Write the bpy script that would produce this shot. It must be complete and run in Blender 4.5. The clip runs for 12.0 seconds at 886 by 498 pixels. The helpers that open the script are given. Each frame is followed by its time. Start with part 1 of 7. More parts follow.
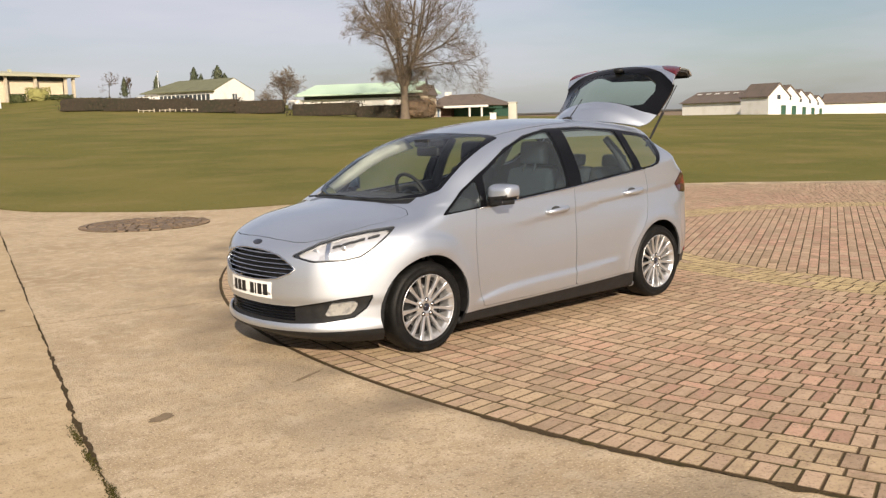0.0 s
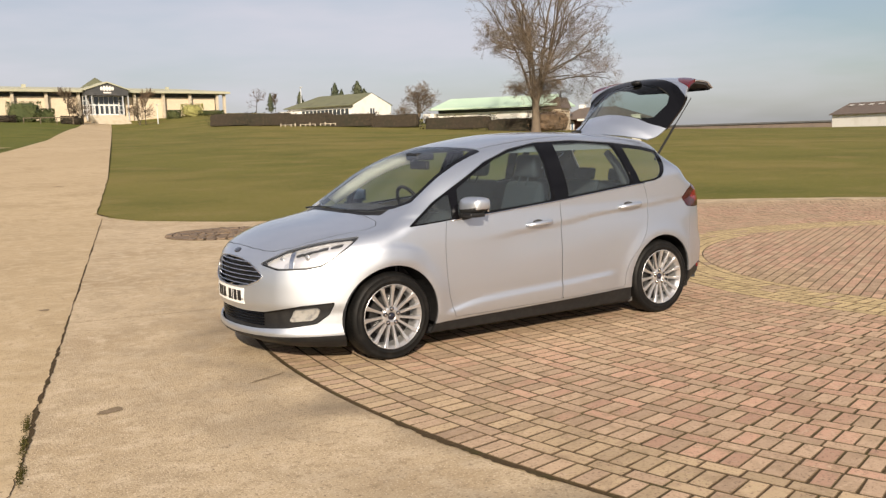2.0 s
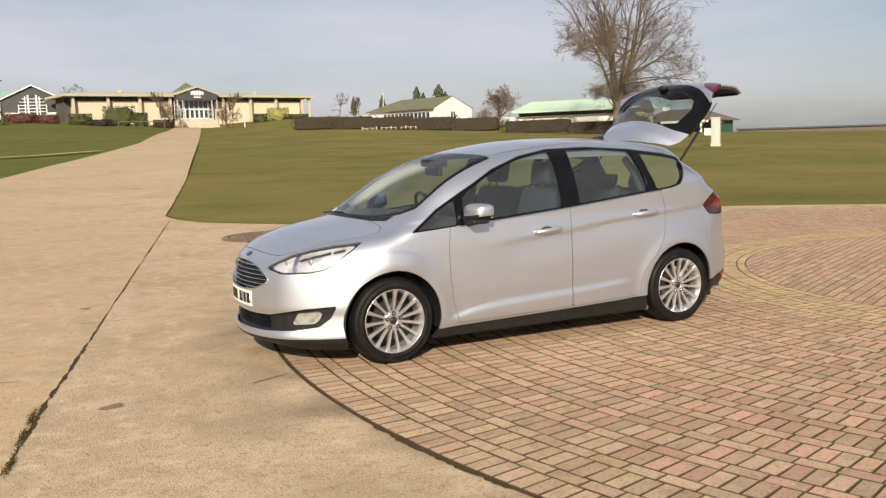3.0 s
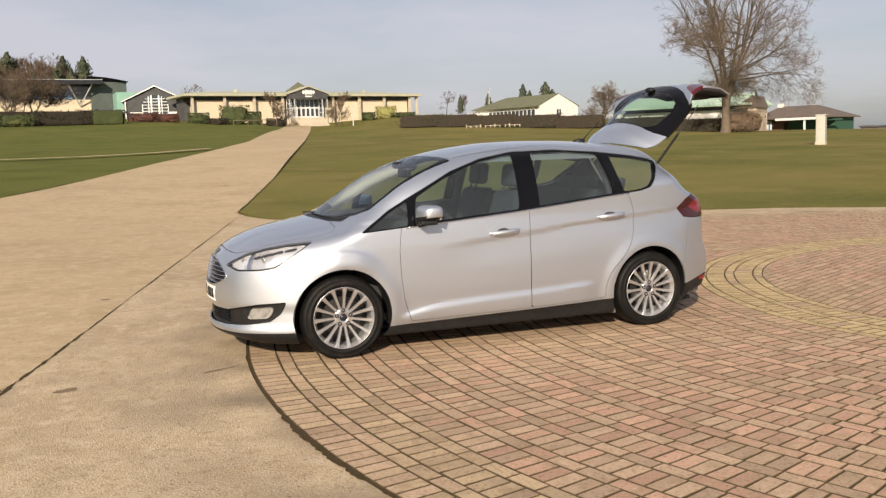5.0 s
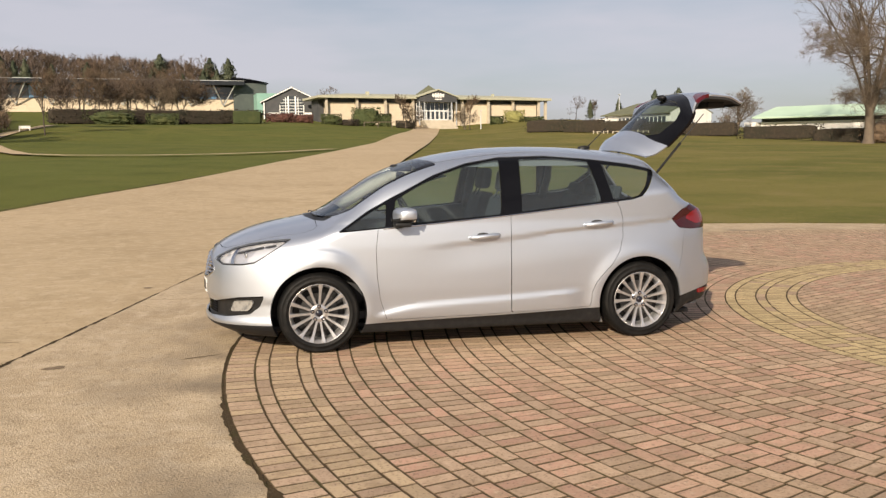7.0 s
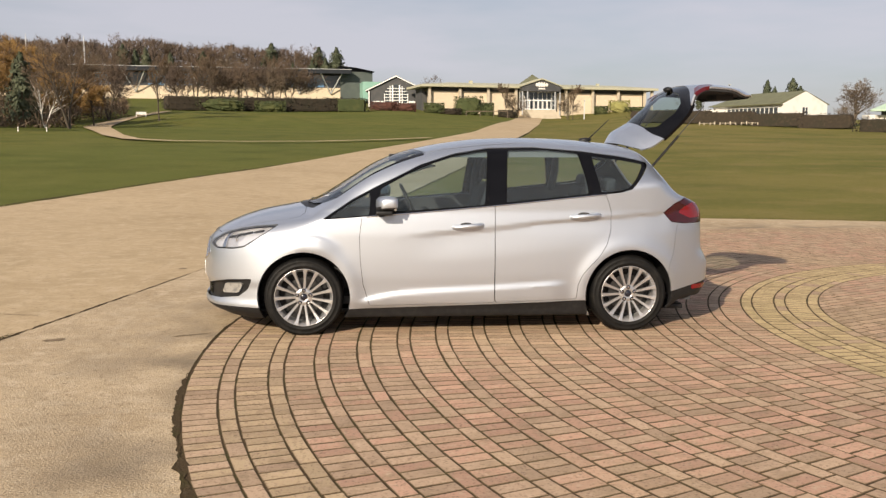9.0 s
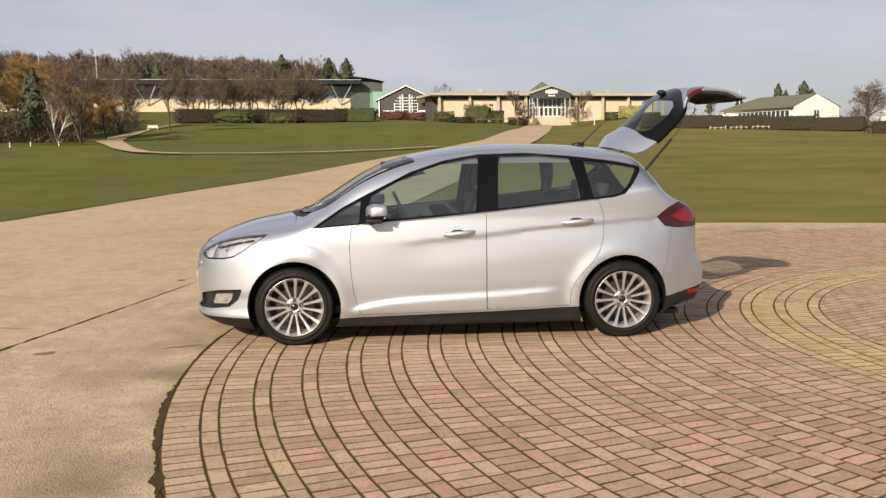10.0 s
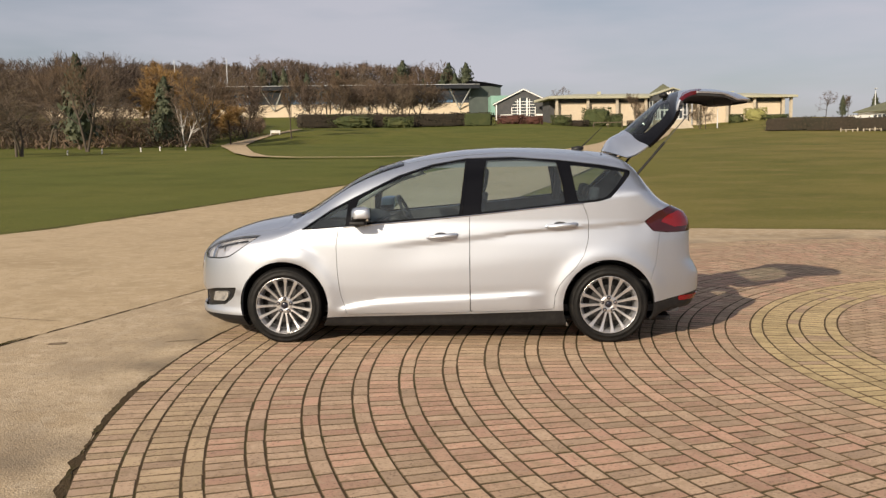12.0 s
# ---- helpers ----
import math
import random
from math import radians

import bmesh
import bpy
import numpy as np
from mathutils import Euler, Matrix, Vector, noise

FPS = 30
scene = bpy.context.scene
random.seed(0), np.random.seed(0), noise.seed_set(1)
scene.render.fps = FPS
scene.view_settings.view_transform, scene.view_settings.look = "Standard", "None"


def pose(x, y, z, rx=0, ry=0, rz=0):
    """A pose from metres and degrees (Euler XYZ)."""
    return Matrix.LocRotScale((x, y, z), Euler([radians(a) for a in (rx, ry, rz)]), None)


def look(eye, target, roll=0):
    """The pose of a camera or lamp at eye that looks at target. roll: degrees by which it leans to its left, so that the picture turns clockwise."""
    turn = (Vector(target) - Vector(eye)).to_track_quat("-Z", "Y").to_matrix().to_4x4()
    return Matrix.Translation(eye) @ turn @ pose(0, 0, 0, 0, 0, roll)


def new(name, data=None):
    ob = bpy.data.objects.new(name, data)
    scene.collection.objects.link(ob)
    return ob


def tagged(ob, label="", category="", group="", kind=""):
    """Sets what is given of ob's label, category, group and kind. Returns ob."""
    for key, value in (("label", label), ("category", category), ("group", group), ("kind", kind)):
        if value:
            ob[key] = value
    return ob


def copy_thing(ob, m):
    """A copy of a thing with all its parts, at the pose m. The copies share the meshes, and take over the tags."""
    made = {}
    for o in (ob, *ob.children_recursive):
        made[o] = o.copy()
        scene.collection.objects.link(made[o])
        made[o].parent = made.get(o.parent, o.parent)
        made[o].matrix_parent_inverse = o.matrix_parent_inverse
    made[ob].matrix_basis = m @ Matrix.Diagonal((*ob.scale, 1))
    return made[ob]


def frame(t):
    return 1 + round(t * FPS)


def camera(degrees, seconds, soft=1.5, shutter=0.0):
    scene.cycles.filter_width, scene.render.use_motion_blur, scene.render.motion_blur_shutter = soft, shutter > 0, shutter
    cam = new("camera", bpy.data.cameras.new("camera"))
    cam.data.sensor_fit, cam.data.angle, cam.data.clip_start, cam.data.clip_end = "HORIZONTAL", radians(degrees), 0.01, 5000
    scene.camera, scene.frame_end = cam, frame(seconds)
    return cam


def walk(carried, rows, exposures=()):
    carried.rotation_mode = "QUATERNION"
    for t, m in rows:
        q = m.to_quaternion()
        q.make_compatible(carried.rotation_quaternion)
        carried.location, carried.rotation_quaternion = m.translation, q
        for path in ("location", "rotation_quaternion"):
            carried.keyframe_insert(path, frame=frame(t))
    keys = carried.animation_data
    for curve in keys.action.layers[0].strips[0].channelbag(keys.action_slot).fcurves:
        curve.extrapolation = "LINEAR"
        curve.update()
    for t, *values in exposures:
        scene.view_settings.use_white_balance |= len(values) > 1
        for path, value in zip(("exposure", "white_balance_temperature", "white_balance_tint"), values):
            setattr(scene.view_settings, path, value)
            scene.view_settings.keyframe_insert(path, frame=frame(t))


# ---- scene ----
import functools

cam = camera(52.7, 12.0, 1.35)
PATH = [
    (0, (-5.201, -5.515, 1.589), (-3.903, -4.02, 1.305), -1.5),
    (0.5, (-4.958, -5.73, 1.575), (-3.7, -4.197, 1.312), -1.4),
    (1, (-4.751, -5.975, 1.569), (-3.561, -4.386, 1.322), -1.4),
    (1.5, (-4.557, -6.214, 1.585), (-3.456, -4.564, 1.331), -1.7),
    (2, (-4.322, -6.343, 1.563), (-3.266, -4.662, 1.316), -1.7),
    (2.5, (-4.093, -6.479, 1.581), (-3.093, -4.763, 1.344), -1.9),
    (3, (-3.854, -6.672, 1.576), (-2.957, -4.901, 1.341), -1.7),
    (5, (-2.844, -7.304, 1.583), (-2.17, -5.436, 1.35), -1.7),
    (5.5, (-2.564, -7.42, 1.558), (-1.935, -5.535, 1.333), -1.2),
    (6, (-2.295, -7.474, 1.575), (-1.721, -5.57, 1.364), -1.0),
    (6.5, (-2.005, -7.613, 1.559), (-1.535, -5.681, 1.349), -1.3),
    (7, (-1.755, -7.739, 1.563), (-1.355, -5.792, 1.344), -0.5),
    (9, (-0.828, -7.98, 1.569), (-0.656, -6.002, 1.327), 0.2),
    (9.5, (-0.771, -7.972, 1.568), (-0.61, -5.991, 1.337), 0.0),
    (10, (-0.651, -7.932, 1.553), (-0.507, -5.95, 1.33), -0.7),
    (10.5, (-0.355, -8.001, 1.554), (-0.254, -6.018, 1.318), -0.8),
    (11, (-0.136, -8.037, 1.54), (-0.114, -6.05, 1.311), -0.6),
    (11.5, (0.16, -7.997, 1.546), (0.096, -6.01, 1.331), -1.0),
    (12, (0.437, -8.056, 1.541), (0.314, -6.071, 1.33), -0.8),
]
walk(cam, [(t, look(eye, target, roll)) for t, eye, target, roll in PATH], [(0, 0.46), (3, 0.43), (5, 0.36), (6.5, 0.33), (9.5, 0.34), (10.5, 0.32), (11, 0.34), (11.5, 0.22), (12, 0.16)])

# ---- sky, sun, exposure ----
world = bpy.data.worlds.new("sky")
scene.world = world
world.use_nodes = True
wn, wl = world.node_tree.nodes, world.node_tree.links
sky_tex = wn.new("ShaderNodeTexSky")
sky_tex.sky_type = "NISHITA"
sky_tex.sun_disc = False
SUN_DIR = Vector((-1.08, -1.78, 1.0)).normalized()
sky_tex.sun_elevation = math.asin(SUN_DIR.z)
sky_tex.sun_rotation = math.atan2(SUN_DIR.x, SUN_DIR.y)
sky_tex.air_density, sky_tex.dust_density, sky_tex.ozone_density = 1.0, 1.5, 1.5
cloud_co = wn.new("ShaderNodeTexCoord")
cloud_map = wn.new("ShaderNodeMapping")
cloud_map.inputs["Scale"].default_value = (1.0, 1.0, 5.0)
cloud = wn.new("ShaderNodeTexNoise")
cloud.inputs["Scale"].default_value = 1.6
cloud.inputs["Detail"].default_value = 5.0
cloud.inputs["Roughness"].default_value = 0.55
cloud_ramp = wn.new("ShaderNodeValToRGB")
cloud_ramp.color_ramp.elements[0].position, cloud_ramp.color_ramp.elements[1].position = 0.36, 0.68
cloud_mix = wn.new("ShaderNodeMix")
cloud_mix.data_type = "RGBA"
cloud_mix.inputs["B"].default_value = (8.2, 8.0, 8.9, 1)
cloud_fac = wn.new("ShaderNodeMath")
cloud_fac.operation = "MULTIPLY_ADD"
cloud_fac.inputs[1].default_value, cloud_fac.inputs[2].default_value = 0.66, 0.18
wl.new(cloud_co.outputs["Generated"], cloud_map.inputs["Vector"])
wl.new(cloud_map.outputs["Vector"], cloud.inputs["Vector"])
wl.new(cloud.outputs["Fac"], cloud_ramp.inputs["Fac"])
wl.new(cloud_ramp.outputs["Color"], cloud_fac.inputs[0])
wl.new(cloud_fac.outputs["Value"], cloud_mix.inputs["Factor"])
wl.new(sky_tex.outputs["Color"], cloud_mix.inputs["A"])
wl.new(cloud_mix.outputs["Result"], wn["Background"].inputs["Color"])
wn["Background"].inputs["Strength"].default_value = 0.0625

sun = new("sun", bpy.data.lights.new("sun", "SUN"))
sun.data.energy, sun.data.angle, sun.data.color = 5.0, radians(0.6), (1.0, 0.85, 0.67)
sun.matrix_world = look(SUN_DIR * 60, (0, 0, 0))


# ---- materials ----
def material(name, base, rough=0.8, metal=0.0, vary=(), bump=0.0, bump_scale=60.0, coat=0.0, spec=0.5, piece=0.0, stretch=None):
    """Principled material. vary: rows of (noise scale, detail, colour, low, high) laid over the base in turn; piece: how far the
    brightness of separate pieces differs."""
    m = bpy.data.materials.new(name)
    m.use_nodes = True
    n, l = m.node_tree.nodes, m.node_tree.links
    b = n["Principled BSDF"]
    b.inputs["Roughness"].default_value, b.inputs["Metallic"].default_value = rough, metal
    b.inputs["Coat Weight"].default_value, b.inputs["Specular IOR Level"].default_value = coat, spec
    b.inputs["Coat Roughness"].default_value = 0.04
    co = n.new("ShaderNodeTexCoord").outputs["Object"]
    geo = n.new("ShaderNodeNewGeometry")
    if stretch:
        mp = n.new("ShaderNodeMapping")
        mp.inputs["Scale"].default_value = stretch
        l.new(co, mp.inputs["Vector"])
        co = mp.outputs["Vector"]
    colour = n.new("ShaderNodeRGB").outputs[0]
    colour.default_value = (*base, 1)
    for scale, detail, tint, low, high in vary:
        t = n.new("ShaderNodeTexNoise")
        t.inputs["Scale"].default_value, t.inputs["Detail"].default_value = scale, detail
        l.new(geo.outputs["Position"] if not stretch else co, t.inputs["Vector"])
        r = n.new("ShaderNodeMapRange")
        r.inputs["From Min"].default_value, r.inputs["From Max"].default_value = low, high
        l.new(t.outputs["Fac"], r.inputs["Value"])
        x = n.new("ShaderNodeMix")
        x.data_type = "RGBA"
        l.new(r.outputs["Result"], x.inputs["Factor"])
        l.new(colour, x.inputs["A"])
        x.inputs["B"].default_value = (*tint, 1)
        colour = x.outputs["Result"]
    if piece:
        info = n.new("ShaderNodeObjectInfo")
        add = n.new("ShaderNodeMath")
        add.operation = "ADD"
        l.new(info.outputs["Random"], add.inputs[0])
        l.new(geo.outputs["Random Per Island"], add.inputs[1])
        fr = n.new("ShaderNodeMath")
        fr.operation = "FRACT"
        l.new(add.outputs[0], fr.inputs[0])
        r = n.new("ShaderNodeMapRange")
        r.inputs["To Min"].default_value, r.inputs["To Max"].default_value = 1 - piece, 1 + piece
        l.new(fr.outputs[0], r.inputs["Value"])
        hsv = n.new("ShaderNodeHueSaturation")
        l.new(colour, hsv.inputs["Color"])
        l.new(r.outputs["Result"], hsv.inputs["Value"])
        colour = hsv.outputs["Color"]
    l.new(colour, b.inputs["Base Color"])
    if bump:
        t = n.new("ShaderNodeTexNoise")
        t.inputs["Scale"].default_value, t.inputs["Detail"].default_value = bump_scale, 4.0
        l.new(geo.outputs["Position"] if not stretch else co, t.inputs["Vector"])
        p = n.new("ShaderNodeBump")
        p.inputs["Strength"].default_value, p.inputs["Distance"].default_value = bump, 0.01
        l.new(t.outputs["Fac"], p.inputs["Height"])
        l.new(p.outputs["Normal"], b.inputs["Normal"])
    return m


def pane_glass(name, tint, gloss=0.02, haze=0.0):
    """Thin glass: light passes tinted, a faint bluish diffuse mix paints mirrored sky haze on it, and the surface
    mirrors by Fresnel.
    """
    m = bpy.data.materials.new(name)
    m.use_nodes = True
    n, l = m.node_tree.nodes, m.node_tree.links
    n.remove(n["Principled BSDF"])
    tr, gl, lw, mx = n.new("ShaderNodeBsdfTransparent"), n.new("ShaderNodeBsdfGlossy"), n.new("ShaderNodeLayerWeight"), n.new("ShaderNodeMixShader")
    lw.inputs["Blend"].default_value = 0.5
    pw, ad = n.new("ShaderNodeMath"), n.new("ShaderNodeMath")
    pw.operation, ad.operation = "POWER", "MULTIPLY_ADD"
    pw.inputs[1].default_value, ad.inputs[1].default_value, ad.inputs[2].default_value = 5.0, 0.8, 0.04
    l.new(lw.outputs["Facing"], pw.inputs[0])
    l.new(pw.outputs[0], ad.inputs[0])
    tr.inputs["Color"].default_value = (*tint, 1)
    gl.inputs["Roughness"].default_value = gloss
    l.new(ad.outputs[0], mx.inputs[0])
    df, dm = n.new("ShaderNodeBsdfDiffuse"), n.new("ShaderNodeMixShader")
    df.inputs["Color"].default_value = (0.55, 0.64, 0.72, 1)
    dm.inputs[0].default_value = haze
    l.new(tr.outputs[0], dm.inputs[1])
    l.new(df.outputs[0], dm.inputs[2])
    l.new(dm.outputs[0], mx.inputs[1])
    l.new(gl.outputs[0], mx.inputs[2])
    l.new(mx.outputs[0], n["Material Output"].inputs["Surface"])
    return m


M_GRASS = material("grass", (0.152, 0.143, 0.036), 0.95, vary=[(0.05, 4, (0.225, 0.178, 0.060), 0.44, 0.68), (0.16, 5, (0.100, 0.106, 0.023), 0.46, 0.70), (0.4, 3, (0.245, 0.185, 0.075), 0.52, 0.86), (4.0, 4, (0.21, 0.17, 0.062), 0.52, 0.86), (14.0, 3, (0.110, 0.105, 0.028), 0.54, 0.80), (45.0, 2, (0.08, 0.08, 0.018), 0.5, 0.75)], bump=0.9, bump_scale=38, spec=0.1)
M_GRASS_FRESH = material("fresh_grass", (0.118, 0.129, 0.029), 0.95, vary=[(0.045, 4, (0.155, 0.145, 0.036), 0.44, 0.66), (0.22, 5, (0.080, 0.094, 0.018), 0.48, 0.68), (0.4, 3, (0.155, 0.148, 0.042), 0.52, 0.86), (4.0, 4, (0.14, 0.142, 0.038), 0.52, 0.86), (14.0, 3, (0.07, 0.082, 0.016), 0.54, 0.74), (45.0, 2, (0.055, 0.066, 0.012), 0.5, 0.7)], bump=0.9, bump_scale=38, spec=0.1)
M_CONCRETE = material("concrete", (0.455, 0.350, 0.222), 0.92, vary=[(0.16, 4, (0.53, 0.42, 0.28), 0.42, 0.66), (0.55, 5, (0.30, 0.215, 0.120), 0.49, 0.71), (2.6, 5, (0.40, 0.31, 0.20), 0.48, 0.66), (6.0, 6, (0.56, 0.45, 0.31), 0.48, 0.70), (16.0, 4, (0.33, 0.25, 0.155), 0.54, 0.72), (48.0, 3, (0.235, 0.175, 0.11), 0.55, 0.72), (85.0, 2, (0.66, 0.55, 0.40), 0.56, 0.72)], bump=0.7, bump_scale=75, spec=0.25)
M_ROAD = material("road_concrete", (0.456, 0.348, 0.212), 0.92, vary=[(0.08, 4, (0.518, 0.402, 0.254), 0.42, 0.66), (0.35, 5, (0.355, 0.265, 0.151), 0.52, 0.74), (1.6, 5, (0.413, 0.317, 0.191), 0.48, 0.68), (5.0, 6, (0.538, 0.425, 0.280), 0.48, 0.72), (16.0, 4, (0.346, 0.260, 0.156), 0.55, 0.74), (48.0, 3, (0.259, 0.189, 0.116), 0.56, 0.74)], bump=0.5, bump_scale=75, spec=0.25)
M_BED = material("joint_sand", (0.080, 0.053, 0.029), 0.95, vary=[(3.0, 4, (0.066, 0.058, 0.022), 0.45, 0.65), (60.0, 3, (0.045, 0.032, 0.018), 0.5, 0.7)], bump=0.6, bump_scale=150, spec=0.15)
BRICK_VARY = [(0.45, 3, (0.44, 0.325, 0.21), 0.45, 0.70), (6.0, 4, (0.33, 0.24, 0.155), 0.50, 0.75), (28.0, 4, (0.50, 0.37, 0.26), 0.54, 0.74), (70.0, 3, (0.22, 0.15, 0.10), 0.54, 0.74)]
M_BRICK_RED = material("brick_red", (0.480, 0.300, 0.212), 0.9, vary=BRICK_VARY, bump=0.6, bump_scale=110, piece=0.17, spec=0.25)
M_BRICK_BROWN = material("brick_brown", (0.445, 0.320, 0.220), 0.9, vary=BRICK_VARY, bump=0.6, bump_scale=110, piece=0.17, spec=0.25)
M_BRICK_BUFF = material("brick_buff", (0.53, 0.41, 0.225), 0.9, vary=[(0.6, 3, (0.49, 0.385, 0.205), 0.45, 0.7), (6.0, 4, (0.32, 0.245, 0.13), 0.50, 0.75), (90.0, 3, (0.27, 0.205, 0.11), 0.52, 0.75)], bump=0.6, bump_scale=130, piece=0.12, spec=0.25)
M_BRICK_TAN = material("brick_tan", (0.475, 0.358, 0.226), 0.9, vary=BRICK_VARY, bump=0.6, bump_scale=110, piece=0.15, spec=0.25)
# darker sides and chamfers, so that the joints read wider
M_BRICK_EDGE = material("brick_edge_dark", (0.205, 0.145, 0.088), 0.95, vary=[(9.0, 4, (0.15, 0.108, 0.064), 0.48, 0.70), (60.0, 3, (0.12, 0.085, 0.05), 0.52, 0.72)], bump=0.6, bump_scale=120, spec=0.15)
M_SOIL = material("dark_soil", (0.066, 0.046, 0.025), 0.95, vary=[(4.0, 4, (0.055, 0.048, 0.018), 0.52, 0.68), (40.0, 3, (0.10, 0.075, 0.045), 0.55, 0.75)], bump=0.9, bump_scale=70, spec=0.1)
# grey dirt washed along the concrete's edge beside the bricks
_n, _l = M_CONCRETE.node_tree.nodes, M_CONCRETE.node_tree.links
_geo = next(q for q in _n if q.bl_idname == "ShaderNodeNewGeometry")
_dist = _n.new("ShaderNodeVectorMath")
_dist.operation = "DISTANCE"
_dist.inputs[1].default_value = (6.9, -1.35, 0)
_l.new(_geo.outputs["Position"], _dist.inputs[0])
_fall = _n.new("ShaderNodeMapRange")
_fall.inputs["From Min"].default_value, _fall.inputs["From Max"].default_value = 10.2, 8.95
_l.new(_dist.outputs["Value"], _fall.inputs["Value"])
_tex = _n.new("ShaderNodeTexNoise")
_tex.inputs["Scale"].default_value, _tex.inputs["Detail"].default_value = 1.5, 5.0
_l.new(_geo.outputs["Position"], _tex.inputs["Vector"])
_cut = _n.new("ShaderNodeMapRange")
_cut.inputs["From Min"].default_value, _cut.inputs["From Max"].default_value = 0.42, 0.68
_l.new(_tex.outputs["Fac"], _cut.inputs["Value"])
_mul = _n.new("ShaderNodeMath")
_mul.operation = "MULTIPLY"
_l.new(_fall.outputs["Result"], _mul.inputs[0])
_l.new(_cut.outputs["Result"], _mul.inputs[1])
_mix = _n.new("ShaderNodeMix")
_mix.data_type = "RGBA"
_mix.inputs["B"].default_value = (0.175, 0.138, 0.095, 1)
_l.new(_n["Principled BSDF"].inputs["Base Color"].links[0].from_socket, _mix.inputs["A"])
_l.new(_mul.outputs[0], _mix.inputs["Factor"])
_l.new(_mix.outputs["Result"], _n["Principled BSDF"].inputs["Base Color"])
M_MOSS = material("moss", (0.05, 0.047, 0.012), 0.95, vary=[(30.0, 3, (0.10, 0.08, 0.035), 0.45, 0.7)], bump=0.8, bump_scale=90, spec=0.1)
M_STAIN = material("stain", (0.20, 0.15, 0.095), 0.95, vary=[(12.0, 4, (0.24, 0.18, 0.12), 0.45, 0.7)], bump=0.3, bump_scale=90, spec=0.2)
M_IRON = material("cast_iron", (0.16, 0.115, 0.075), 0.7, metal=0.3, vary=[(20.0, 4, (0.24, 0.17, 0.11), 0.45, 0.7)], bump=0.5, bump_scale=60)
M_CREAM = material("cream_brick", (0.63, 0.525, 0.385), 0.9, vary=[(0.4, 4, (0.57, 0.475, 0.35), 0.45, 0.7), (5.0, 3, (0.70, 0.61, 0.47), 0.5, 0.7)])
M_WHITE = material("white_render", (0.76, 0.74, 0.70), 0.85, vary=[(0.5, 4, (0.66, 0.63, 0.57), 0.5, 0.75)])
M_ROOF_STONE = material("pale_roof", (0.42, 0.41, 0.30), 0.85, vary=[(0.3, 4, (0.34, 0.35, 0.25), 0.45, 0.7), (3.0, 3, (0.47, 0.45, 0.35), 0.5, 0.7)])
M_ROOF_OLIVE = material("olive_roof", (0.140, 0.145, 0.085), 0.85, vary=[(0.6, 4, (0.11, 0.115, 0.07), 0.45, 0.7)])
M_ROOF_GREEN = material("copper_green_roof", (0.45, 0.60, 0.45), 0.7, vary=[(0.3, 4, (0.50, 0.64, 0.50), 0.45, 0.7)])
M_ROOF_BROWN = material("brown_tile_roof", (0.125, 0.098, 0.080), 0.85, vary=[(0.6, 4, (0.095, 0.078, 0.068), 0.45, 0.7), (6, 3, (0.16, 0.125, 0.10), 0.5, 0.7)])
M_BRICKWALL = material("dark_brick_wall", (0.095, 0.050, 0.038), 0.9, vary=[(1.2, 4, (0.07, 0.04, 0.034), 0.45, 0.7)])
M_MINT = material("mint_green_roof", (0.22, 0.40, 0.33), 0.7, vary=[(0.5, 3, (0.27, 0.45, 0.38), 0.45, 0.7)])
M_SLATE = material("dark_cladding", (0.055, 0.057, 0.06), 0.75, vary=[(0.8, 3, (0.075, 0.075, 0.075), 0.45, 0.7)])
M_STEEL = material("pale_steel", (0.55, 0.57, 0.58), 0.5, metal=0.3)
M_TEAL = material("grey_green_cladding", (0.062, 0.078, 0.072), 0.6, vary=[(0.5, 3, (0.078, 0.094, 0.085), 0.45, 0.7)])
M_WINDOW = material("far_window", (0.045, 0.055, 0.065), 0.12, spec=0.8)
# the blue base paints in the sky's reflection on the glass
M_WINDOW_SKY = material("sky_reflecting_window", (0.12, 0.25, 0.42), 0.06, spec=0.9)
M_FRAME = material("white_frame", (0.78, 0.78, 0.76), 0.6)
M_STONE = material("step_stone", (0.52, 0.46, 0.36), 0.9, vary=[(1.0, 4, (0.42, 0.37, 0.28), 0.45, 0.7)])
M_GREENBOARD = material("green_boarding", (0.03, 0.085, 0.055), 0.7)
M_BARK_DARK = material("dark_bark", (0.066, 0.052, 0.038), 0.9, vary=[(1.5, 4, (0.09, 0.075, 0.055), 0.45, 0.7)], bump=0.6, bump_scale=9)
M_ROOF_DARK = material("dark_roof_sheet", (0.022, 0.026, 0.032), 0.85, vary=[(0.5, 3, (0.032, 0.036, 0.042), 0.45, 0.7)], spec=0.2)
M_BARK = material("bark", (0.135, 0.105, 0.075), 0.9, vary=[(1.5, 4, (0.09, 0.07, 0.05), 0.45, 0.7)], bump=0.6, bump_scale=9)
M_TWIG = material("twig", (0.165, 0.125, 0.085), 0.9, vary=[(0.3, 3, (0.105, 0.076, 0.052), 0.45, 0.7)])
M_TWIG_RED = material("winter_twig", (0.124, 0.088, 0.058), 0.9, vary=[(0.12, 3, (0.170, 0.110, 0.062), 0.45, 0.65), (2.0, 3, (0.095, 0.070, 0.050), 0.5, 0.7)])
M_TWIG_FAR = material("far_winter_twig", (0.088, 0.064, 0.048), 0.9, vary=[(0.05, 3, (0.120, 0.080, 0.055), 0.45, 0.65), (0.5, 3, (0.070, 0.056, 0.044), 0.5, 0.7)])
M_TWIG_GOLD = material("golden_willow_twig", (0.30, 0.185, 0.065), 0.9, vary=[(0.5, 3, (0.25, 0.145, 0.05), 0.45, 0.65)])
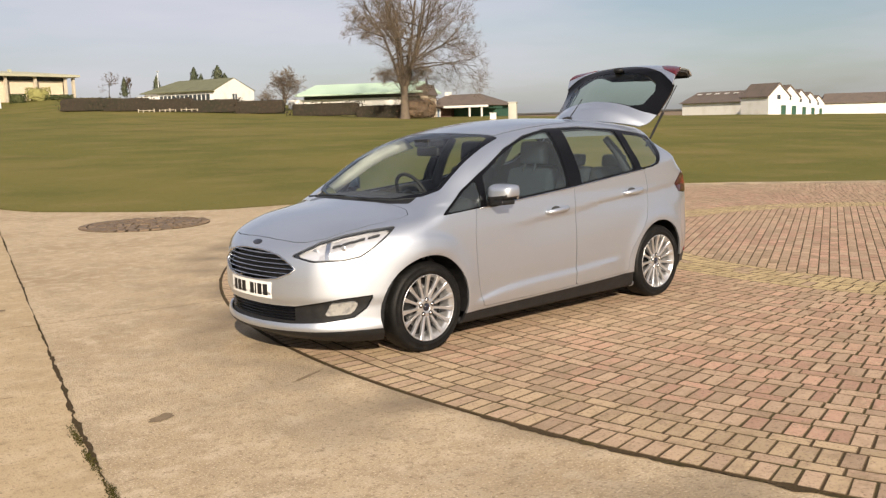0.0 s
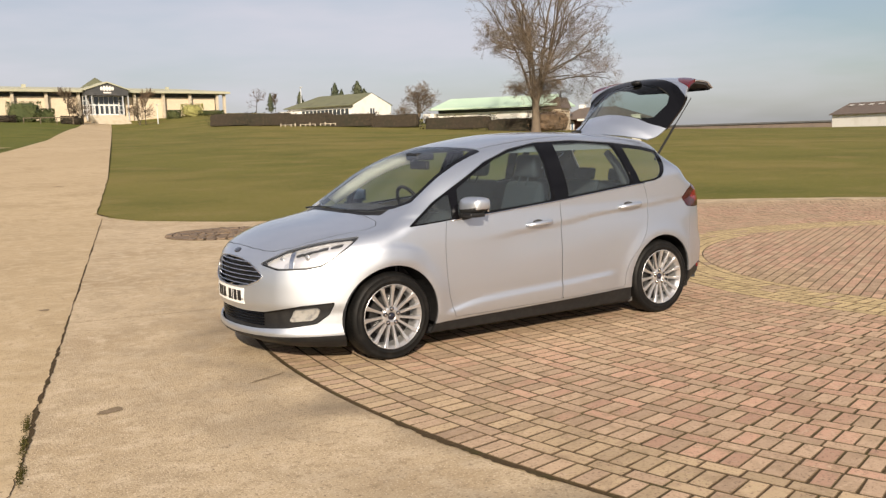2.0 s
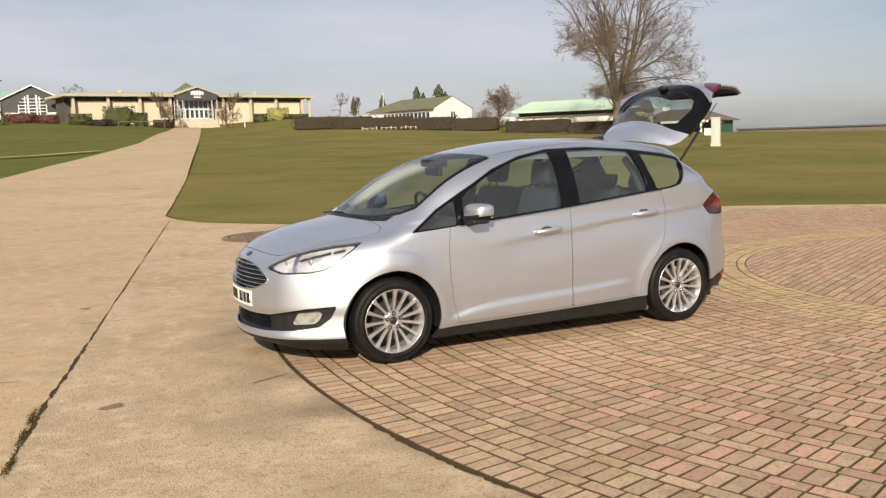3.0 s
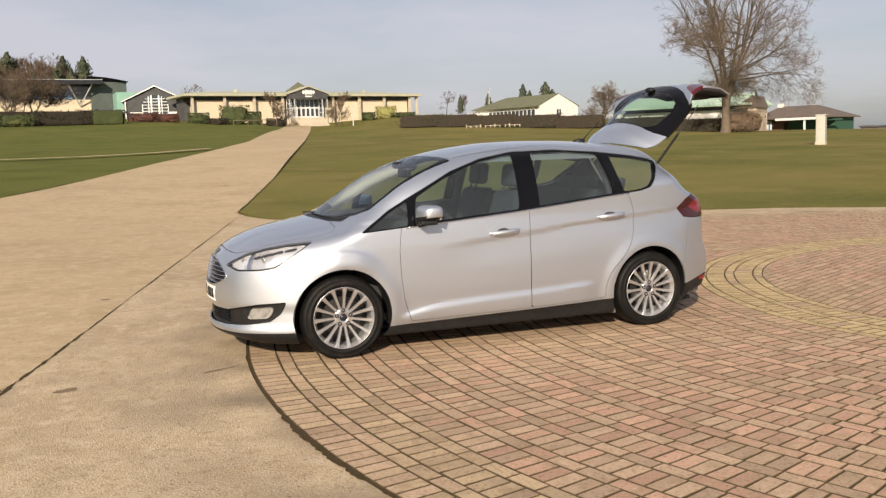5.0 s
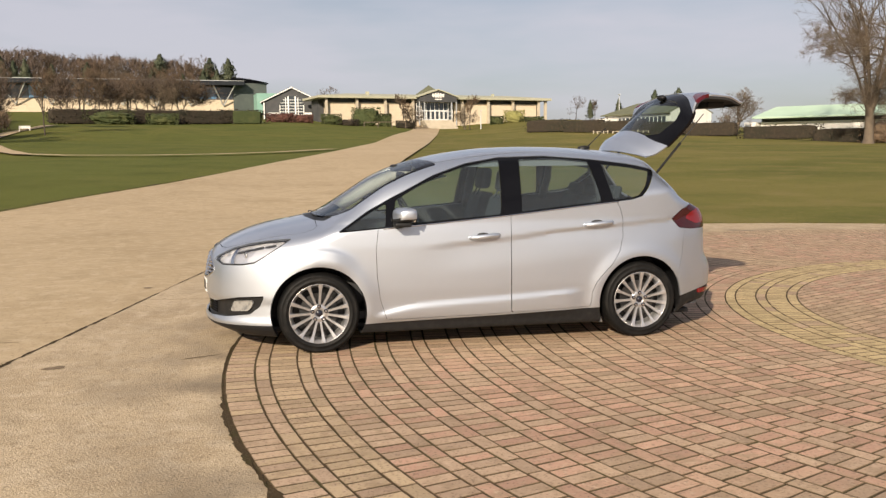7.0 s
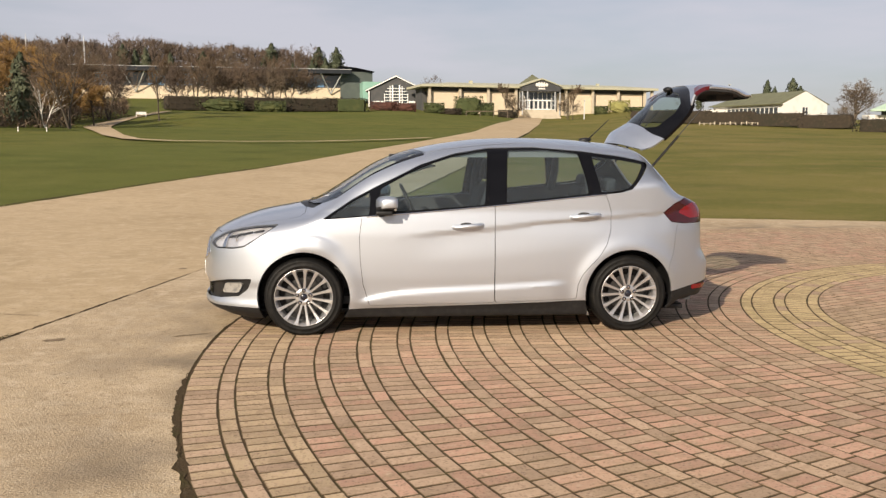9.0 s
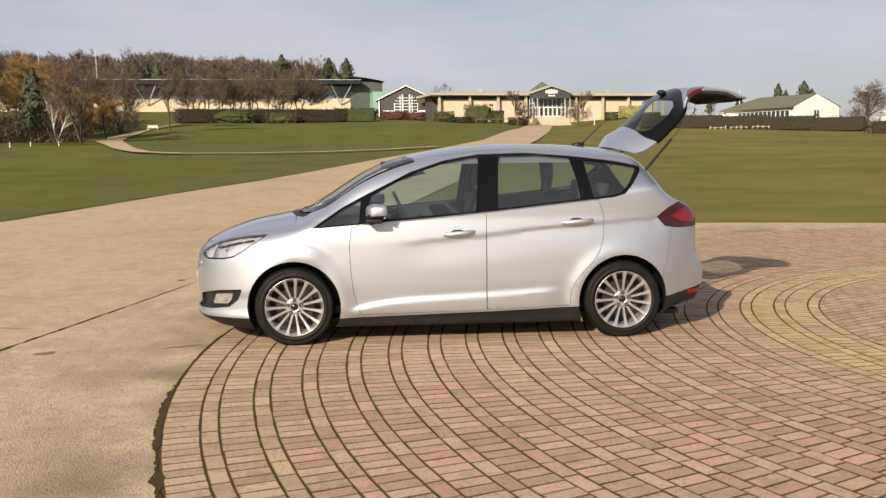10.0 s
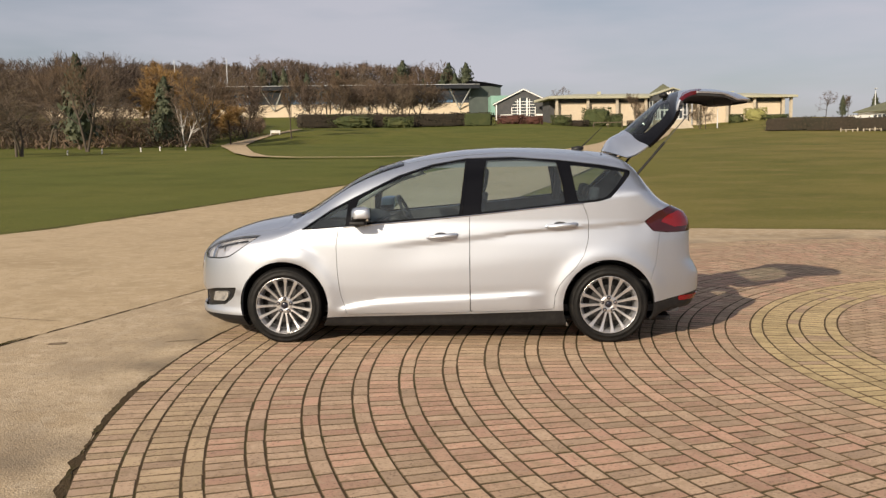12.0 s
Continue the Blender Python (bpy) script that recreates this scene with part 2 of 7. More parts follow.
M_NEEDLE = material("conifer_needles", (0.062, 0.076, 0.044), 0.9, vary=[(0.4, 3, (0.090, 0.098, 0.056), 0.45, 0.65)])
M_HEDGE = material("brown_hedge", (0.034, 0.026, 0.017), 0.95, vary=[(0.25, 3, (0.026, 0.024, 0.014), 0.45, 0.65), (2.5, 3, (0.050, 0.036, 0.022), 0.5, 0.7)])
M_SHRUB = material("green_shrub", (0.048, 0.062, 0.019), 0.9, vary=[(0.6, 3, (0.075, 0.082, 0.026), 0.45, 0.65)])
M_SHRUB_GOLD = material("golden_shrub", (0.27, 0.26, 0.09), 0.9, vary=[(0.8, 3, (0.21, 0.20, 0.07), 0.45, 0.65)])
M_SHRUB_RED = material("red_brown_shrub", (0.105, 0.042, 0.030), 0.9, vary=[(0.8, 3, (0.075, 0.036, 0.026), 0.45, 0.65)])
M_CAB = material("cabinet_paint", (0.46, 0.45, 0.39), 0.6, vary=[(1.0, 3, (0.38, 0.37, 0.32), 0.5, 0.7)])


# ---- building helpers ----
def mesh_of(name, bm, mat, smooth=False):
    me = bpy.data.meshes.new(name)
    bm.to_mesh(me)
    bm.free()
    for m in (mat if isinstance(mat, (list, tuple)) else [mat]):
        me.materials.append(m)
    if smooth:
        me.shade_smooth()
    return me


def part(name, bm, mat, parent, label="", smooth=False):
    ob = new(name, mesh_of(name, bm, mat, smooth) if isinstance(bm, bmesh.types.BMesh) else bm)
    ob.parent = parent
    if label:
        tagged(ob, label)
    return ob


def thing(name, m, label, category, group="", kind=""):
    ob = new(name)
    ob.empty_display_size = 0.3
    ob.matrix_world = m
    return tagged(ob, label, category, group, kind)


def box(bm, x0, y0, z0, x1, y1, z1, bevel=0.0, mat=0):
    """Adds a box to bm."""
    r = bmesh.ops.create_cube(bm, size=1.0)
    vs = r["verts"]
    for v in vs:
        v.co = Vector(((x0 + x1) / 2 + v.co.x * (x1 - x0), (y0 + y1) / 2 + v.co.y * (y1 - y0), (z0 + z1) / 2 + v.co.z * (z1 - z0)))
    fs = {f for v in vs for f in v.link_faces}
    for f in fs:
        f.material_index = mat
    if bevel:
        bmesh.ops.bevel(bm, geom=list({e for v in vs for e in v.link_edges}), offset=bevel, segments=2, profile=0.7, affect="EDGES")
    return bm


def boxed(*a, **k):
    return box(bmesh.new(), *a, **k)


def poly_prism(bm, pts, axis, a, b):
    """A prism over a polygon: axis 'y' takes pts as (x, z), 'x' as (y, z), 'z' as (x, y); it runs from a to b."""
    put = {"y": lambda p, q: (p[0], q, p[1]), "x": lambda p, q: (q, p[0], p[1]), "z": lambda p, q: (p[0], p[1], q)}[axis]
    lo, hi = [bm.verts.new(put(p, a)) for p in pts], [bm.verts.new(put(p, b)) for p in pts]
    k = len(pts)
    fs = [bm.faces.new(lo), bm.faces.new(hi[::-1])]
    for i in range(k):
        fs.append(bm.faces.new((lo[i], hi[i], hi[(i + 1) % k], lo[(i + 1) % k])))
    bmesh.ops.recalc_face_normals(bm, faces=fs)
    return bm


def tube(bm, pts, radii, sides=6, caps=True):
    """A tapered tube along pts."""
    rings, prev = [], None
    for i, p in enumerate(pts):
        p = Vector(p)
        d = (Vector(pts[min(i + 1, len(pts) - 1)]) - Vector(pts[max(i - 1, 0)])).normalized()
        a = prev if prev and abs(prev.dot(d)) < 0.95 else Vector((0.31, 0.23, 0.92)) if abs(d.z) < 0.9 else Vector((1, 0, 0))
        u = (a - d * a.dot(d)).normalized()
        w = d.cross(u)
        prev = u
        r = radii[i] if isinstance(radii, (list, tuple)) else radii
        rings.append([bm.verts.new(p + (u * math.cos(2 * math.pi * k / sides) + w * math.sin(2 * math.pi * k / sides)) * r) for k in range(sides)])
    for a, b in zip(rings, rings[1:]):
        for k in range(sides):
            bm.faces.new((a[k], a[(k + 1) % sides], b[(k + 1) % sides], b[k]))
    if caps:
        bm.faces.new(rings[0][::-1])
        bm.faces.new(rings[-1])
    return bm


# ---- the lie of the land ----
EYE0 = (-2.0, -7.0)
EARLY, LATE = (-5.2, -5.5), (0.2, -8.0)  # from where the bearings of some far things are taken
LAND = [  # bearing in degrees from +y, then (distance, height) pairs
    (-180, ((20, 0), (500, 0))),
    (-75, ((20, 0), (60, 0.6), (140, 2.2), (300, 8), (600, 14))),
    (-28, ((20, 0), (34, 0.3), (60, 1.1), (92, 2.0), (140, 3.4), (200, 7.5), (300, 14), (420, 24), (900, 30))),
    (-17, ((20, 0), (34, 0.35), (60, 1.1), (100, 2.3), (135, 3.2), (150, 4.0), (200, 7.8), (300, 14.5), (420, 26), (900, 30))),
    (-11, ((20, 0), (34, 0.38), (60, 1.1), (100, 2.3), (128, 3.2), (155, 6.0), (200, 7.9), (300, 14.7), (420, 26), (900, 30))),
    (2, ((22, 0), (37, 0.38), (50, 0.74), (80, 1.5), (120, 2.6), (150, 4.6), (172, 6.3), (215, 8.8), (300, 14), (420, 20), (900, 24))),
    (7, ((22, 0), (37, 0.38), (50, 0.74), (80, 1.5), (120, 2.6), (165, 5.2), (215, 7.6), (235, 9.2), (900, 12))),
    (12, ((22, 0), (37, 0.38), (50, 0.74), (80, 1.5), (120, 2.5), (180, 4.5), (222, 6.95), (240, 9.2), (900, 9.5))),
    (19, ((22, 0), (60, 0.95), (120, 2.5), (172, 4.95), (215, 8.3), (240, 9.6), (900, 9))),
    (30, ((22, 0), (60, 0.98), (120, 2.2), (152, 3.4), (188, 5.8), (900, 6))),
    (40, ((22, 0), (60, 0.98), (135, 2.0), (175, 2.3), (900, 3))),
    (57, ((22, 0), (60, 0.7), (120, 1.15), (200, 1.35), (900, 1.2))),
    (68, ((22, 0), (100, 0.7), (200, 0.5), (900, 0.5))),
    (100, ((22, 0), (100, 0.3), (900, 0))),
    (180, ((20, 0), (500, 0))),
]


def land(x, y):
    """The height of the ground."""
    dx, dy = x - EYE0[0], y - EYE0[1]
    r, az = math.hypot(dx, dy), math.degrees(math.atan2(dx, dy))
    for (a0, p0), (a1, p1) in zip(LAND, LAND[1:]):
        if a0 <= az <= a1:
            f = (az - a0) / (a1 - a0)
            f = f * f * (3 - 2 * f)
            z0 = np.interp(r, [p[0] for p in p0], [p[1] for p in p0])
            z1 = np.interp(r, [p[0] for p in p1], [p[1] for p in p1])
            return float(z0 + (z1 - z0) * f)
    return 0.0


def at(az, d, eye=EYE0):
    """The place d metres from eye at that bearing, on the ground."""
    x, y = eye[0] + d * math.sin(radians(az)), eye[1] + d * math.cos(radians(az))
    return Vector((x, y, land(x, y)))


ROAD_SLOPE = 0.218


def road_right(y):
    return ROAD_SLOPE * (y - 15.0)


def road_left(y):
    return float(np.interp(y, (5, 20, 32, 60, 110, 190), (-8.95, -8.5, -8.0, -7.6, -7.4, -6.0))) + ROAD_SLOPE * (y - 15.0)


# one sheet of ground, out to the horizon
bm = bmesh.new()
rads = [0, 6, 12, 17, 20, 23, 26, 30, 34, 39, 44, 50, 57, 65, 74, 84, 95, 107, 120, 128, 135, 142, 150, 158, 165, 172, 180, 190, 200, 210, 222, 235, 250, 275, 300, 340, 380, 430, 520, 700, 1000, 1600, 2600, 4200]
AZ = [a * 1.5 - 180 for a in range(240)]
rings = []
for r in rads:
    row = []
    for a in AZ:
        p = at(a, r)
        lump = noise.noise(Vector((p.x * 0.03, p.y * 0.03, 0))) * 0.10 * min(1, max(0, (r - 26) / 40)) * min(1, abs(p.x - road_right(p.y) + 4.6) / 30)
        row.append(bm.verts.new((p.x, p.y, p.z - 0.03 + lump)))
        if r == 0:
            break
    rings.append(row)
for a, b in zip(rings, rings[1:]):
    for k in range(len(AZ)):
        k2 = (k + 1) % len(AZ)
        if len(a) == 1:
            bm.faces.new((a[0], b[k2], b[k]))
        else:
            bm.faces.new((a[k], a[k2], b[k2], b[k]))
bmesh.ops.recalc_face_normals(bm, faces=bm.faces)
ground = new("ground", mesh_of("ground", bm, M_GRASS, True))
tagged(ground, "olive-green winter lawn, worn and yellowish in patches, rising to the buildings", "lawn", kind="structure")
if ground.data.polygons[0].normal.z < 0:
    ground.data.flip_normals()
ground.data.materials.append(M_GRASS_FRESH)
for f in ground.data.polygons:
    f.material_index = 1 if f.center.x < (road_left(f.center.y) + road_right(f.center.y)) / 2 else 0


# ---- clipping a mesh by a signed field ----
def clip(vs, fs, field, keep_inside=True):
    """vs: list of tuples, fs: list of index tuples, field: values at vs, negative inside. Returns the inside (or outside) part."""
    sgn = field if keep_inside else [-q for q in field]
    nv, remap, cut, out = [], {}, {}, []

    def old(i):
        if i not in remap:
            remap[i] = len(nv)
            nv.append(vs[i])
        return remap[i]

    def mid(i, j):
        key = (i, j) if i < j else (j, i)
        if key not in cut:
            i, j = key
            t = sgn[i] / (sgn[i] - sgn[j])
            cut[key] = len(nv)
            nv.append(tuple(p + (q - p) * t for p, q in zip(vs[i], vs[j])))
        return cut[key]

    for f in fs:
        ins = [sgn[i] <= 0 for i in f]
        if all(ins):
            out.append(tuple(old(i) for i in f))
        elif any(ins):
            poly = []
            for a in range(len(f)):
                i, j = f[a], f[(a + 1) % len(f)]
                if ins[a]:
                    poly.append(old(i))
                if ins[a] != ins[(a + 1) % len(f)]:
                    poly.append(mid(i, j))
            clean = [q for k, q in enumerate(poly) if q != poly[k - 1]]
            if len(clean) >= 3:
                out.append(tuple(clean))
    return nv, out


def poly_field(P, Q, pts):
    """Signed distance from the points (P, Q) to a closed polygon, negative inside."""
    P, Q = np.asarray(P, float), np.asarray(Q, float)
    best, inside = np.full(P.shape, 1e9), np.zeros(P.shape, bool)
    for (ax, ay), (bx, by) in zip(pts, pts[1:] + pts[:1]):
        ex, ey = bx - ax, by - ay
        t = np.clip(((P - ax) * ex + (Q - ay) * ey) / (ex * ex + ey * ey + 1e-12), 0, 1)
        best = np.minimum(best, np.hypot(P - ax - t * ex, Q - ay - t * ey))
        crosses = (ay > Q) != (by > Q)
        with np.errstate(divide="ignore", invalid="ignore"):
            inside ^= crosses & (P < ex * (Q - ay) / (by - ay if by != ay else 1e-12) + ax)
    return np.where(inside, -best, best)


def from_lists(vs, fs):
    bm = bmesh.new()
    bv = [bm.verts.new(v[:3]) for v in vs]
    for f in fs:
        try:
            bm.faces.new([bv[i] for i in f])
        except ValueError:
            pass
    return bm


# ---- concrete: road, apron, path ----
RING = Vector((6.9, -1.35, 0))  # centre of the brick circle
RING_R = 8.94
APRON = [(-60, -60), (-60, -40), (road_left(-40), -40), (road_left(5), 5), (road_left(12), 12), (road_left(20), 20), (road_left(30), 30), (road_right(30), 30), (0.40, 17.6), (-0.02, 15.8), (0.06, 14.3), (0.35, 13.1), (0.96, 12.2), (1.9, 11.0), (2.9, 10.3), (5.1, 9.85), (7.0, 9.5), (9.0, 9.0), (10.6, 8.35), (12.0, 7.3), (13.4, 5.9), (15.5, 3.2), (17.0, 0), (18, -4), (22, -14), (60, -40), (60, -60)]
gx = [-60, -40, -28] + [-20 + 0.75 * i for i in range(22)] + [-3.5 + 0.12 * i for i in range(50)] + [2.5 + 0.5 * i for i in range(42)] + [26, 32, 44, 60]
gy = [-60, -40, -24, -16, -12] + [-9 + 0.12 * i for i in range(100)] + [3.0 + 0.4 * i for i in range(70)]


def sheet(xs, ys, lift):
    vs = [(x, y, land(x, y) + lift) for y in ys for x in xs]
    n = len(xs)
    return vs, [(j * n + i, j * n + i + 1, (j + 1) * n + i + 1, (j + 1) * n + i) for j in range(len(ys) - 1) for i in range(n - 1)]


def wobble(x, y, k, a):
    return noise.noise(Vector((x * k, y * k, 3.7))) * a


vs, fs = sheet(gx, gy, 0.0)
P = np.array(vs)
apron_f = poly_field(P[:, 0], P[:, 1], APRON) + np.array([wobble(v[0], v[1], 0.9, 0.035) for v in vs])
joint_f = P[:, 0] - np.array([road_right(y) - 0.22 + 0.012 * y for y in P[:, 1]]) + np.array([wobble(0, v[1], 0.8, 0.05) for v in vs])
va, fa = clip(vs, fs, np.maximum(apron_f, -joint_f - 0.0))
hole = [RING_R - 0.036 - math.hypot(v[0] - RING.x, v[1] - RING.y) + wobble(v[0], v[1], 1.2, 0.05) + wobble(v[0], v[1], 5.5, 0.045) for v in va]
va, fa = clip(va, fa, hole)
apron = new("pavement_apron", mesh_of("pavement_apron", from_lists(va, fa), M_CONCRETE))
tagged(apron, "sunlit tan concrete apron with fine grit and faint stains", "pavement", kind="structure")
vr, fr_ = clip(vs, fs, np.maximum(apron_f, joint_f))
ys = [28.6, 30] + [34 + 5 * i for i in range(38)]
rv = [(road_left(y) + (road_right(y) - road_left(y)) * k / 4, y, 0) for y in ys for k in range(5)]
rv = [(x, y, land(x, y) + 0.004 + min(0.09, 0.0045 * (y - 28.6))) for x, y, z in rv]
rf = [(j * 5 + i, j * 5 + i + 1, (j + 1) * 5 + i + 1, (j + 1) * 5 + i) for j in range(len(ys) - 1) for i in range(4)]
o = len(vr)
road = new("road", mesh_of("road", from_lists(vr + rv, fr_ + [tuple(i + o for i in f) for f in rf]), M_ROAD))
tagged(road, "straight pale concrete drive running up to the entrance building", "road", kind="structure")


def ribbon(name, pts, width, mat, lift, seed, label, rough=0.6, step=0.12):
    """A ragged strip on the ground along pts."""
    bm, prev = bmesh.new(), None
    P = [Vector((*p, 0)) for p in pts]
    rnd = random.Random(seed)
    line = []
    for a, b in zip(P, P[1:]):
        k = max(1, int((b - a).length / step))
        line += [a.lerp(b, i / k) for i in range(k)]
    line.append(P[-1])
    for i, p in enumerate(line):
        d = (line[min(i + 1, len(line) - 1)] - line[max(i - 1, 0)]).normalized()
        s = Vector((d.y, -d.x, 0))
        w = width * (0.5 + rough * (noise.noise(Vector((i * step * 0.75, seed, 0))) + 0.8 * noise.noise(Vector((i * step * 5.5, seed, 5)))))
        off = width * 0.5 * noise.noise(Vector((i * step * 1.1, seed, 9))) + rnd.uniform(-0.16, 0.16) * width
        w = max(w, width * 0.10)
        row = [bm.verts.new((q.x, q.y, land(q.x, q.y) + lift + h)) for q, h in ((p + s * (off - w / 2), 0), (p + s * off, -0.001), (p + s * (off + w / 2), 0))]
        if prev:
            for k in range(2):
                bm.faces.new((prev[k], prev[k + 1], row[k + 1], row[k]))
        prev = row
    bmesh.ops.recalc_face_normals(bm, faces=bm.faces)
    ob = new(name, mesh_of(name, bm, mat))
    if ob.data.polygons[0].normal.z < 0:
        ob.data.flip_normals()
    return tagged(ob, label, "ground joint", kind="structure")


ribbon("joint_long", [(road_right(y) - 0.22 + 0.012 * y, y) for y in (-9, -6, -4, -2, -0.5, 1)], 0.046, M_SOIL, 0.004, 3, "dark open joint in the concrete, with soil and weeds", 1.0, 0.035)
ribbon("joint_far", [(road_right(y) - 0.22 + 0.012 * y, y) for y in (1, 2, 4, 6, 8, 10, 12, 14.3)], 0.028, M_SOIL, 0.004, 4, "narrow soil-filled joint in the concrete", 0.8, 0.05)
ribbon("joint_cross", [(-3.75, 0.15), (-6, 0.75), (-9, 1.5), (-12, 2.2)], 0.02, M_STAIN, 0.004, 5, "thin cross joint in the concrete drive", 0.5)
ribbon("joint_apron", [(-3.2, 2.2), (-1.5, 1.95), (0.2, 1.75)], 0.015, M_STAIN, 0.004, 6, "hairline joint in the apron", 0.5)
ribbon("brick_edge_gap", [(RING.x + 8.938 * math.cos(radians(a)), RING.y + 8.938 * math.sin(radians(a))) for a in range(100, 262, 2)], 0.015, M_SOIL, 0.006, 8, "broken, soil-filled gap between concrete and bricks", 1.5, 0.03)
ribbon("brick_edge_break", [(RING.x + 8.95 * math.cos(radians(a)), RING.y + 8.95 * math.sin(radians(a))) for a in range(184, 208, 2)], 0.050, M_SOIL, 0.0068, 21, "crumbled dark edge of the concrete beside the bricks", 2.2, 0.03)
# lawn edges along drive and apron
ribbon("lawn_edge_drive", [(road_left(y), y) for y in (-30, -10, 5, 12, 20, 28, 40, 55, 70, 100, 130)], 0.13, M_SOIL, 0.028, 12, "dark soil edge of the lawn beside the drive", 0.7, 0.4)
ribbon("lawn_edge_apron", APRON[9:20], 0.08, M_SOIL, 0.012, 13, "dark soil edge of the lawn round the apron", 0.7, 0.3)


# worn path that leaves the drive and bends round the mound
vs2, fs2 = [], []
PATH_LINE = [(5.5, 80, 0.7), (0, 71, 0.7), (-5, 64.5, 0.7), (-10, 60.5, 0.7), (-15, 60, 0.8), (-18.8, 63.5, 1.0), (-23, 74, 1.3), (-28.5, 91, 1.7), (-34, 108, 2.2), (-37, 118, 2.6), (-38.5, 128, 2.6), (-38, 138, 2.2), (-35, 150, 2.0)]
for i, (x, y, w) in enumerate(PATH_LINE):
    x0, y0, _ = PATH_LINE[max(i - 1, 0)]
    x1, y1, _ = PATH_LINE[min(i + 1, len(PATH_LINE) - 1)]
    L = math.hypot(x1 - x0, y1 - y0)
    sx, sy = (y1 - y0) / L, -(x1 - x0) / L
    for s in (-1, 0, 1):
        px, py = x + sx * w * s * 0.7, y + sy * w * s * 0.7
        vs2.append((px, py, land(px, py) + 0.12))
    if i:
        for s in range(2):
            fs2.append((3 * i - 3 + s, 3 * i - 2 + s, 3 * i + 1 + s, 3 * i + s))
path = new("pavement_path", mesh_of("pavement_path", from_lists(vs2, fs2), M_ROAD, True))
if path.data.polygons[0].normal.z < 0:
    path.data.flip_normals()
tagged(path, "narrow pale gravel path curving across the lawn", "path", kind="structure")


# ---- the car ----
M_PAINT = material("silver_paint", (0.525, 0.565, 0.630), 0.48, metal=0.93, vary=[(900.0, 1, (0.595, 0.635, 0.70), 0.45, 0.65)], coat=1.0, spec=0.5)
M_BLACK = material("black_plastic", (0.011, 0.011, 0.012), 0.5, vary=[(25.0, 3, (0.018, 0.018, 0.018), 0.45, 0.7)], spec=0.3)
M_GLOSSBLACK = material("gloss_black", (0.004, 0.004, 0.005), 0.14, spec=0.2)
M_RUBBER = material("tyre_rubber", (0.005, 0.005, 0.005), 0.58, vary=[(14.0, 3, (0.012, 0.011, 0.010), 0.5, 0.72)], bump=0.3, bump_scale=60, spec=0.22)
M_ALLOY = material("alloy", (0.60, 0.60, 0.61), 0.30, metal=0.8, vary=[(30.0, 3, (0.52, 0.52, 0.53), 0.45, 0.7)], coat=0.5)
M_CHROME = material("chrome", (0.66, 0.66, 0.67), 0.16, metal=1.0)
M_DISC = material("brake_steel", (0.10, 0.10, 0.10), 0.4, metal=0.9)
M_CABIN = material("cabin_trim", (0.030, 0.031, 0.034), 0.75, vary=[(8.0, 3, (0.045, 0.045, 0.048), 0.45, 0.7)])
M_SEAT = material("seat_cloth", (0.030, 0.033, 0.038), 0.95, vary=[(40.0, 3, (0.042, 0.045, 0.050), 0.45, 0.7)], bump=0.3, bump_scale=300)
M_PILLAR = material("pale_pillar_trim", (0.78, 0.79, 0.74), 0.8)
M_LINER = material("pale_liner", (0.17, 0.17, 0.165), 0.9)
M_RED = material("lamp_red", (0.17, 0.004, 0.008), 0.15, coat=0.3)
M_REDGATE = material("gate_lamp_red", (0.085, 0.004, 0.008), 0.2, coat=0.2)
M_REDDARK = material("lamp_dark_red", (0.035, 0.002, 0.004), 0.15, coat=0.3)
M_LAMPBACK = material("lamp_reflector", (0.78, 0.78, 0.81), 0.24, metal=0.5, vary=[(7.0, 2, (0.55, 0.55, 0.58), 0.52, 0.60)])
M_FOGBACK = material("fog_reflector", (0.52, 0.51, 0.49), 0.30, metal=0.5, vary=[(30.0, 2, (0.30, 0.30, 0.30), 0.45, 0.65)])
M_PLATE = material("plate_white", (0.78, 0.78, 0.76), 0.45)
M_BADGE = material("badge_dark", (0.012, 0.013, 0.022), 0.2, coat=0.4)
M_GLASS = pane_glass("cabin_glass", (0.68, 0.80, 0.84), 0.02, 0.032)
M_GLASS_DARK = pane_glass("privacy_glass", (0.70, 0.80, 0.83), 0.02, 0.035)
M_GLASS_SCREEN = pane_glass("windscreen_glass", (0.88, 0.92, 0.89), 0.02, 0.003)
M_GLASS_GATE = pane_glass("rear_glass", (0.50, 0.60, 0.57))
M_LENS = pane_glass("lamp_lens", (0.93, 0.94, 0.95))


def curve(x, pts):
    """Smooth monotone interpolation through pts."""
    px, py = np.array([p[0] for p in pts], float), np.array([p[1] for p in pts], float)
    h, d = np.diff(px), np.diff(py) / np.diff(px)
    m = np.zeros(len(px))
    m[0], m[-1] = d[0], d[-1]
    for i in range(1, len(px) - 1):
        m[i] = 0 if d[i - 1] * d[i] <= 0 else (h[i - 1] + h[i]) * 3 / ((2 * h[i] + h[i - 1]) / d[i - 1] + (h[i] + 2 * h[i - 1]) / d[i])
    x = np.clip(x, px[0], px[-1])
    k = np.clip(np.searchsorted(px, x) - 1, 0, len(h) - 1)
    t = (x - px[k]) / h[k]
    return (1 + 2 * t) * (1 - t) ** 2 * py[k] + t * (1 - t) ** 2 * h[k] * m[k] + t * t * (3 - 2 * t) * py[k + 1] + t * t * (t - 1) * h[k] * m[k + 1]


def step(t):
    t = np.clip(t, 0, 1)
    return t * t * (3 - 2 * t)


def smax(a, b, k):
    h = np.maximum(k - np.abs(a - b), 0) / k
    return np.maximum(a, b) + h * h * k * 0.25


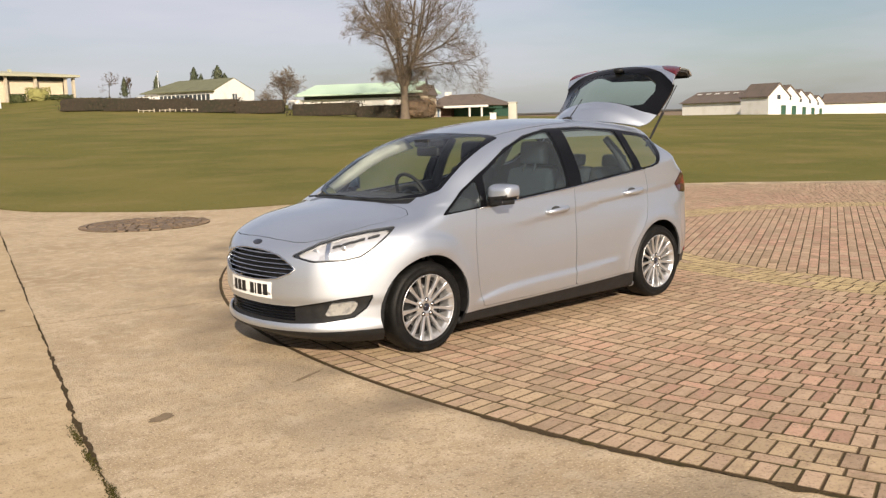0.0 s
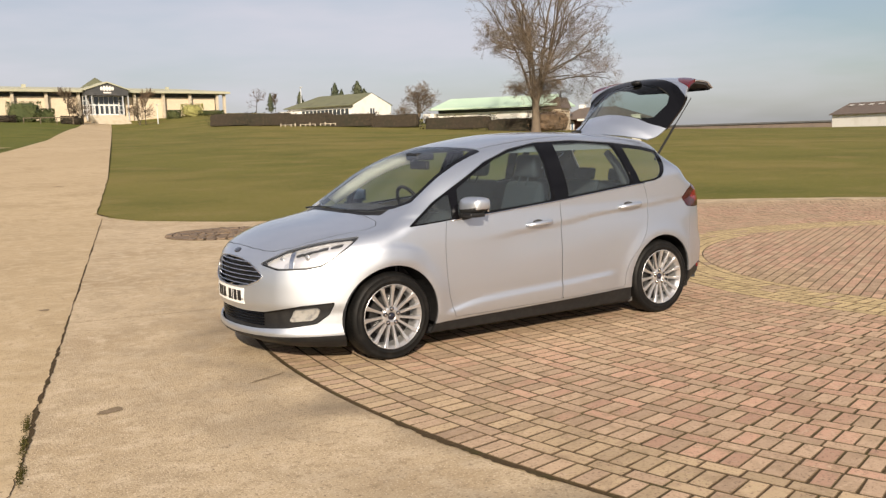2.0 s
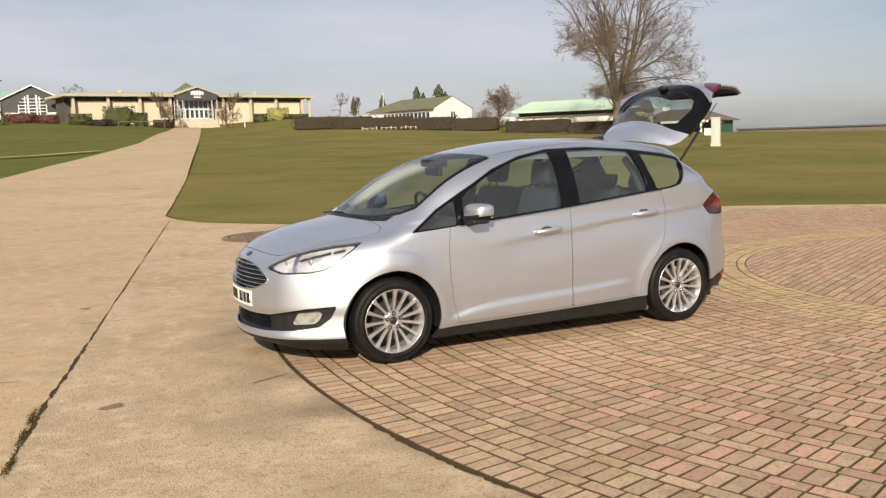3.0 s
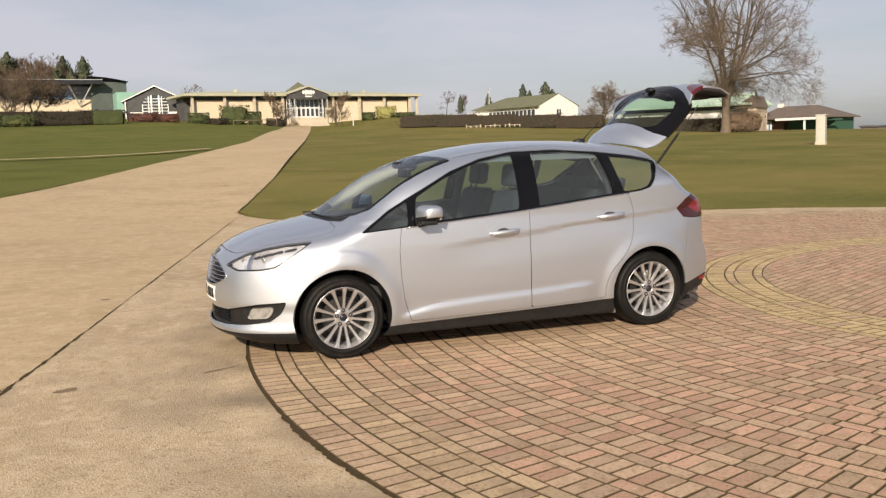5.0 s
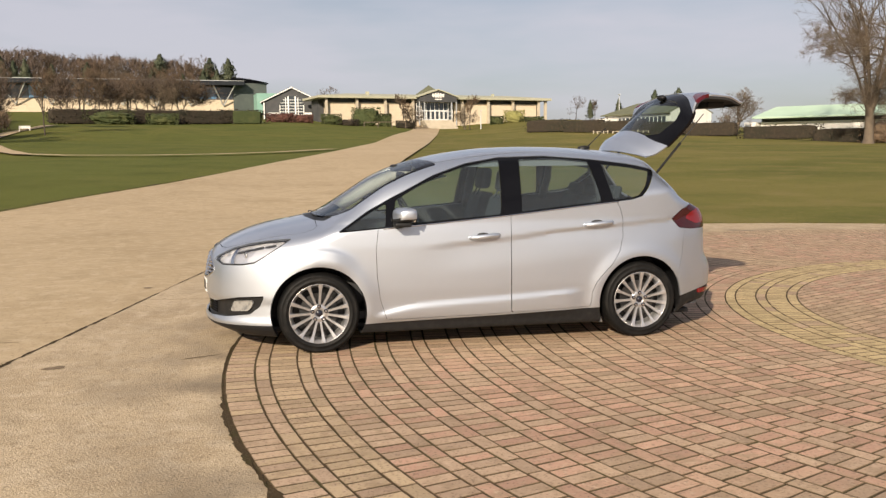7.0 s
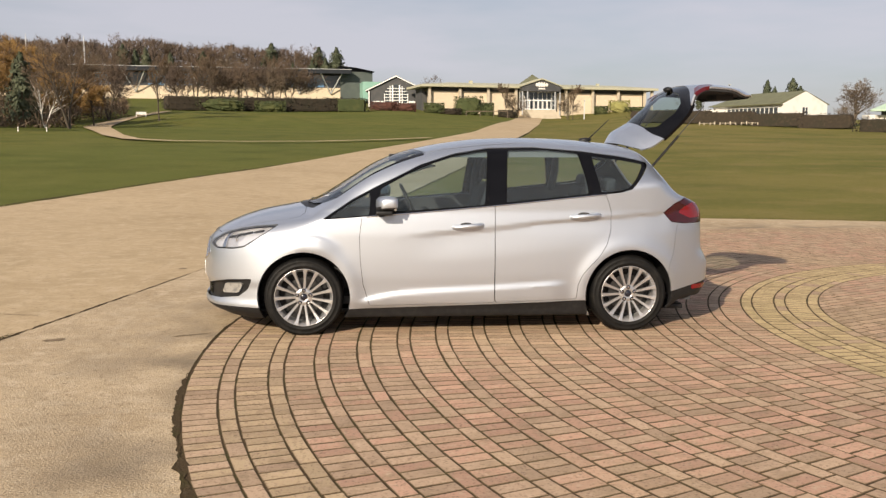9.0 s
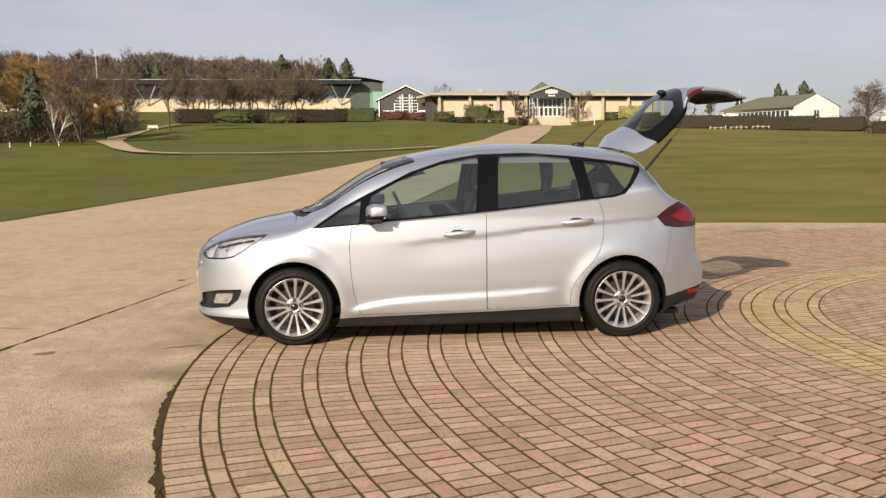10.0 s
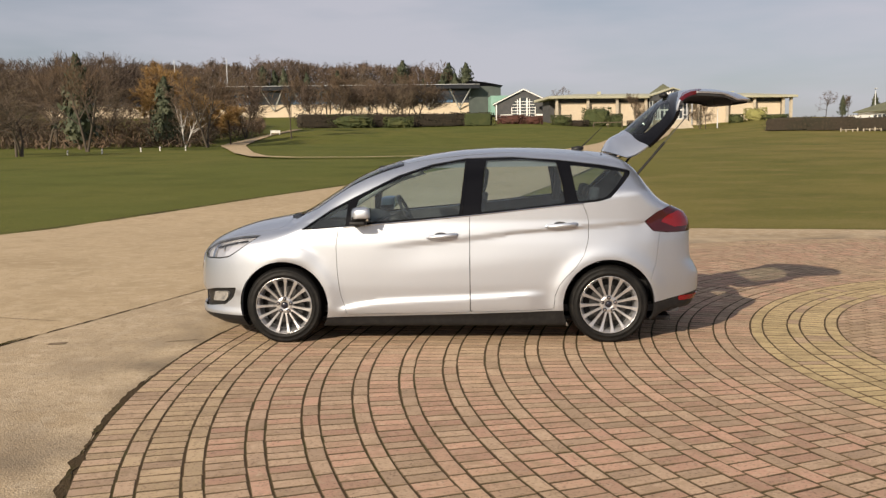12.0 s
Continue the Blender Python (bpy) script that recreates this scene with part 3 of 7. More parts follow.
ROOF = [(-2.32, 0.50), (-2.21, 0.725), (-2.15, 0.795), (-2.05, 0.855), (-1.9, 0.915), (-1.74, 0.96), (-1.5, 1.005), (-1.37, 1.03), (-1.28, 1.055), (-1.2, 1.095), (-1.1, 1.155), (-0.95, 1.25), (-0.75, 1.37), (-0.54, 1.455), (-0.335, 1.508), (-0.1, 1.55), (0.2, 1.582), (0.5, 1.59), (0.8, 1.584), (1.2, 1.556), (1.5, 1.518), (1.8, 1.47)]
WIDE = [(-2.3, 0.80), (-1.95, 0.865), (-1.5, 0.893), (-1.0, 0.900), (0, 0.905), (1.0, 0.908), (1.42, 0.893), (1.65, 0.866), (1.8, 0.818), (1.95, 0.745), (2.12, 0.65)]
LOWER = [(0.1, 0.06), (0.16, 0.042), (0.2, 0.034), (0.25, 0.026), (0.3, 0.018), (0.38, 0.012), (0.5, 0.003), (0.65, 0.0), (0.8, 0.002), (0.9, 0.010), (1.0, 0.022)]
BELT = [(-1.3, 0.93), (-1.15, 0.945), (-0.57, 0.992), (0.2, 1.054), (1.0, 1.135), (1.5, 1.20), (1.8, 1.24)]
TUMBLE = [(0, 0), (0.05, 0.010), (0.2, 0.085), (0.35, 0.185), (0.45, 0.28), (0.55, 0.42), (0.7, 0.7)]
NOSE = [(0.1, -2.02), (0.16, -2.12), (0.2, -2.20), (0.24, -2.222), (0.3, -2.20), (0.38, -2.20), (0.45, -2.222), (0.55, -2.218), (0.65, -2.205), (0.75, -2.175), (0.82, -2.12), (0.9, -1.98), (1.0, -1.7)]
REAR = [(0.1, 1.90), (0.2, 1.99), (0.28, 2.08), (0.4, 2.13), (0.53, 2.135), (0.6, 2.11), (0.68, 2.068), (0.95, 2.052), (1.04, 2.01), (1.09, 1.925), (1.14, 1.83), (1.26, 1.715), (1.42, 1.585), (1.53, 1.475), (1.62, 1.33)]
CREASE_LOW = [(-0.9, 0.305), (-0.577, 0.368), (0.208, 0.408), (0.78, 0.44)]
CREASE_HIGH = [(-0.65, 0.796), (-0.213, 0.838), (0.204, 0.871), (0.607, 0.918), (0.977, 0.945), (1.65, 0.995)]
HUBS = ((-1.324, 0.318), (1.324, 0.318))


def half_width(x, z):
    w = curve(x, WIDE) - curve(z, LOWER)
    zb = curve(x, BELT)
    up = np.maximum(z - zb, 0)
    w = w - curve(up, TUMBLE) - step(up / 0.18) * (np.maximum(x - 0.8, 0) ** 2 * 0.26 + np.maximum(-0.6 - x, 0) ** 2 * 0.22)
    fade = step((x + 0.93) / 0.12) * step((0.86 - x) / 0.2)
    w = w + 0.0145 * fade * step((curve(x, CREASE_LOW) - z) / 0.038) * step((z - 0.2) / 0.06)
    fade = step((x + 0.62) / 0.5) * step((1.75 - x) / 0.2)
    zc = curve(x, CREASE_HIGH)
    w = w - 0.0095 * fade * step((zc - z) / 0.020) * step((z - zc + 0.26) / 0.24)
    for hx, hz in HUBS:
        r = np.hypot(x - hx, z - hz)
        w = w + 0.016 * np.exp(-((r - 0.39) / 0.075) ** 2) * step((z - 0.1) / 0.2)
    r = np.hypot((x + 1.324) * 0.95, z - 0.318)
    w = w + 0.016 * step((0.525 - r) / 0.045) * step((z - 0.58) / 0.16) * step((x + 1.80) / 0.2) * step((-0.98 - x) / 0.24)
    return w


def nose_x(y, z):
    return curve(z, NOSE) + 0.50 * y ** 2.2 + 2.2 * np.maximum(y - 0.55, 0) ** 2


def shell(x, y, z):
    """The car's solid: negative inside."""
    y = np.abs(y)
    side = y - half_width(x, z)
    slope = (curve(x + 0.02, ROOF) - curve(x - 0.02, ROOF)) / 0.04
    top = (z - (curve(x, ROOF) - 0.125 * y * y - 0.05 * y ** 4)) / np.sqrt(1 + slope ** 2)
    front = (nose_x(y, z) - x) * 0.8
    back = (x - (curve(z, REAR) - 0.17 * y ** 2.4)) * 0.8
    f = smax(side, top, 0.075)
    f = smax(f, front, 0.09)
    f = smax(f, back, 0.09)
    return smax(f, 0.135 + 0.125 * step((x - 1.56) / 0.28) - z, 0.03)


def surface(res):
    """The surface of shell() as quads."""
    xs, ys, zs = np.arange(-2.36, 2.2, res), np.arange(-1.0 - res * 0.5, 1.0 + res, res), np.arange(0.07, 1.68, res)
    X, Y, Z = np.meshgrid(xs, ys, zs, indexing="ij")
    F = shell(X, Y, Z)
    S = F < 0
    nx, ny, nz = S.shape
    acc, cnt = np.zeros((nx - 1, ny - 1, nz - 1, 3)), np.zeros((nx - 1, ny - 1, nz - 1))
    G = np.stack([X, Y, Z], -1)
    offs = [(a, b, c) for a in (0, 1) for b in (0, 1) for c in (0, 1)]
    cut = lambda A, o: A[o[0]:nx - 1 + o[0], o[1]:ny - 1 + o[1], o[2]:nz - 1 + o[2]]
    for o in offs:
        for ax in range(3):
            if o[ax] == 0:
                q = list(o)
                q[ax] = 1
                fa, fb = cut(F, o), cut(F, q)
                m = (fa < 0) != (fb < 0)
                t = np.where(m, fa / np.where(m, fa - fb, 1), 0)[..., None]
                acc += np.where(m[..., None], cut(G, o) * (1 - t) + cut(G, q) * t, 0)
                cnt += m
    on = cnt > 0
    ids = -np.ones(on.shape, int)
    ids[on] = np.arange(on.sum())
    V = acc[on] / cnt[on][:, None]
    quads = []
    for ax in range(3):
        sl0, sl1 = [slice(None)] * 3, [slice(None)] * 3
        sl0[ax], sl1[ax] = slice(0, -1), slice(1, None)
        A, B = S[tuple(sl0)], S[tuple(sl1)]
        I = np.argwhere(A != B)
        b, c = (ax + 1) % 3, (ax + 2) % 3
        ok = (I[:, b] > 0) & (I[:, c] > 0) & (I[:, b] < S.shape[b] - 1) & (I[:, c] < S.shape[c] - 1)
        I = I[ok]
        flip = A[tuple(I.T)]
        corner = []
        for db, dc in ((-1, -1), (0, -1), (0, 0), (-1, 0)):
            J = I.copy()
            J[:, b] += db
            J[:, c] += dc
            corner.append(ids[tuple(J.T)])
        Q = np.stack(corner, 1)
        Q[~flip] = Q[~flip][:, ::-1]
        quads.append(Q)
    for _ in range(4):
        e = 1e-3
        f0 = shell(*V.T)
        g = np.stack([(shell(V[:, 0] + e, V[:, 1], V[:, 2]) - f0) / e, (shell(V[:, 0], V[:, 1] + e, V[:, 2]) - f0) / e, (shell(V[:, 0], V[:, 1], V[:, 2] + e) - f0) / e], 1)
        V = V - (f0 / np.maximum((g ** 2).sum(1), 0.05))[:, None] * g
    return [tuple(v) for v in V], [tuple(int(i) for i in q) for Q in quads for q in Q]


def normals_at(P):
    e = 2e-3
    g = np.stack([shell(P[:, 0] + e, P[:, 1], P[:, 2]) - shell(P[:, 0] - e, P[:, 1], P[:, 2]), shell(P[:, 0], P[:, 1] + e, P[:, 2]) - shell(P[:, 0], P[:, 1] - e, P[:, 2]), shell(P[:, 0], P[:, 1], P[:, 2] + e) - shell(P[:, 0], P[:, 1], P[:, 2] - e)], 1)
    return g / np.maximum(np.linalg.norm(g, axis=1), 1e-9)[:, None]


CAR_V, CAR_F = surface(0.020)


def side_poly(pts, low=0.30):
    return lambda P: np.maximum(poly_field(P[:, 0], P[:, 2], pts), low - np.abs(P[:, 1]))


def top_poly(pts, zmin):
    return lambda P: np.maximum(poly_field(P[:, 0], np.abs(P[:, 1]), pts), zmin - P[:, 2])


def front_poly(pts):
    """pts: (degrees round the nose from straight ahead, height)."""
    q = [(radians(a), z) for a, z in pts]
    return lambda P: np.maximum(poly_field(np.arctan2(np.abs(P[:, 1]), -(P[:, 0] + 1.2)), P[:, 2], q), P[:, 0] + 1.45)


def mirror_poly(pts):
    return pts + [(-a, z) for a, z in pts[::-1]]


ARCHES = lambda P: np.minimum.reduce([np.maximum(np.hypot(P[:, 0] - hx, P[:, 2] - hz) - 0.368, 0.5 - np.abs(P[:, 1])) for hx, hz in HUBS])
DLO = side_poly([(-1.17, 0.940), (-0.93, 1.098), (-0.727, 1.203), (-0.613, 1.256), (-0.382, 1.368), (-0.102, 1.458), (0.179, 1.504), (0.555, 1.512), (0.931, 1.482), (1.262, 1.440), (1.40, 1.415), (1.525, 1.385), (1.50, 1.345), (1.39, 1.235), (1.33, 1.175), (1.24, 1.150), (1.0, 1.128), (0.2, 1.048), (-0.57, 0.984)])
PANE_A = side_poly([(-1.125, 0.953), (-0.93, 1.082), (-0.785, 1.158), (-0.80, 0.977)])
PANE_B = side_poly([(-0.745, 0.988), (-0.725, 1.10), (-0.70, 1.185), (-0.585, 1.248), (-0.46, 1.312), (-0.28, 1.386), (-0.10, 1.444), (0.10, 1.480), (0.172, 1.486), (0.125, 1.056)])
PANE_C = side_poly([(0.30, 1.073), (0.325, 1.35), (0.342, 1.492), (0.65, 1.496), (0.91, 1.470), (0.95, 1.30), (0.972, 1.142)])
PANE_D = side_poly([(1.025, 1.445), (1.26, 1.417), (1.475, 1.378), (1.38, 1.265), (1.30, 1.185), (1.22, 1.165), (1.075, 1.152)])
SCREEN = top_poly([(-1.33, -0.1), (-1.31, 0.2), (-1.26, 0.42), (-1.16, 0.64), (-1.06, 0.722), (-0.70, 0.665), (-0.34, 0.585), (-0.40, 0.3), (-0.43, -0.1)], 1.0)
COWL_FULL = top_poly([(-1.40, -0.1), (-1.38, 0.2), (-1.33, 0.44), (-1.23, 0.65), (-1.17, 0.675), (-1.15, 0.63), (-1.16, 0.62), (-1.26, 0.41), (-1.31, 0.19), (-1.33, -0.1)], 0.95)
COWL = lambda P: np.maximum(COWL_FULL(P), np.abs(P[:, 1]) - 0.61)
HOOD = top_poly([(-2.085, -0.1), (-2.078, 0.20), (-2.055, 0.36), (-2.02, 0.46), (-1.93, 0.57), (-1.72, 0.66), (-1.5, 0.72), (-1.42, 0.735), (-1.355, 0.725), (-1.315, 0.66), (-1.318, 0.445), (-1.365, 0.205), (-1.387, -0.1)], 0.70)
ROOFPANEL = top_poly([(-0.43, -0.1), (-0.40, 0.3), (-0.335, 0.545), (0.2, 0.545), (0.8, 0.535), (1.30, 0.50), (1.36, -0.1)], 1.35)
GATE_HOLE = lambda P: np.maximum(poly_field(P[:, 1], P[:, 2], [(-0.48, 1.49), (0.48, 1.49), (0.56, 1.36), (0.62, 1.1), (0.60, 0.9), (0.56, 0.66), (-0.56, 0.66), (-0.60, 0.9), (-0.62, 1.1), (-0.56, 1.36)]), 1.38 - P[:, 0])
DOOR_F = side_poly([(-0.845, 1.0), (-0.858, 0.95), (-0.878, 0.80), (-0.872, 0.60), (-0.852, 0.42), (-0.80, 0.248), (0.206, 0.262), (0.209, 1.07)])
DOOR_R = side_poly([(0.209, 1.07), (0.211, 0.262), (0.882, 0.285), (0.892, 0.40), (0.925, 0.48), (0.985, 0.555), (1.06, 0.63), (1.125, 0.73), (1.158, 0.85), (1.158, 1.0), (1.135, 1.08), (1.095, 1.16)])
SILL = side_poly([(-1.02, 0.10), (-1.02, 0.215), (-0.86, 0.222), (0.209, 0.247), (0.98, 0.272), (0.98, 0.10)])
HEADLAMP = front_poly([(24.5, 0.725), (30, 0.768), (36, 0.815), (45, 0.853), (55, 0.878), (68, 0.895), (63, 0.835), (57, 0.765), (52, 0.715), (46, 0.697), (34, 0.690)])
GRILLE = front_poly(mirror_poly([(0, 0.747), (10, 0.742), (18, 0.720), (24.5, 0.668), (26.5, 0.640), (24, 0.612), (18, 0.572), (8, 0.556), (0, 0.553)]))
INTAKE = front_poly(mirror_poly([(0, 0.385), (14, 0.383), (26, 0.388), (35, 0.418), (44, 0.445), (57, 0.462), (54, 0.375), (49, 0.315), (38, 0.288), (24, 0.272), (0, 0.268)]))
FOG = front_poly([(40.0, 0.402), (51.0, 0.418), (49.0, 0.355), (47.2, 0.336), (37.5, 0.325)])
LIP = lambda P: np.maximum(P[:, 2] - 0.212 - 0.02 * np.abs(P[:, 1]), P[:, 0] + 1.62)
BUMPER_R = lambda P: np.maximum(poly_field(P[:, 0], P[:, 2], [(1.735, 0.925), (1.715, 0.80), (1.70, 0.66), (1.66, 0.54), (1.62, 0.10), (2.4, 0.10), (2.4, 0.925)]), 1.3 - P[:, 0])
VALANCE = lambda P: np.maximum(P[:, 2] - 0.335 - 0.18 * (P[:, 0] - 1.7), 1.5 - P[:, 0])
TAILLAMP = side_poly([(1.605, 0.985), (1.70, 1.055), (1.80, 1.098), (1.90, 1.105), (2.1, 1.06), (2.1, 0.895), (1.80, 0.893), (1.675, 0.908)], 0.50)


class Skin:
    """A piece of the car's surface, from which regions are taken away."""

    def __init__(self, v, f):
        self.v, self.f = v, f

    def take(self, field, gap=0.0):
        """Cuts field's region out and returns it; the gap is lost between the two."""
        q = field(np.array(self.v))
        got = Skin(*clip(self.v, self.f, list(q + gap)))
        self.v, self.f = clip(self.v, self.f, list(q - gap), False)
        return got

    def half(self, sign):
        return Skin(*clip(self.v, self.f, [-sign * p[1] for p in self.v]))

    def mesh(self, depth=0.014, push=0.0, smooth=True):
        """As a bmesh, pushed in by push, its edge turned in by depth."""
        P = np.array(self.v).reshape(-1, 3)
        N = normals_at(P) if len(P) else P
        bm = bmesh.new()
        vv = [bm.verts.new(p - n * push) for p, n in zip(P, N)]
        for f in self.f:
            try:
                bm.faces.new([vv[i] for i in f])
            except ValueError:
                pass
        if depth:
            edge = [e for e in bm.edges if len(e.link_faces) == 1]
            for e in edge:
                e.smooth = False
            low = {}
            for i, v in enumerate(vv):
                if any(len(e.link_faces) == 1 for e in v.link_edges):
                    low[v] = bm.verts.new(v.co - Vector(N[i]) * depth)
            for e in edge:
                a, b = e.verts
                lp = e.link_loops[0]
                if lp.vert != a:
                    a, b = b, a
                bm.faces.new((b, a, low[a], low[b]))
        for f in bm.faces:
            f.smooth = smooth
        return bm


car = thing("car", pose(0, 0, 0), "clean silver five-door hatchback with its tailgate raised", "car")
skin = Skin(CAR_V, CAR_F)
skin.take(ARCHES)
lining = Skin(list(skin.v), list(skin.f))
skin.take(GATE_HOLE)
sill = skin.take(SILL, 0.002)
dlo = skin.take(DLO, 0.0015)
panes = {n: dlo.take(f, 0.001) for n, f in (("a", PANE_A), ("b", PANE_B), ("c", PANE_C), ("d", PANE_D))}
screen = skin.take(SCREEN, 0.0015)
cowl = skin.take(COWL)
lamp_f = skin.take(HEADLAMP, 0.0028)
grille = skin.take(GRILLE, 0.001)
intake = skin.take(INTAKE, 0.001)
fog = intake.take(FOG, 0.001)
lip = skin.take(LIP, 0.001)
hood = skin.take(HOOD, 0.0022)
roof_panel = skin.take(ROOFPANEL, 0.0042)
door_f, door_r = skin.take(DOOR_F, 0.0018), skin.take(DOOR_R, 0.0018)
lamp_r = skin.take(TAILLAMP, 0.002)
lamp_i = lamp_r.take(side_poly([(1.73, 0.985), (1.80, 1.035), (1.88, 1.060), (2.1, 1.03), (2.1, 0.945), (1.85, 0.935)], 0.50))
bumper_r = skin.take(BUMPER_R, 0.0012)
valance = bumper_r.take(VALANCE, 0.001)
reflector = valance.take(lambda P: np.maximum.reduce([1.90 - P[:, 0], np.abs(P[:, 2] - 0.352) - 0.020, 0.5 - np.abs(P[:, 1])]), 0.001)
for f in (DLO, SCREEN, GATE_HOLE, HEADLAMP, GRILLE, INTAKE):
    lining.take(lambda P, f=f: f(P) - 0.004)

part("body", skin.mesh(), M_PAINT, car)
part("inner_body", lining.mesh(0, 0.020), M_CABIN, car, "dark inner shell")
part("hood", hood.mesh(), M_PAINT, car)
part("roof", roof_panel.mesh(), M_PAINT, car)
frit = screen
screen = frit.take(lambda P: SCREEN(P) + 0.014 + 0.016 * step((np.abs(P[:, 1]) - 0.45) / 0.1) + 0.03 * step((P[:, 0] + 0.55) / 0.15))
windscreen = part("windscreen", screen.mesh(0.004), M_GLASS_SCREEN, car, "clear raked windscreen")
part("screen_border", frit.mesh(0.004), M_GLOSSBLACK, windscreen, "black border of the windscreen")
part("cowl", cowl.mesh(0.01, 0.012), M_BLACK, car, "black plastic scuttle below the windscreen")
part("rear_bumper", bumper_r.mesh(), M_PAINT, car)
part("rear_valance", valance.mesh(0.02, 0.004), M_BLACK, car, "black plastic lower bumper")
part("front_lip", lip.mesh(0.02, -0.003), M_BLACK, car, "black plastic front lip")
for s in (-1, 1):
    part("sill", sill.half(s).mesh(0.02, 0.006), M_BLACK, car, "black plastic sill")
    surround = part("window_surround", dlo.half(s).mesh(0.012, 0.003), M_GLOSSBLACK, car, "gloss black window surround")
    part("quarter_glass", panes["a"].half(s).mesh(0.003, 0.006), M_GLASS_DARK, surround)
    part("window_glass", panes["b"].half(s).mesh(0.003, 0.006), M_GLASS, surround)
    part("window_glass", panes["c"].half(s).mesh(0.003, 0.006), M_GLASS_DARK, surround)
    part("quarter_glass", panes["d"].half(s).mesh(0.003, 0.006), M_GLASS_DARK, surround)
    doors = [part("front_door", door_f.half(s).mesh(), M_PAINT, car), part("rear_door", door_r.half(s).mesh(), M_PAINT, car)]
    for door, hx, hz in zip(doors, (-0.012, 0.945), (0.885, 0.962)):
        w = float(half_width(np.array([hx]), np.array([hz]))[0])
        bm = bmesh.new()
        prof = [(-0.125, 0.0), (-0.105, 0.022), (-0.06, 0.034), (0, 0.038), (0.06, 0.036), (0.10, 0.026), (0.122, 0.0)]
        tube(bm, [(hx + a, s * (w + b), hz + a * 0.07) for a, b in prof], [0.010, 0.015, 0.017, 0.017, 0.017, 0.016, 0.011], 10)
        for v in bm.verts:
            v.co.z = hz + (v.co.z - hz) * 1.15
        part("door_handle", bm, M_PAINT, door, smooth=True)
        # flat dark bulge that paints the recess's shade behind the handle
        bm = bmesh.new()
        bmesh.ops.create_uvsphere(bm, u_segments=20, v_segments=10, radius=1.0)
        for v in bm.verts:
            v.co = Vector((hx - 0.01 + v.co.x * 0.075, s * (w - 0.010 + v.co.y * 0.013), hz + 0.004 + v.co.z * 0.030))
        part("handle_recess", bm, M_CABIN, door, "dark patch standing for shade in the handle recess", smooth=True)
    # belt moulding
    bm = bmesh.new()
    xs = np.linspace(-0.82, 1.12, 40)
    zs = curve(xs, [(-1.17, 0.938), (-0.57, 0.981), (0.2, 1.045), (1.0, 1.125), (1.24, 1.147)])
    ws = half_width(xs, zs)
    tube(bm, [(x, s * (w + 0.003), z) for x, w, z in zip(xs, ws, zs)], 0.0055, 6)
    part("belt_moulding", bm, M_CHROME, car, "thin bright belt moulding", smooth=True)
    # uprights at the rear edges of the windows
    for (xa, za), (xb, zb) in (((0.150, 1.058), (0.197, 1.482)), ((0.995, 1.142), (0.932, 1.465))):
        ts = np.linspace(0, 1, 9)
        xs, zs = xa + (xb - xa) * ts, za + (zb - za) * ts
        ws = half_width(xs, zs)
        bm = bmesh.new()
        tube(bm, [(x, s * (w - 0.001), z) for x, w, z in zip(xs, ws, zs)], 0.0035, 6)
        part("window_upright", bm, M_GLOSSBLACK, car, "thin gloss black upright beside the window", smooth=True)
    # headlamp: reflector bowl, lens and inner units
    hl = part("headlamp", lamp_f.half(s).mesh(-0.021, 0.030), M_LAMPBACK, car, "clear headlamp with bright reflectors", smooth=True)
    part("lens", lamp_f.half(s).mesh(0.006, 0.0), M_LENS, hl)
    rim_skin = lamp_f.half(s)
    rim_skin.take(lambda P: HEADLAMP(P) + 0.010)
    part("lamp_rim", rim_skin.mesh(0.006, 0.006), M_DISC, hl, "dark grey edge of the headlamp", smooth=True)
    bar_skin = lamp_f.half(s)
    bar = bar_skin.take(front_poly([(38.6, 0.60), (38.6, 0.95), (40.4, 0.95), (40.4, 0.60)]))
    part("lamp_divider", bar.mesh(0.012, 0.012), M_CHROME, hl, "bright upright between the reflectors", smooth=True)
    brow_skin = lamp_f.half(s)
    brow = brow_skin.take(front_poly([(41, 0.795), (52, 0.838), (61, 0.862), (61, 0.852), (52, 0.826), (41, 0.782)]))
    part("lamp_strip", brow.mesh(0.010, 0.010), M_CABIN, hl, "dark strip above the main reflector", smooth=True)
    for az, z, r in ((34.0, 0.745, 0.026), (44.5, 0.765, 0.034)):
        d = Vector((-math.cos(radians(az)), s * math.sin(radians(az)), 0))
        rad = 0.5
        while float(shell(*[np.array([q]) for q in Vector((-1.2, 0, z)) + d * rad])[0]) < 0 and rad < 1.4:
            rad += 0.01
        c = Vector((-1.2, 0, z)) + d * (rad - 0.048)
        nrm = Vector((-0.93, s * 0.35, 0.05)).normalized()
        bm = bmesh.new()
        bmesh.ops.create_uvsphere(bm, u_segments=20, v_segments=10, radius=r)
        bmesh.ops.delete(bm, geom=[v for v in bm.verts if v.co.z < -0.004], context="VERTS")
        for v in bm.verts:
            v.co.z *= 0.22
        bmesh.ops.transform(bm, verts=bm.verts, matrix=Matrix.Translation(c) @ nrm.to_track_quat("Z", "Y").to_matrix().to_4x4())
        part("lamp_bulb", bm, M_ALLOY, hl, "round chrome lamp unit", smooth=True)
    tl = part("tail_lamp", lamp_r.half(s).mesh(0.02, -0.004), M_REDDARK, car, "dark red tail lamp", smooth=True)
    part("lamp_insert", lamp_i.half(s).mesh(0.01, -0.005), M_RED, tl, "bright red insert")
    fl = part("fog_lamp", fog.half(s).mesh(0.02, 0.012), M_FOGBACK, car, "rectangular clear fog lamp", smooth=True)
    part("lens", fog.half(s).mesh(0.003, -0.002), M_LENS, fl)
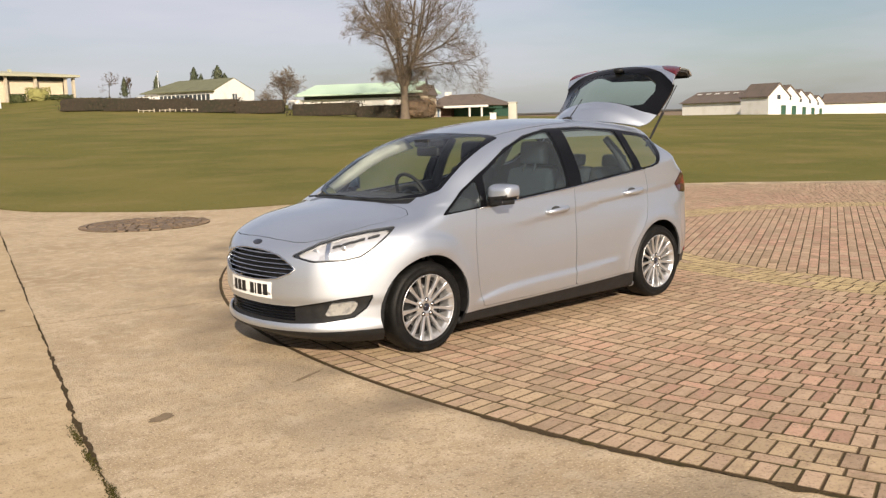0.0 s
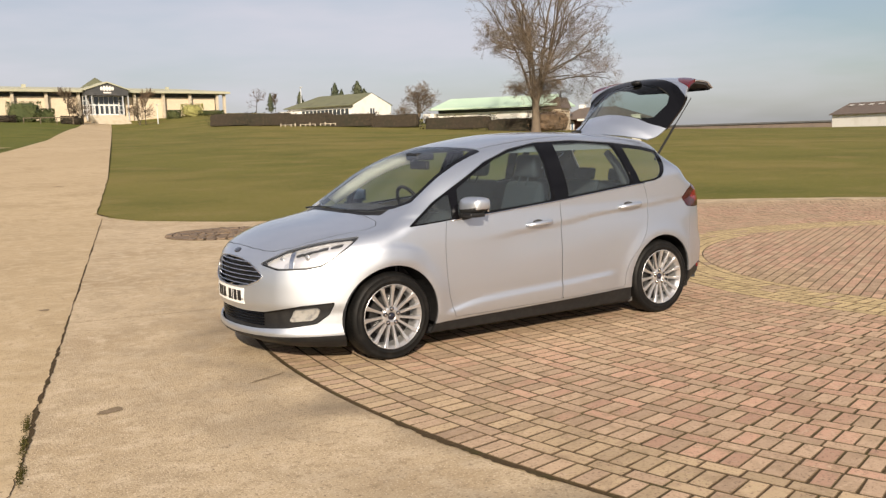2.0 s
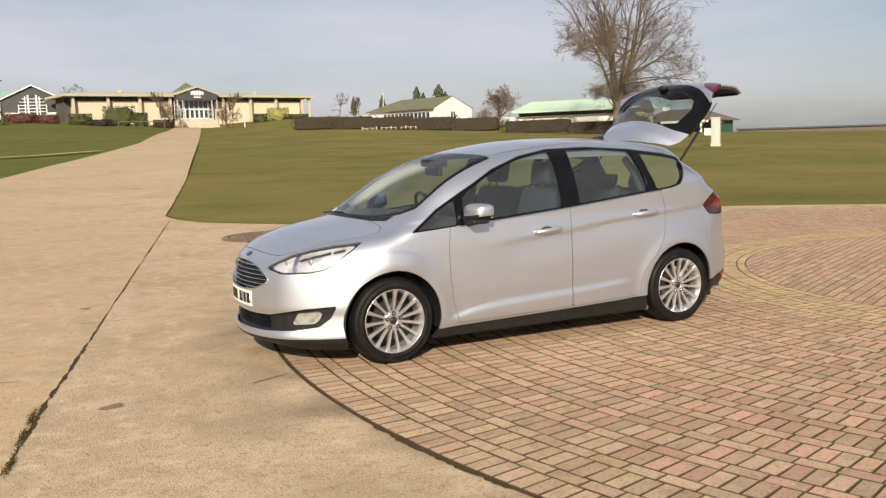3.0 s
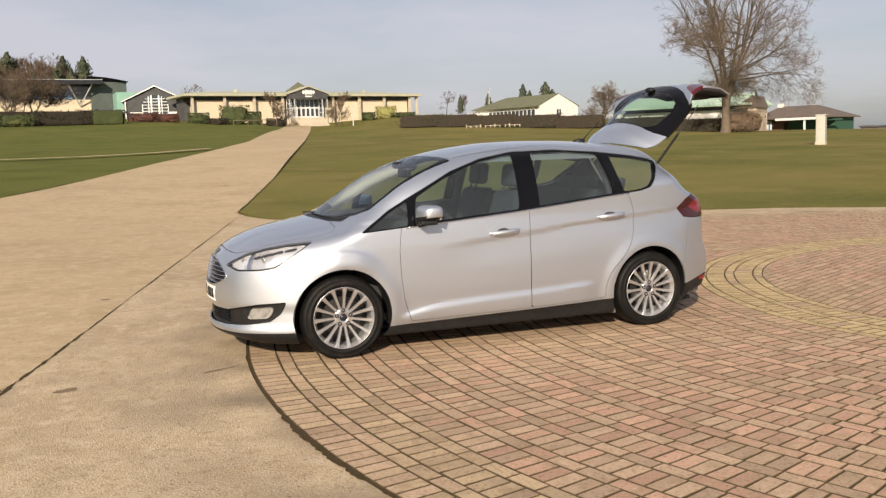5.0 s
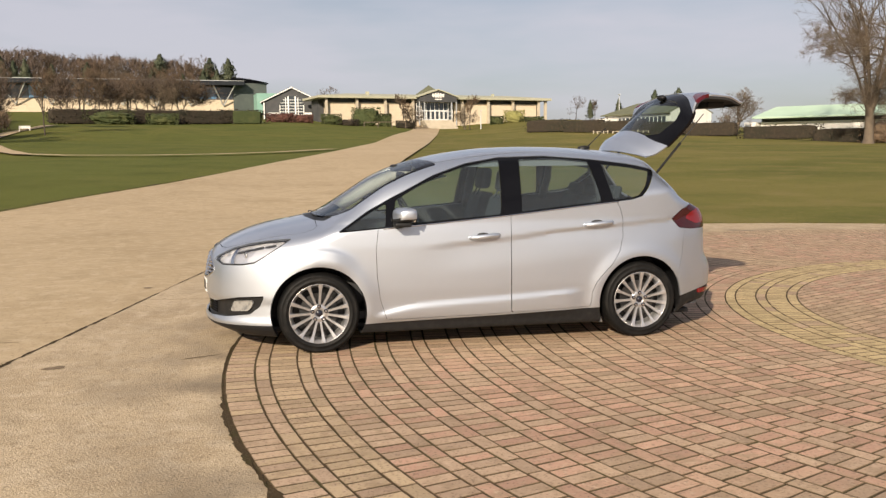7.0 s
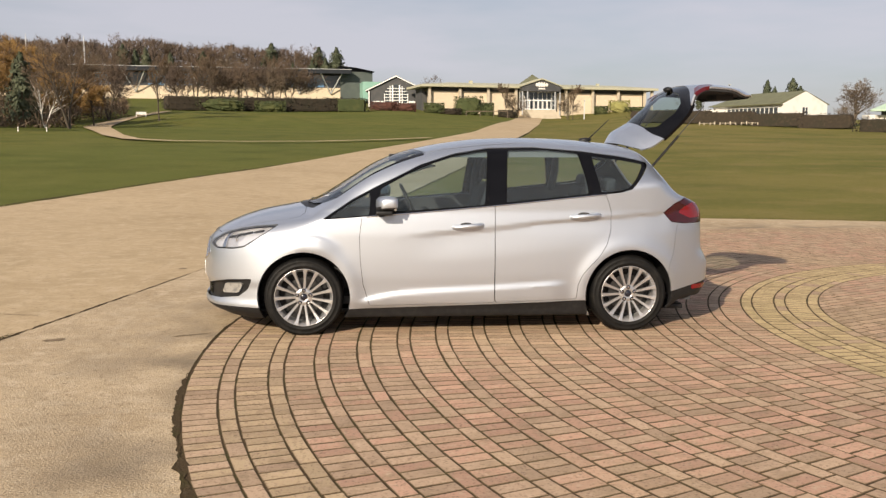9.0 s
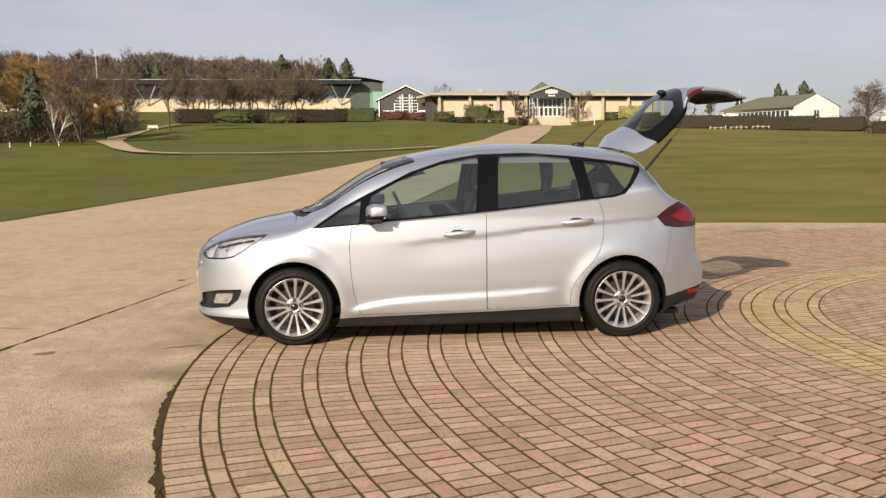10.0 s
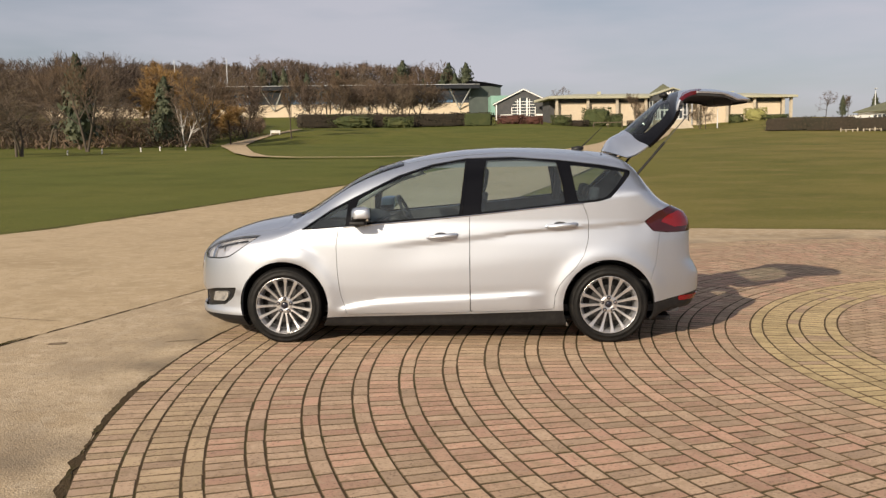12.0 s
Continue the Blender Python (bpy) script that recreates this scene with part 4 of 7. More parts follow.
    part("reflector", reflector.half(s).mesh(0.01, -0.002), M_RED, car, "red bumper reflector")
# lower intake with its slats
it = part("lower_intake", intake.mesh(0.03, 0.030), M_BLACK, car, "black lower intake with bezels")
bm = bmesh.new()
for z in (0.295, 0.315, 0.335, 0.355, 0.372):
    ys_ = np.linspace(-0.42, 0.42, 15)
    tube(bm, [(float(nose_x(np.array([abs(y)]), np.array([z]))[0]) + 0.018, y, z) for y in ys_], 0.0055, 6)
part("intake_slats", bm, M_GLOSSBLACK, it)
# grille
gr = part("grille", grille.mesh(0.03, 0.040), M_BLACK, car, "trapezoid grille with chrome bars")
for k in range(6):
    z = 0.577 + k * 0.0305
    lim = float(np.interp(z, [0.553, 0.575, 0.612, 0.64, 0.67, 0.72, 0.747], [0.25, 0.36, 0.45, 0.485, 0.455, 0.345, 0.2])) - 0.02
    ys_ = np.linspace(-lim, lim, 23)
    bm = bmesh.new()
    rows = []
    for y in ys_:
        x = float(nose_x(np.array([abs(y)]), np.array([z]))[0]) + 0.006
        rows.append([bm.verts.new(c) for c in ((x, y, z - 0.0030), (x - 0.003, y, z), (x, y, z + 0.0030), (x + 0.02, y, z + 0.004), (x + 0.02, y, z - 0.004))])
    for a, b in zip(rows, rows[1:]):
        for j in range(5):
            bm.faces.new((a[j], a[(j + 1) % 5], b[(j + 1) % 5], b[j]))
    bm.faces.new(rows[0])
    bm.faces.new(rows[-1][::-1])
    bmesh.ops.recalc_face_normals(bm, faces=bm.faces)
    part("grille_bar", bm, M_CHROME, gr, "chrome grille bar")
# rim of the grille
bm = bmesh.new()
loop = []
for a, z in [(0, 0.750), (6, 0.749), (10, 0.746), (14, 0.737), (18, 0.723), (21.5, 0.699), (24.5, 0.671), (26.7, 0.640), (24.3, 0.609), (21, 0.588), (18, 0.569), (13, 0.558), (8, 0.552), (0, 0.549)]:
    loop.append((a, z))
loop = loop + [(-a, z) for a, z in loop[-2:0:-1]]
pts = []
for a, z in loop:
    d = Vector((-math.cos(radians(a)), math.sin(radians(a)), 0))
    lo, hi = 0.4, 1.5
    for _ in range(24):
        md = (lo + hi) / 2
        p = Vector((-1.2, 0, z)) + d * md
        lo, hi = (md, hi) if float(shell(np.array([p.x]), np.array([p.y]), np.array([p.z]))[0]) < 0 else (lo, md)
    pts.append(Vector((-1.2, 0, z)) + d * lo)
tube(bm, pts + pts[:1], 0.006, 6, False)
part("grille_rim", bm, M_CHROME, gr, "chrome grille rim", smooth=True)
# badge, lying on the nose
lo, hi = -2.4, -1.8
for _ in range(30):
    md = (lo + hi) / 2
    lo, hi = (lo, md) if float(shell(np.array([md]), np.array([0.0]), np.array([0.790]))[0]) < 0 else (md, hi)
nb = Vector(normals_at(np.array([(hi, 0.0, 0.790)]))[0])
ub = nb.cross(Vector((0, 1, 0)))
ub = ub if ub.z > 0 else -ub
bm = bmesh.new()
bmesh.ops.create_uvsphere(bm, u_segments=24, v_segments=10, radius=1.0)
for v in bm.verts:
    v.co = Vector((hi, 0, 0.790)) + nb * (v.co.x * 0.007) + Vector((0, 1, 0)) * (v.co.y * 0.058) + ub * (v.co.z * 0.024)
part("badge", bm, M_BADGE, car, "small dark oval badge", smooth=True)
# number plate, its writing as plain bars
def bowed(bm, cuts):
    """Bends a flat piece round the nose."""
    if cuts:
        bmesh.ops.subdivide_edges(bm, edges=[e for e in bm.edges if abs(e.verts[0].co.y - e.verts[1].co.y) > 0.3], cuts=cuts)
    for v in bm.verts:
        v.co.x += 0.5 * abs(v.co.y) ** 2.2 + 0.0160
    return bm


plate = part("number_plate", bowed(boxed(-2.238, -0.275, 0.432, -2.228, 0.245, 0.543), 9), M_PLATE, car, "white front number plate with dark bars")
for y0, y1 in ((-0.222, -0.178), (-0.162, -0.118), (-0.102, -0.088), (-0.072, -0.028), (0.035, 0.085), (0.10, 0.15), (0.165, 0.215)):
    part("plate_bar", bowed(boxed(-2.2405, y0 - 0.015, 0.450, -2.2375, y1 - 0.015, 0.525), 0), M_BLACK, plate)


# gate, raised
GATE_C = [(1.36, 1.550), (1.42, 1.650), (1.53, 1.715), (1.70, 1.86), (1.86, 1.985), (2.0, 2.060), (2.2, 2.070), (2.45, 2.035), (2.62, 1.970)]
GATE_E = [(1.50, 1.495), (1.56, 1.515), (1.645, 1.570), (1.76, 1.68), (1.87, 1.82), (1.91, 1.955), (2.05, 2.020), (2.25, 2.012), (2.42, 1.960)]
GATE_W = [(0, 0.54), (1, 0.585), (2, 0.605), (3, 0.62), (4, 0.63), (5, 0.63), (6, 0.60), (7, 0.55), (8, 0.48)]
idx = list(range(9))


@functools.lru_cache(maxsize=None)
def gate_row(s):
    """Middle point, edge point and half width of the gate at s."""
    c = [float(curve(np.array([s]), list(zip(idx, [p[k] for p in GATE_C])))[0]) for k in (0, 1)]
    e = [float(curve(np.array([s]), list(zip(idx, [p[k] for p in GATE_E])))[0]) for k in (0, 1)]
    return c, e, float(curve(np.array([s]), GATE_W)[0])


def gate_point(s, t):
    c, e, w = gate_row(s)
    f = abs(t) ** 2.3
    return Vector((c[0] + (e[0] - c[0]) * f, t * w, c[1] + (e[1] - c[1]) * f))


def gate_skin(field, depth, push):
    """The part of the gate's sheet where field(s, t) is negative; pushed in along the normal, with a turned edge."""
    ns, nt = 64, 56
    grid = [(8 * i / ns, -1 + 2 * j / nt, 0.0) for i in range(ns + 1) for j in range(nt + 1)]
    fs = [(i * (nt + 1) + j, i * (nt + 1) + j + 1, (i + 1) * (nt + 1) + j + 1, (i + 1) * (nt + 1) + j) for i in range(ns) for j in range(nt)]
    P = np.array(grid)
    v, f = clip(grid, fs, list(field(P[:, 0], P[:, 1])))
    bm = bmesh.new()
    nm, vv = [], []
    for s, t, _ in v:
        p = gate_point(s, t)
        a = gate_point(min(s + 0.05, 8), t) - gate_point(max(s - 0.05, 0), t)
        b = gate_point(s, min(t + 0.02, 1)) - gate_point(s, max(t - 0.02, -1))
        n = b.cross(a).normalized()
        if n.z < 0:
            n = -n
        nm.append(n)
        vv.append(bm.verts.new(p - n * push))
    for q in f:
        bm.faces.new([vv[i] for i in q])
    bmesh.ops.recalc_face_normals(bm, faces=bm.faces)
    bm.normal_update()
    if sum(fc.normal.z for fc in bm.faces) < 0:
        bmesh.ops.reverse_faces(bm, faces=bm.faces)
    if depth:
        edge = [e for e in bm.edges if len(e.link_faces) == 1]
        for e in edge:
            e.smooth = False
        low = {}
        for i, vx in enumerate(vv):
            if any(len(e.link_faces) == 1 for e in vx.link_edges):
                low[vx] = bm.verts.new(vx.co - nm[i] * depth)
        for e in edge:
            a, b = e.verts
            if e.link_loops[0].vert != a:
                a, b = b, a
            bm.faces.new((b, a, low[a], low[b]))
    for fc in bm.faces:
        fc.smooth = True
    return bm


gate_glass = lambda s, t: poly_field(s, np.abs(t), [(2.12, -0.2), (2.14, 0.60), (2.45, 0.76), (3.4, 0.80), (3.9, 0.74), (4.2, 0.50), (4.3, -0.2)])
gate_frame = lambda s, t: np.maximum(poly_field(s, np.abs(t), [(2.02, -0.2), (2.02, 0.82), (2.25, 1.03), (3.6, 1.05), (4.35, 1.0), (4.7, 0.78), (4.88, 0.45), (4.93, -0.2)]), -gate_glass(s, t))
gate_lamp = lambda s, t: poly_field(s, np.abs(t), [(5.0, 0.995), (5.1, 0.76), (5.5, 0.64), (5.85, 0.66), (6.05, 0.80), (6.0, 1.05), (5.2, 1.05)])
gate = part("tailgate", gate_skin(lambda s, t: np.maximum.reduce([-gate_frame(s, t), -gate_glass(s, t), -gate_lamp(s, t)]), 0.014, 0.0), M_PAINT, car, "raised silver tailgate with spoiler")
part("rear_glass_frame", gate_skin(gate_frame, 0.03, 0.004), M_GLOSSBLACK, gate, "gloss black glass surround")
part("rear_glass", gate_skin(gate_glass, 0.004, 0.006), M_GLASS_GATE, gate)
for s in (-1, 1):
    part("gate_lamp", gate_skin(lambda a, t, s=s: np.maximum(gate_lamp(a, t), -s * t), 0.03, -0.004), M_REDGATE, gate, "red lamp on the tailgate")
part("gate_trim", gate_skin(lambda s, t: np.maximum(np.maximum(4.55 - s, s - 7.9), np.abs(t) - 0.985), 0.02, 0.016), M_CABIN, gate, "dark inner trim panel")
part("gate_trim", gate_skin(lambda s, t: np.maximum(np.maximum(np.maximum(0.5 - s, s - 4.6), np.abs(t) - 0.97), -gate_glass(s, t)), 0.012, 0.022), M_CABIN, gate, "dark inner trim round the glass")
# latch, wiper motor cover and handle under the raised gate
bm = boxed(2.30, -0.12, 1.93, 2.46, 0.12, 1.985, 0.015)
part("latch_cover", bm, M_CABIN, gate)
bm = bmesh.new()
bmesh.ops.create_uvsphere(bm, u_segments=16, v_segments=10, radius=1.0)
for v in bm.verts:
    q = gate_point(4.35, 0.0)
    v.co = Vector((q.x - 0.012 + v.co.x * 0.04, v.co.y * 0.055, q.z + 0.008 + v.co.z * 0.025))
part("rear_wiper_boss", bm, M_BLACK, gate, "black wiper boss on the glass", smooth=True)
for s in (-1, 1):
    bm = bmesh.new()
    a, b = Vector((1.55, s * 0.585, 1.315)), Vector((2.01, s * 0.585, 1.855))
    tube(bm, [a, a.lerp(b, 0.55)], 0.011, 8)
    part("strut", bm, M_BLACK, car, "black gas strut tube")
    bm = bmesh.new()
    tube(bm, [a.lerp(b, 0.5), b], 0.0045, 8)
    part("strut_rod", bm, M_DISC, car, "thin strut rod")
# aerial
bm = bmesh.new()
tube(bm, [(1.10, 0, 1.558), (1.16, 0, 1.575), (1.20, 0, 1.578)], [0.03, 0.024, 0.012], 8)
tube(bm, [(1.17, 0, 1.575), (1.36, 0, 1.755)], [0.006, 0.003], 6)
part("aerial", bm, M_BLACK, car, "short black roof aerial", smooth=True)
# wipers on the scuttle
for y0 in (-0.45, 0.12):
    bm = bmesh.new()
    tube(bm, [(-1.31, y0 + 0.46, 1.018), (-1.315, y0 + 0.22, 1.040), (-1.30, y0 - 0.02, 1.046)], [0.008, 0.005, 0.004], 6)
    part("wiper", bm, M_BLACK, car)

# door mirrors
for s in (-1, 1):
    bm = bmesh.new()
    bmesh.ops.create_cube(bm, size=2.0)
    bmesh.ops.subdivide_edges(bm, edges=bm.edges[:], cuts=5, use_grid_fill=True)
    for v in bm.verts:
        c = v.co
        q = Vector((abs(c.x) ** 4 + abs(c.y) ** 4 + abs(c.z) ** 4, 0, 0)).x ** 0.25
        c /= q
        x, y, z = c
        taper = 1.0 - 0.28 * (0.5 + 0.5 * y)
        v.co = Vector((-0.682 + x * 0.076 + 0.022 * (y + 1), s * (0.965 + y * 0.095), 1.070 + z * 0.070 * taper + 0.006 * y - 0.018 * max(0, -x) ** 2 * abs(z)))
    m = part("door_mirror", bm, M_PAINT, car, "silver door mirror on a black foot", smooth=True)
    m.data.materials.append(M_BLACK)
    for f in m.data.polygons:
        f.material_index = 1 if f.center.z < 1.045 else 0
    part("mirror_base", boxed(-0.745, min(s * 0.90, s * 1.035), 0.983, -0.615, max(s * 0.90, s * 1.035), 1.018, 0.014), M_BLACK, m, smooth=True)
    bm = bmesh.new()
    tube(bm, [(-0.72, s * 0.845, 0.985), (-0.70, s * 0.90, 0.990), (-0.675, s * 0.96, 1.003)], [0.035, 0.03, 0.028], 8)
    part("mirror_foot", bm, M_BLACK, m, smooth=True)
    part("mirror_glass", boxed(-0.605, min(s * 0.885, s * 1.045), 1.02, -0.588, max(s * 0.885, s * 1.045), 1.12, 0.002), M_CHROME, m)


# wheels
def wheel(hx, s):
    m = pose(hx, s * 0.785, 0.318, 0, 0, 0)
    w = new("wheel")
    w.parent = car
    w.matrix_basis = m if s < 0 else m @ pose(0, 0, 0, 0, 0, 180)
    return w


def lathe(bm, prof, n):
    """Turns (radius, y) points round the y axis; open profile."""
    rows = [[bm.verts.new((r * math.cos(2 * math.pi * k / n), y, r * math.sin(2 * math.pi * k / n))) for r, y in prof] for k in range(n)]
    for k in range(n):
        a, b = rows[k], rows[(k + 1) % n]
        for j in range(len(prof) - 1):
            bm.faces.new((a[j], a[j + 1], b[j + 1], b[j]))
    bmesh.ops.recalc_face_normals(bm, faces=bm.faces)
    return bm


def make_wheel_meshes():
    out = {}
    bm = lathe(bmesh.new(), [(0.212, 0.09), (0.235, 0.098), (0.275, 0.103), (0.300, 0.095), (0.314, 0.072), (0.318, 0.03), (0.318, -0.03), (0.314, -0.072), (0.303, -0.094), (0.298, -0.0965), (0.296, -0.0995), (0.288, -0.1015), (0.284, -0.1000), (0.262, -0.1045), (0.258, -0.1070), (0.252, -0.1065), (0.248, -0.1035), (0.238, -0.1030), (0.226, -0.096)], 72)
    for f in bm.faces:
        f.smooth = True
    # grooves in the tread
    for k in range(72):
        a = 2 * math.pi * (k + 0.5) / 72
        for y0, y1 in ((-0.10, -0.045), (0.045, 0.098)):
            v = [bm.verts.new((r * math.cos(a + d), y, r * math.sin(a + d))) for r, d, y in ((0.3185, -0.008, y0 * 0.8), (0.3185, 0.008, y0 * 0.8), (0.3185, 0.012, y1 * 0.8), (0.3185, -0.004, y1 * 0.8))]
            bm.faces.new(v)
    out["tyre"] = mesh_of("tyre", bm, M_RUBBER)
    bm = lathe(bmesh.new(), [(0.150, 0.06), (0.205, 0.05), (0.205, -0.055), (0.212, -0.075), (0.219, -0.084), (0.2245, -0.090), (0.2265, -0.101), (0.2310, -0.1030), (0.2330, -0.098), (0.2315, -0.09)], 72)
    for f in bm.faces:
        f.smooth = True
    out["rim"] = mesh_of("rim", bm, M_ALLOY)
    # one spoke
    bm = bmesh.new()
    rows = []
    for r, hw, y in ((0.045, 0.0085, -0.070), (0.07, 0.0095, -0.075), (0.11, 0.0098, -0.079), (0.15, 0.0105, -0.083), (0.19, 0.0130, -0.090), (0.212, 0.0165, -0.0945), (0.2255, 0.0195, -0.0965)):
        rows.append([bm.verts.new(c) for c in ((-hw, y + 0.022, r), (-hw, y + 0.003, r), (-hw * 0.7, y - 0.002, r), (hw * 0.7, y - 0.002, r), (hw, y + 0.003, r), (hw, y + 0.022, r))])
    for a, b in zip(rows, rows[1:]):
        for j in range(6):
            bm.faces.new((a[j], a[(j + 1) % 6], b[(j + 1) % 6], b[j]))
    bmesh.ops.recalc_face_normals(bm, faces=bm.faces)
    out["spoke"] = mesh_of("spoke", bm, M_ALLOY)
    bm = lathe(bmesh.new(), [(0.072, -0.045), (0.074, -0.068), (0.066, -0.076), (0.034, -0.078), (0.028, -0.074), (0.026, -0.066)], 40)
    for f in bm.faces:
        f.smooth = True
    out["hub"] = mesh_of("hub", bm, M_ALLOY)
    bm = lathe(bmesh.new(), [(0.026, -0.066), (0.025, -0.079), (0.020, -0.0835), (0.001, -0.085)], 28)
    for f in bm.faces:
        f.smooth = True
    out["cap"] = mesh_of("cap", bm, M_BADGE)
    bm = lathe(bmesh.new(), [(0.0105, -0.06), (0.0105, -0.083), (0.007, -0.086), (0.0005, -0.086)], 6)
    out["nut"] = mesh_of("nut", bm, M_CHROME)
    # raised black disc, coloured as the shade of a nut's recess
    bm = lathe(bmesh.new(), [(0.0165, -0.074), (0.0165, -0.0805), (0.0005, -0.0805)], 20)
    out["nut_well"] = mesh_of("nut_well", bm, M_BLACK)
    bm = lathe(bmesh.new(), [(0.06, -0.02), (0.150, -0.02), (0.150, 0.0), (0.06, 0.0)], 48)
    out["disc"] = mesh_of("disc", bm, M_DISC)
    bm = lathe(bmesh.new(), [(0.001, 0.02), (0.206, 0.02)], 40)
    out["shield"] = mesh_of("shield", bm, M_BLACK)
    return out


WM = make_wheel_meshes()
for hx in (-1.324, 1.324):
    for s in (-1, 1):
        w = wheel(hx, s)
        part("tyre", WM["tyre"], None, w, "black rubber tyre")
        rim = part("rim", WM["rim"], None, w, "bright silver alloy rim")
        for k in range(15):
            sp = part("spoke", WM["spoke"], None, w)
            sp.matrix_basis = pose(0, 0, 0, 0, 24 * k + 4, 0)
        part("hub", WM["hub"], None, w)
        part("centre_cap", WM["cap"], None, w, "dark centre cap")
        for k in range(5):
            a = radians(72 * k + 90)
            nut = part("wheel_nut", WM["nut"], None, w)
            nut.matrix_basis = pose(0.054 * math.cos(a), 0.0, 0.054 * math.sin(a))
            well = part("nut_well", WM["nut_well"], None, w, "black disc standing for the shade round a wheel nut")
            well.matrix_basis = pose(0.054 * math.cos(a), 0.0, 0.054 * math.sin(a))
        part("brake_disc", WM["disc"], None, w)
        part("brake_shield", WM["shield"], None, w)
        # arch liner
        bm = bmesh.new()
        rows = []
        for k in range(25):
            a = radians(-14 + 208 * k / 24)
            rows.append([bm.verts.new((hx + r * math.cos(a), s * y, 0.318 + r * math.sin(a))) for r, y in ((0.370, float(half_width(np.array([hx + 0.37 * math.cos(a)]), np.array([max(0.15, 0.318 + 0.37 * math.sin(a))]))[0]) - 0.022), (0.374, 0.80), (0.372, 0.56), (0.10, 0.555))])
        for a, b in zip(rows, rows[1:]):
            for j in range(3):
                bm.faces.new((a[j], a[j + 1], b[j + 1], b[j]))
        part("arch_liner", bm, M_BLACK, car, "black wheel-arch liner")
part("underbody", boxed(-1.72, -0.70, 0.155, 1.85, 0.70, 0.20, 0.02), M_BLACK, car)


# cabin
part("cabin_floor", boxed(-1.2, -0.74, 0.24, 1.9, 0.74, 0.30), M_CABIN, car)
bm = bmesh.new()
poly_prism(bm, [(-1.17, 0.985), (-1.00, 1.025), (-0.72, 1.02), (-0.60, 0.975), (-0.58, 0.86), (-0.68, 0.70), (-0.80, 0.35), (-1.15, 0.35)], "y", -0.66, 0.66)
bmesh.ops.bevel(bm, geom=[e for e in bm.edges], offset=0.02, segments=2, affect="EDGES")
part("dashboard", bm, M_CABIN, car, "dark dashboard", smooth=False)
bm = boxed(-0.80, -0.14, 0.60, -0.45, 0.14, 0.86, 0.03)
part("centre_console", bm, M_CABIN, car)
bm = bmesh.new()
ctr, ax = Vector((-0.42, 0.37, 0.985)), Vector((0.90, 0, 0.43)).normalized()
u = Vector((0, 1, 0))
v_ = ax.cross(u)
tube(bm, [ctr + (u * math.cos(2 * math.pi * k / 32) + v_ * math.sin(2 * math.pi * k / 32)) * 0.185 for k in range(33)], 0.016, 8, False)
for a in (0, 180, 270):
    tube(bm, [ctr - ax * 0.02, ctr + (u * math.cos(radians(a)) + v_ * math.sin(radians(a))) * 0.18], [0.03, 0.014], 6)
tube(bm, [ctr - ax * 0.03, ctr - ax * 0.25], [0.06, 0.04], 10)
part("steering_wheel", bm, M_BLACK, car, smooth=True)


def rounded(bm, x0, y0, z0, x1, y1, z1, b, lean=0.0):
    r = bmesh.new()
    box(r, x0, y0, z0, x1, y1, z1)
    bmesh.ops.bevel(r, geom=r.edges[:], offset=b, segments=3, profile=0.6, affect="EDGES")
    for v in r.verts:
        v.co.x += (v.co.z - z0) * lean
    me = bpy.data.meshes.new("tmp")
    r.to_mesh(me)
    r.free()
    bm.from_mesh(me)
    bpy.data.meshes.remove(me)
    return bm


for s in (-1, 1):
    part("front_seat", rounded(bmesh.new(), -0.42, s * 0.37 - 0.25, 0.42, 0.12, s * 0.37 + 0.25, 0.62, 0.06), M_SEAT, car, "dark cloth front seat", smooth=True)
    part("seat_back", rounded(bmesh.new(), 0.04, s * 0.37 - 0.245, 0.55, 0.17, s * 0.37 + 0.245, 1.18, 0.055, 0.30), M_SEAT, car, smooth=True)
    bm = rounded(bmesh.new(), 0.235, s * 0.37 - 0.135, 1.21, 0.335, s * 0.37 + 0.135, 1.40, 0.045, 0.15)
    tube(bm, [(0.22, s * 0.37 - 0.06, 1.15), (0.27, s * 0.37 - 0.06, 1.25)], 0.008, 6)
    tube(bm, [(0.22, s * 0.37 + 0.06, 1.15), (0.27, s * 0.37 + 0.06, 1.25)], 0.008, 6)
    part("headrest", bm, M_SEAT, car, smooth=True)
for y in (-0.46, 0.0, 0.46):
    part("rear_seat", rounded(bmesh.new(), 0.62, y - 0.22, 0.42, 1.10, y + 0.22, 0.64, 0.06), M_SEAT, car, smooth=True)
    part("rear_seat_back", rounded(bmesh.new(), 1.02, y - 0.22, 0.58, 1.13, y + 0.22, 1.14, 0.05, 0.28), M_SEAT, car, smooth=True)
    part("rear_headrest", rounded(bmesh.new(), 1.19, y - 0.12, 1.14, 1.27, y + 0.12, 1.25, 0.035, 0.2), M_SEAT, car, smooth=True)
part("interior_mirror", rounded(bmesh.new(), -0.56, -0.13, 1.31, -0.52, 0.13, 1.38, 0.015), M_BLACK, car, smooth=True)
bm = rounded(bmesh.new(), -0.62, -0.09, 1.385, -0.45, 0.09, 1.445, 0.02)
part("sensor_housing", bm, M_BLACK, car, "black housing behind the windscreen", smooth=True)
part("headlining", Skin(*clip(*clip(CAR_V, CAR_F, [1.45 - p[2] for p in CAR_V]), [max(-0.27 - p[0], p[0] - 1.34) for p in clip(CAR_V, CAR_F, [1.45 - p[2] for p in CAR_V])[0]])).mesh(0, 0.03), M_LINER, car, "pale grey headlining")
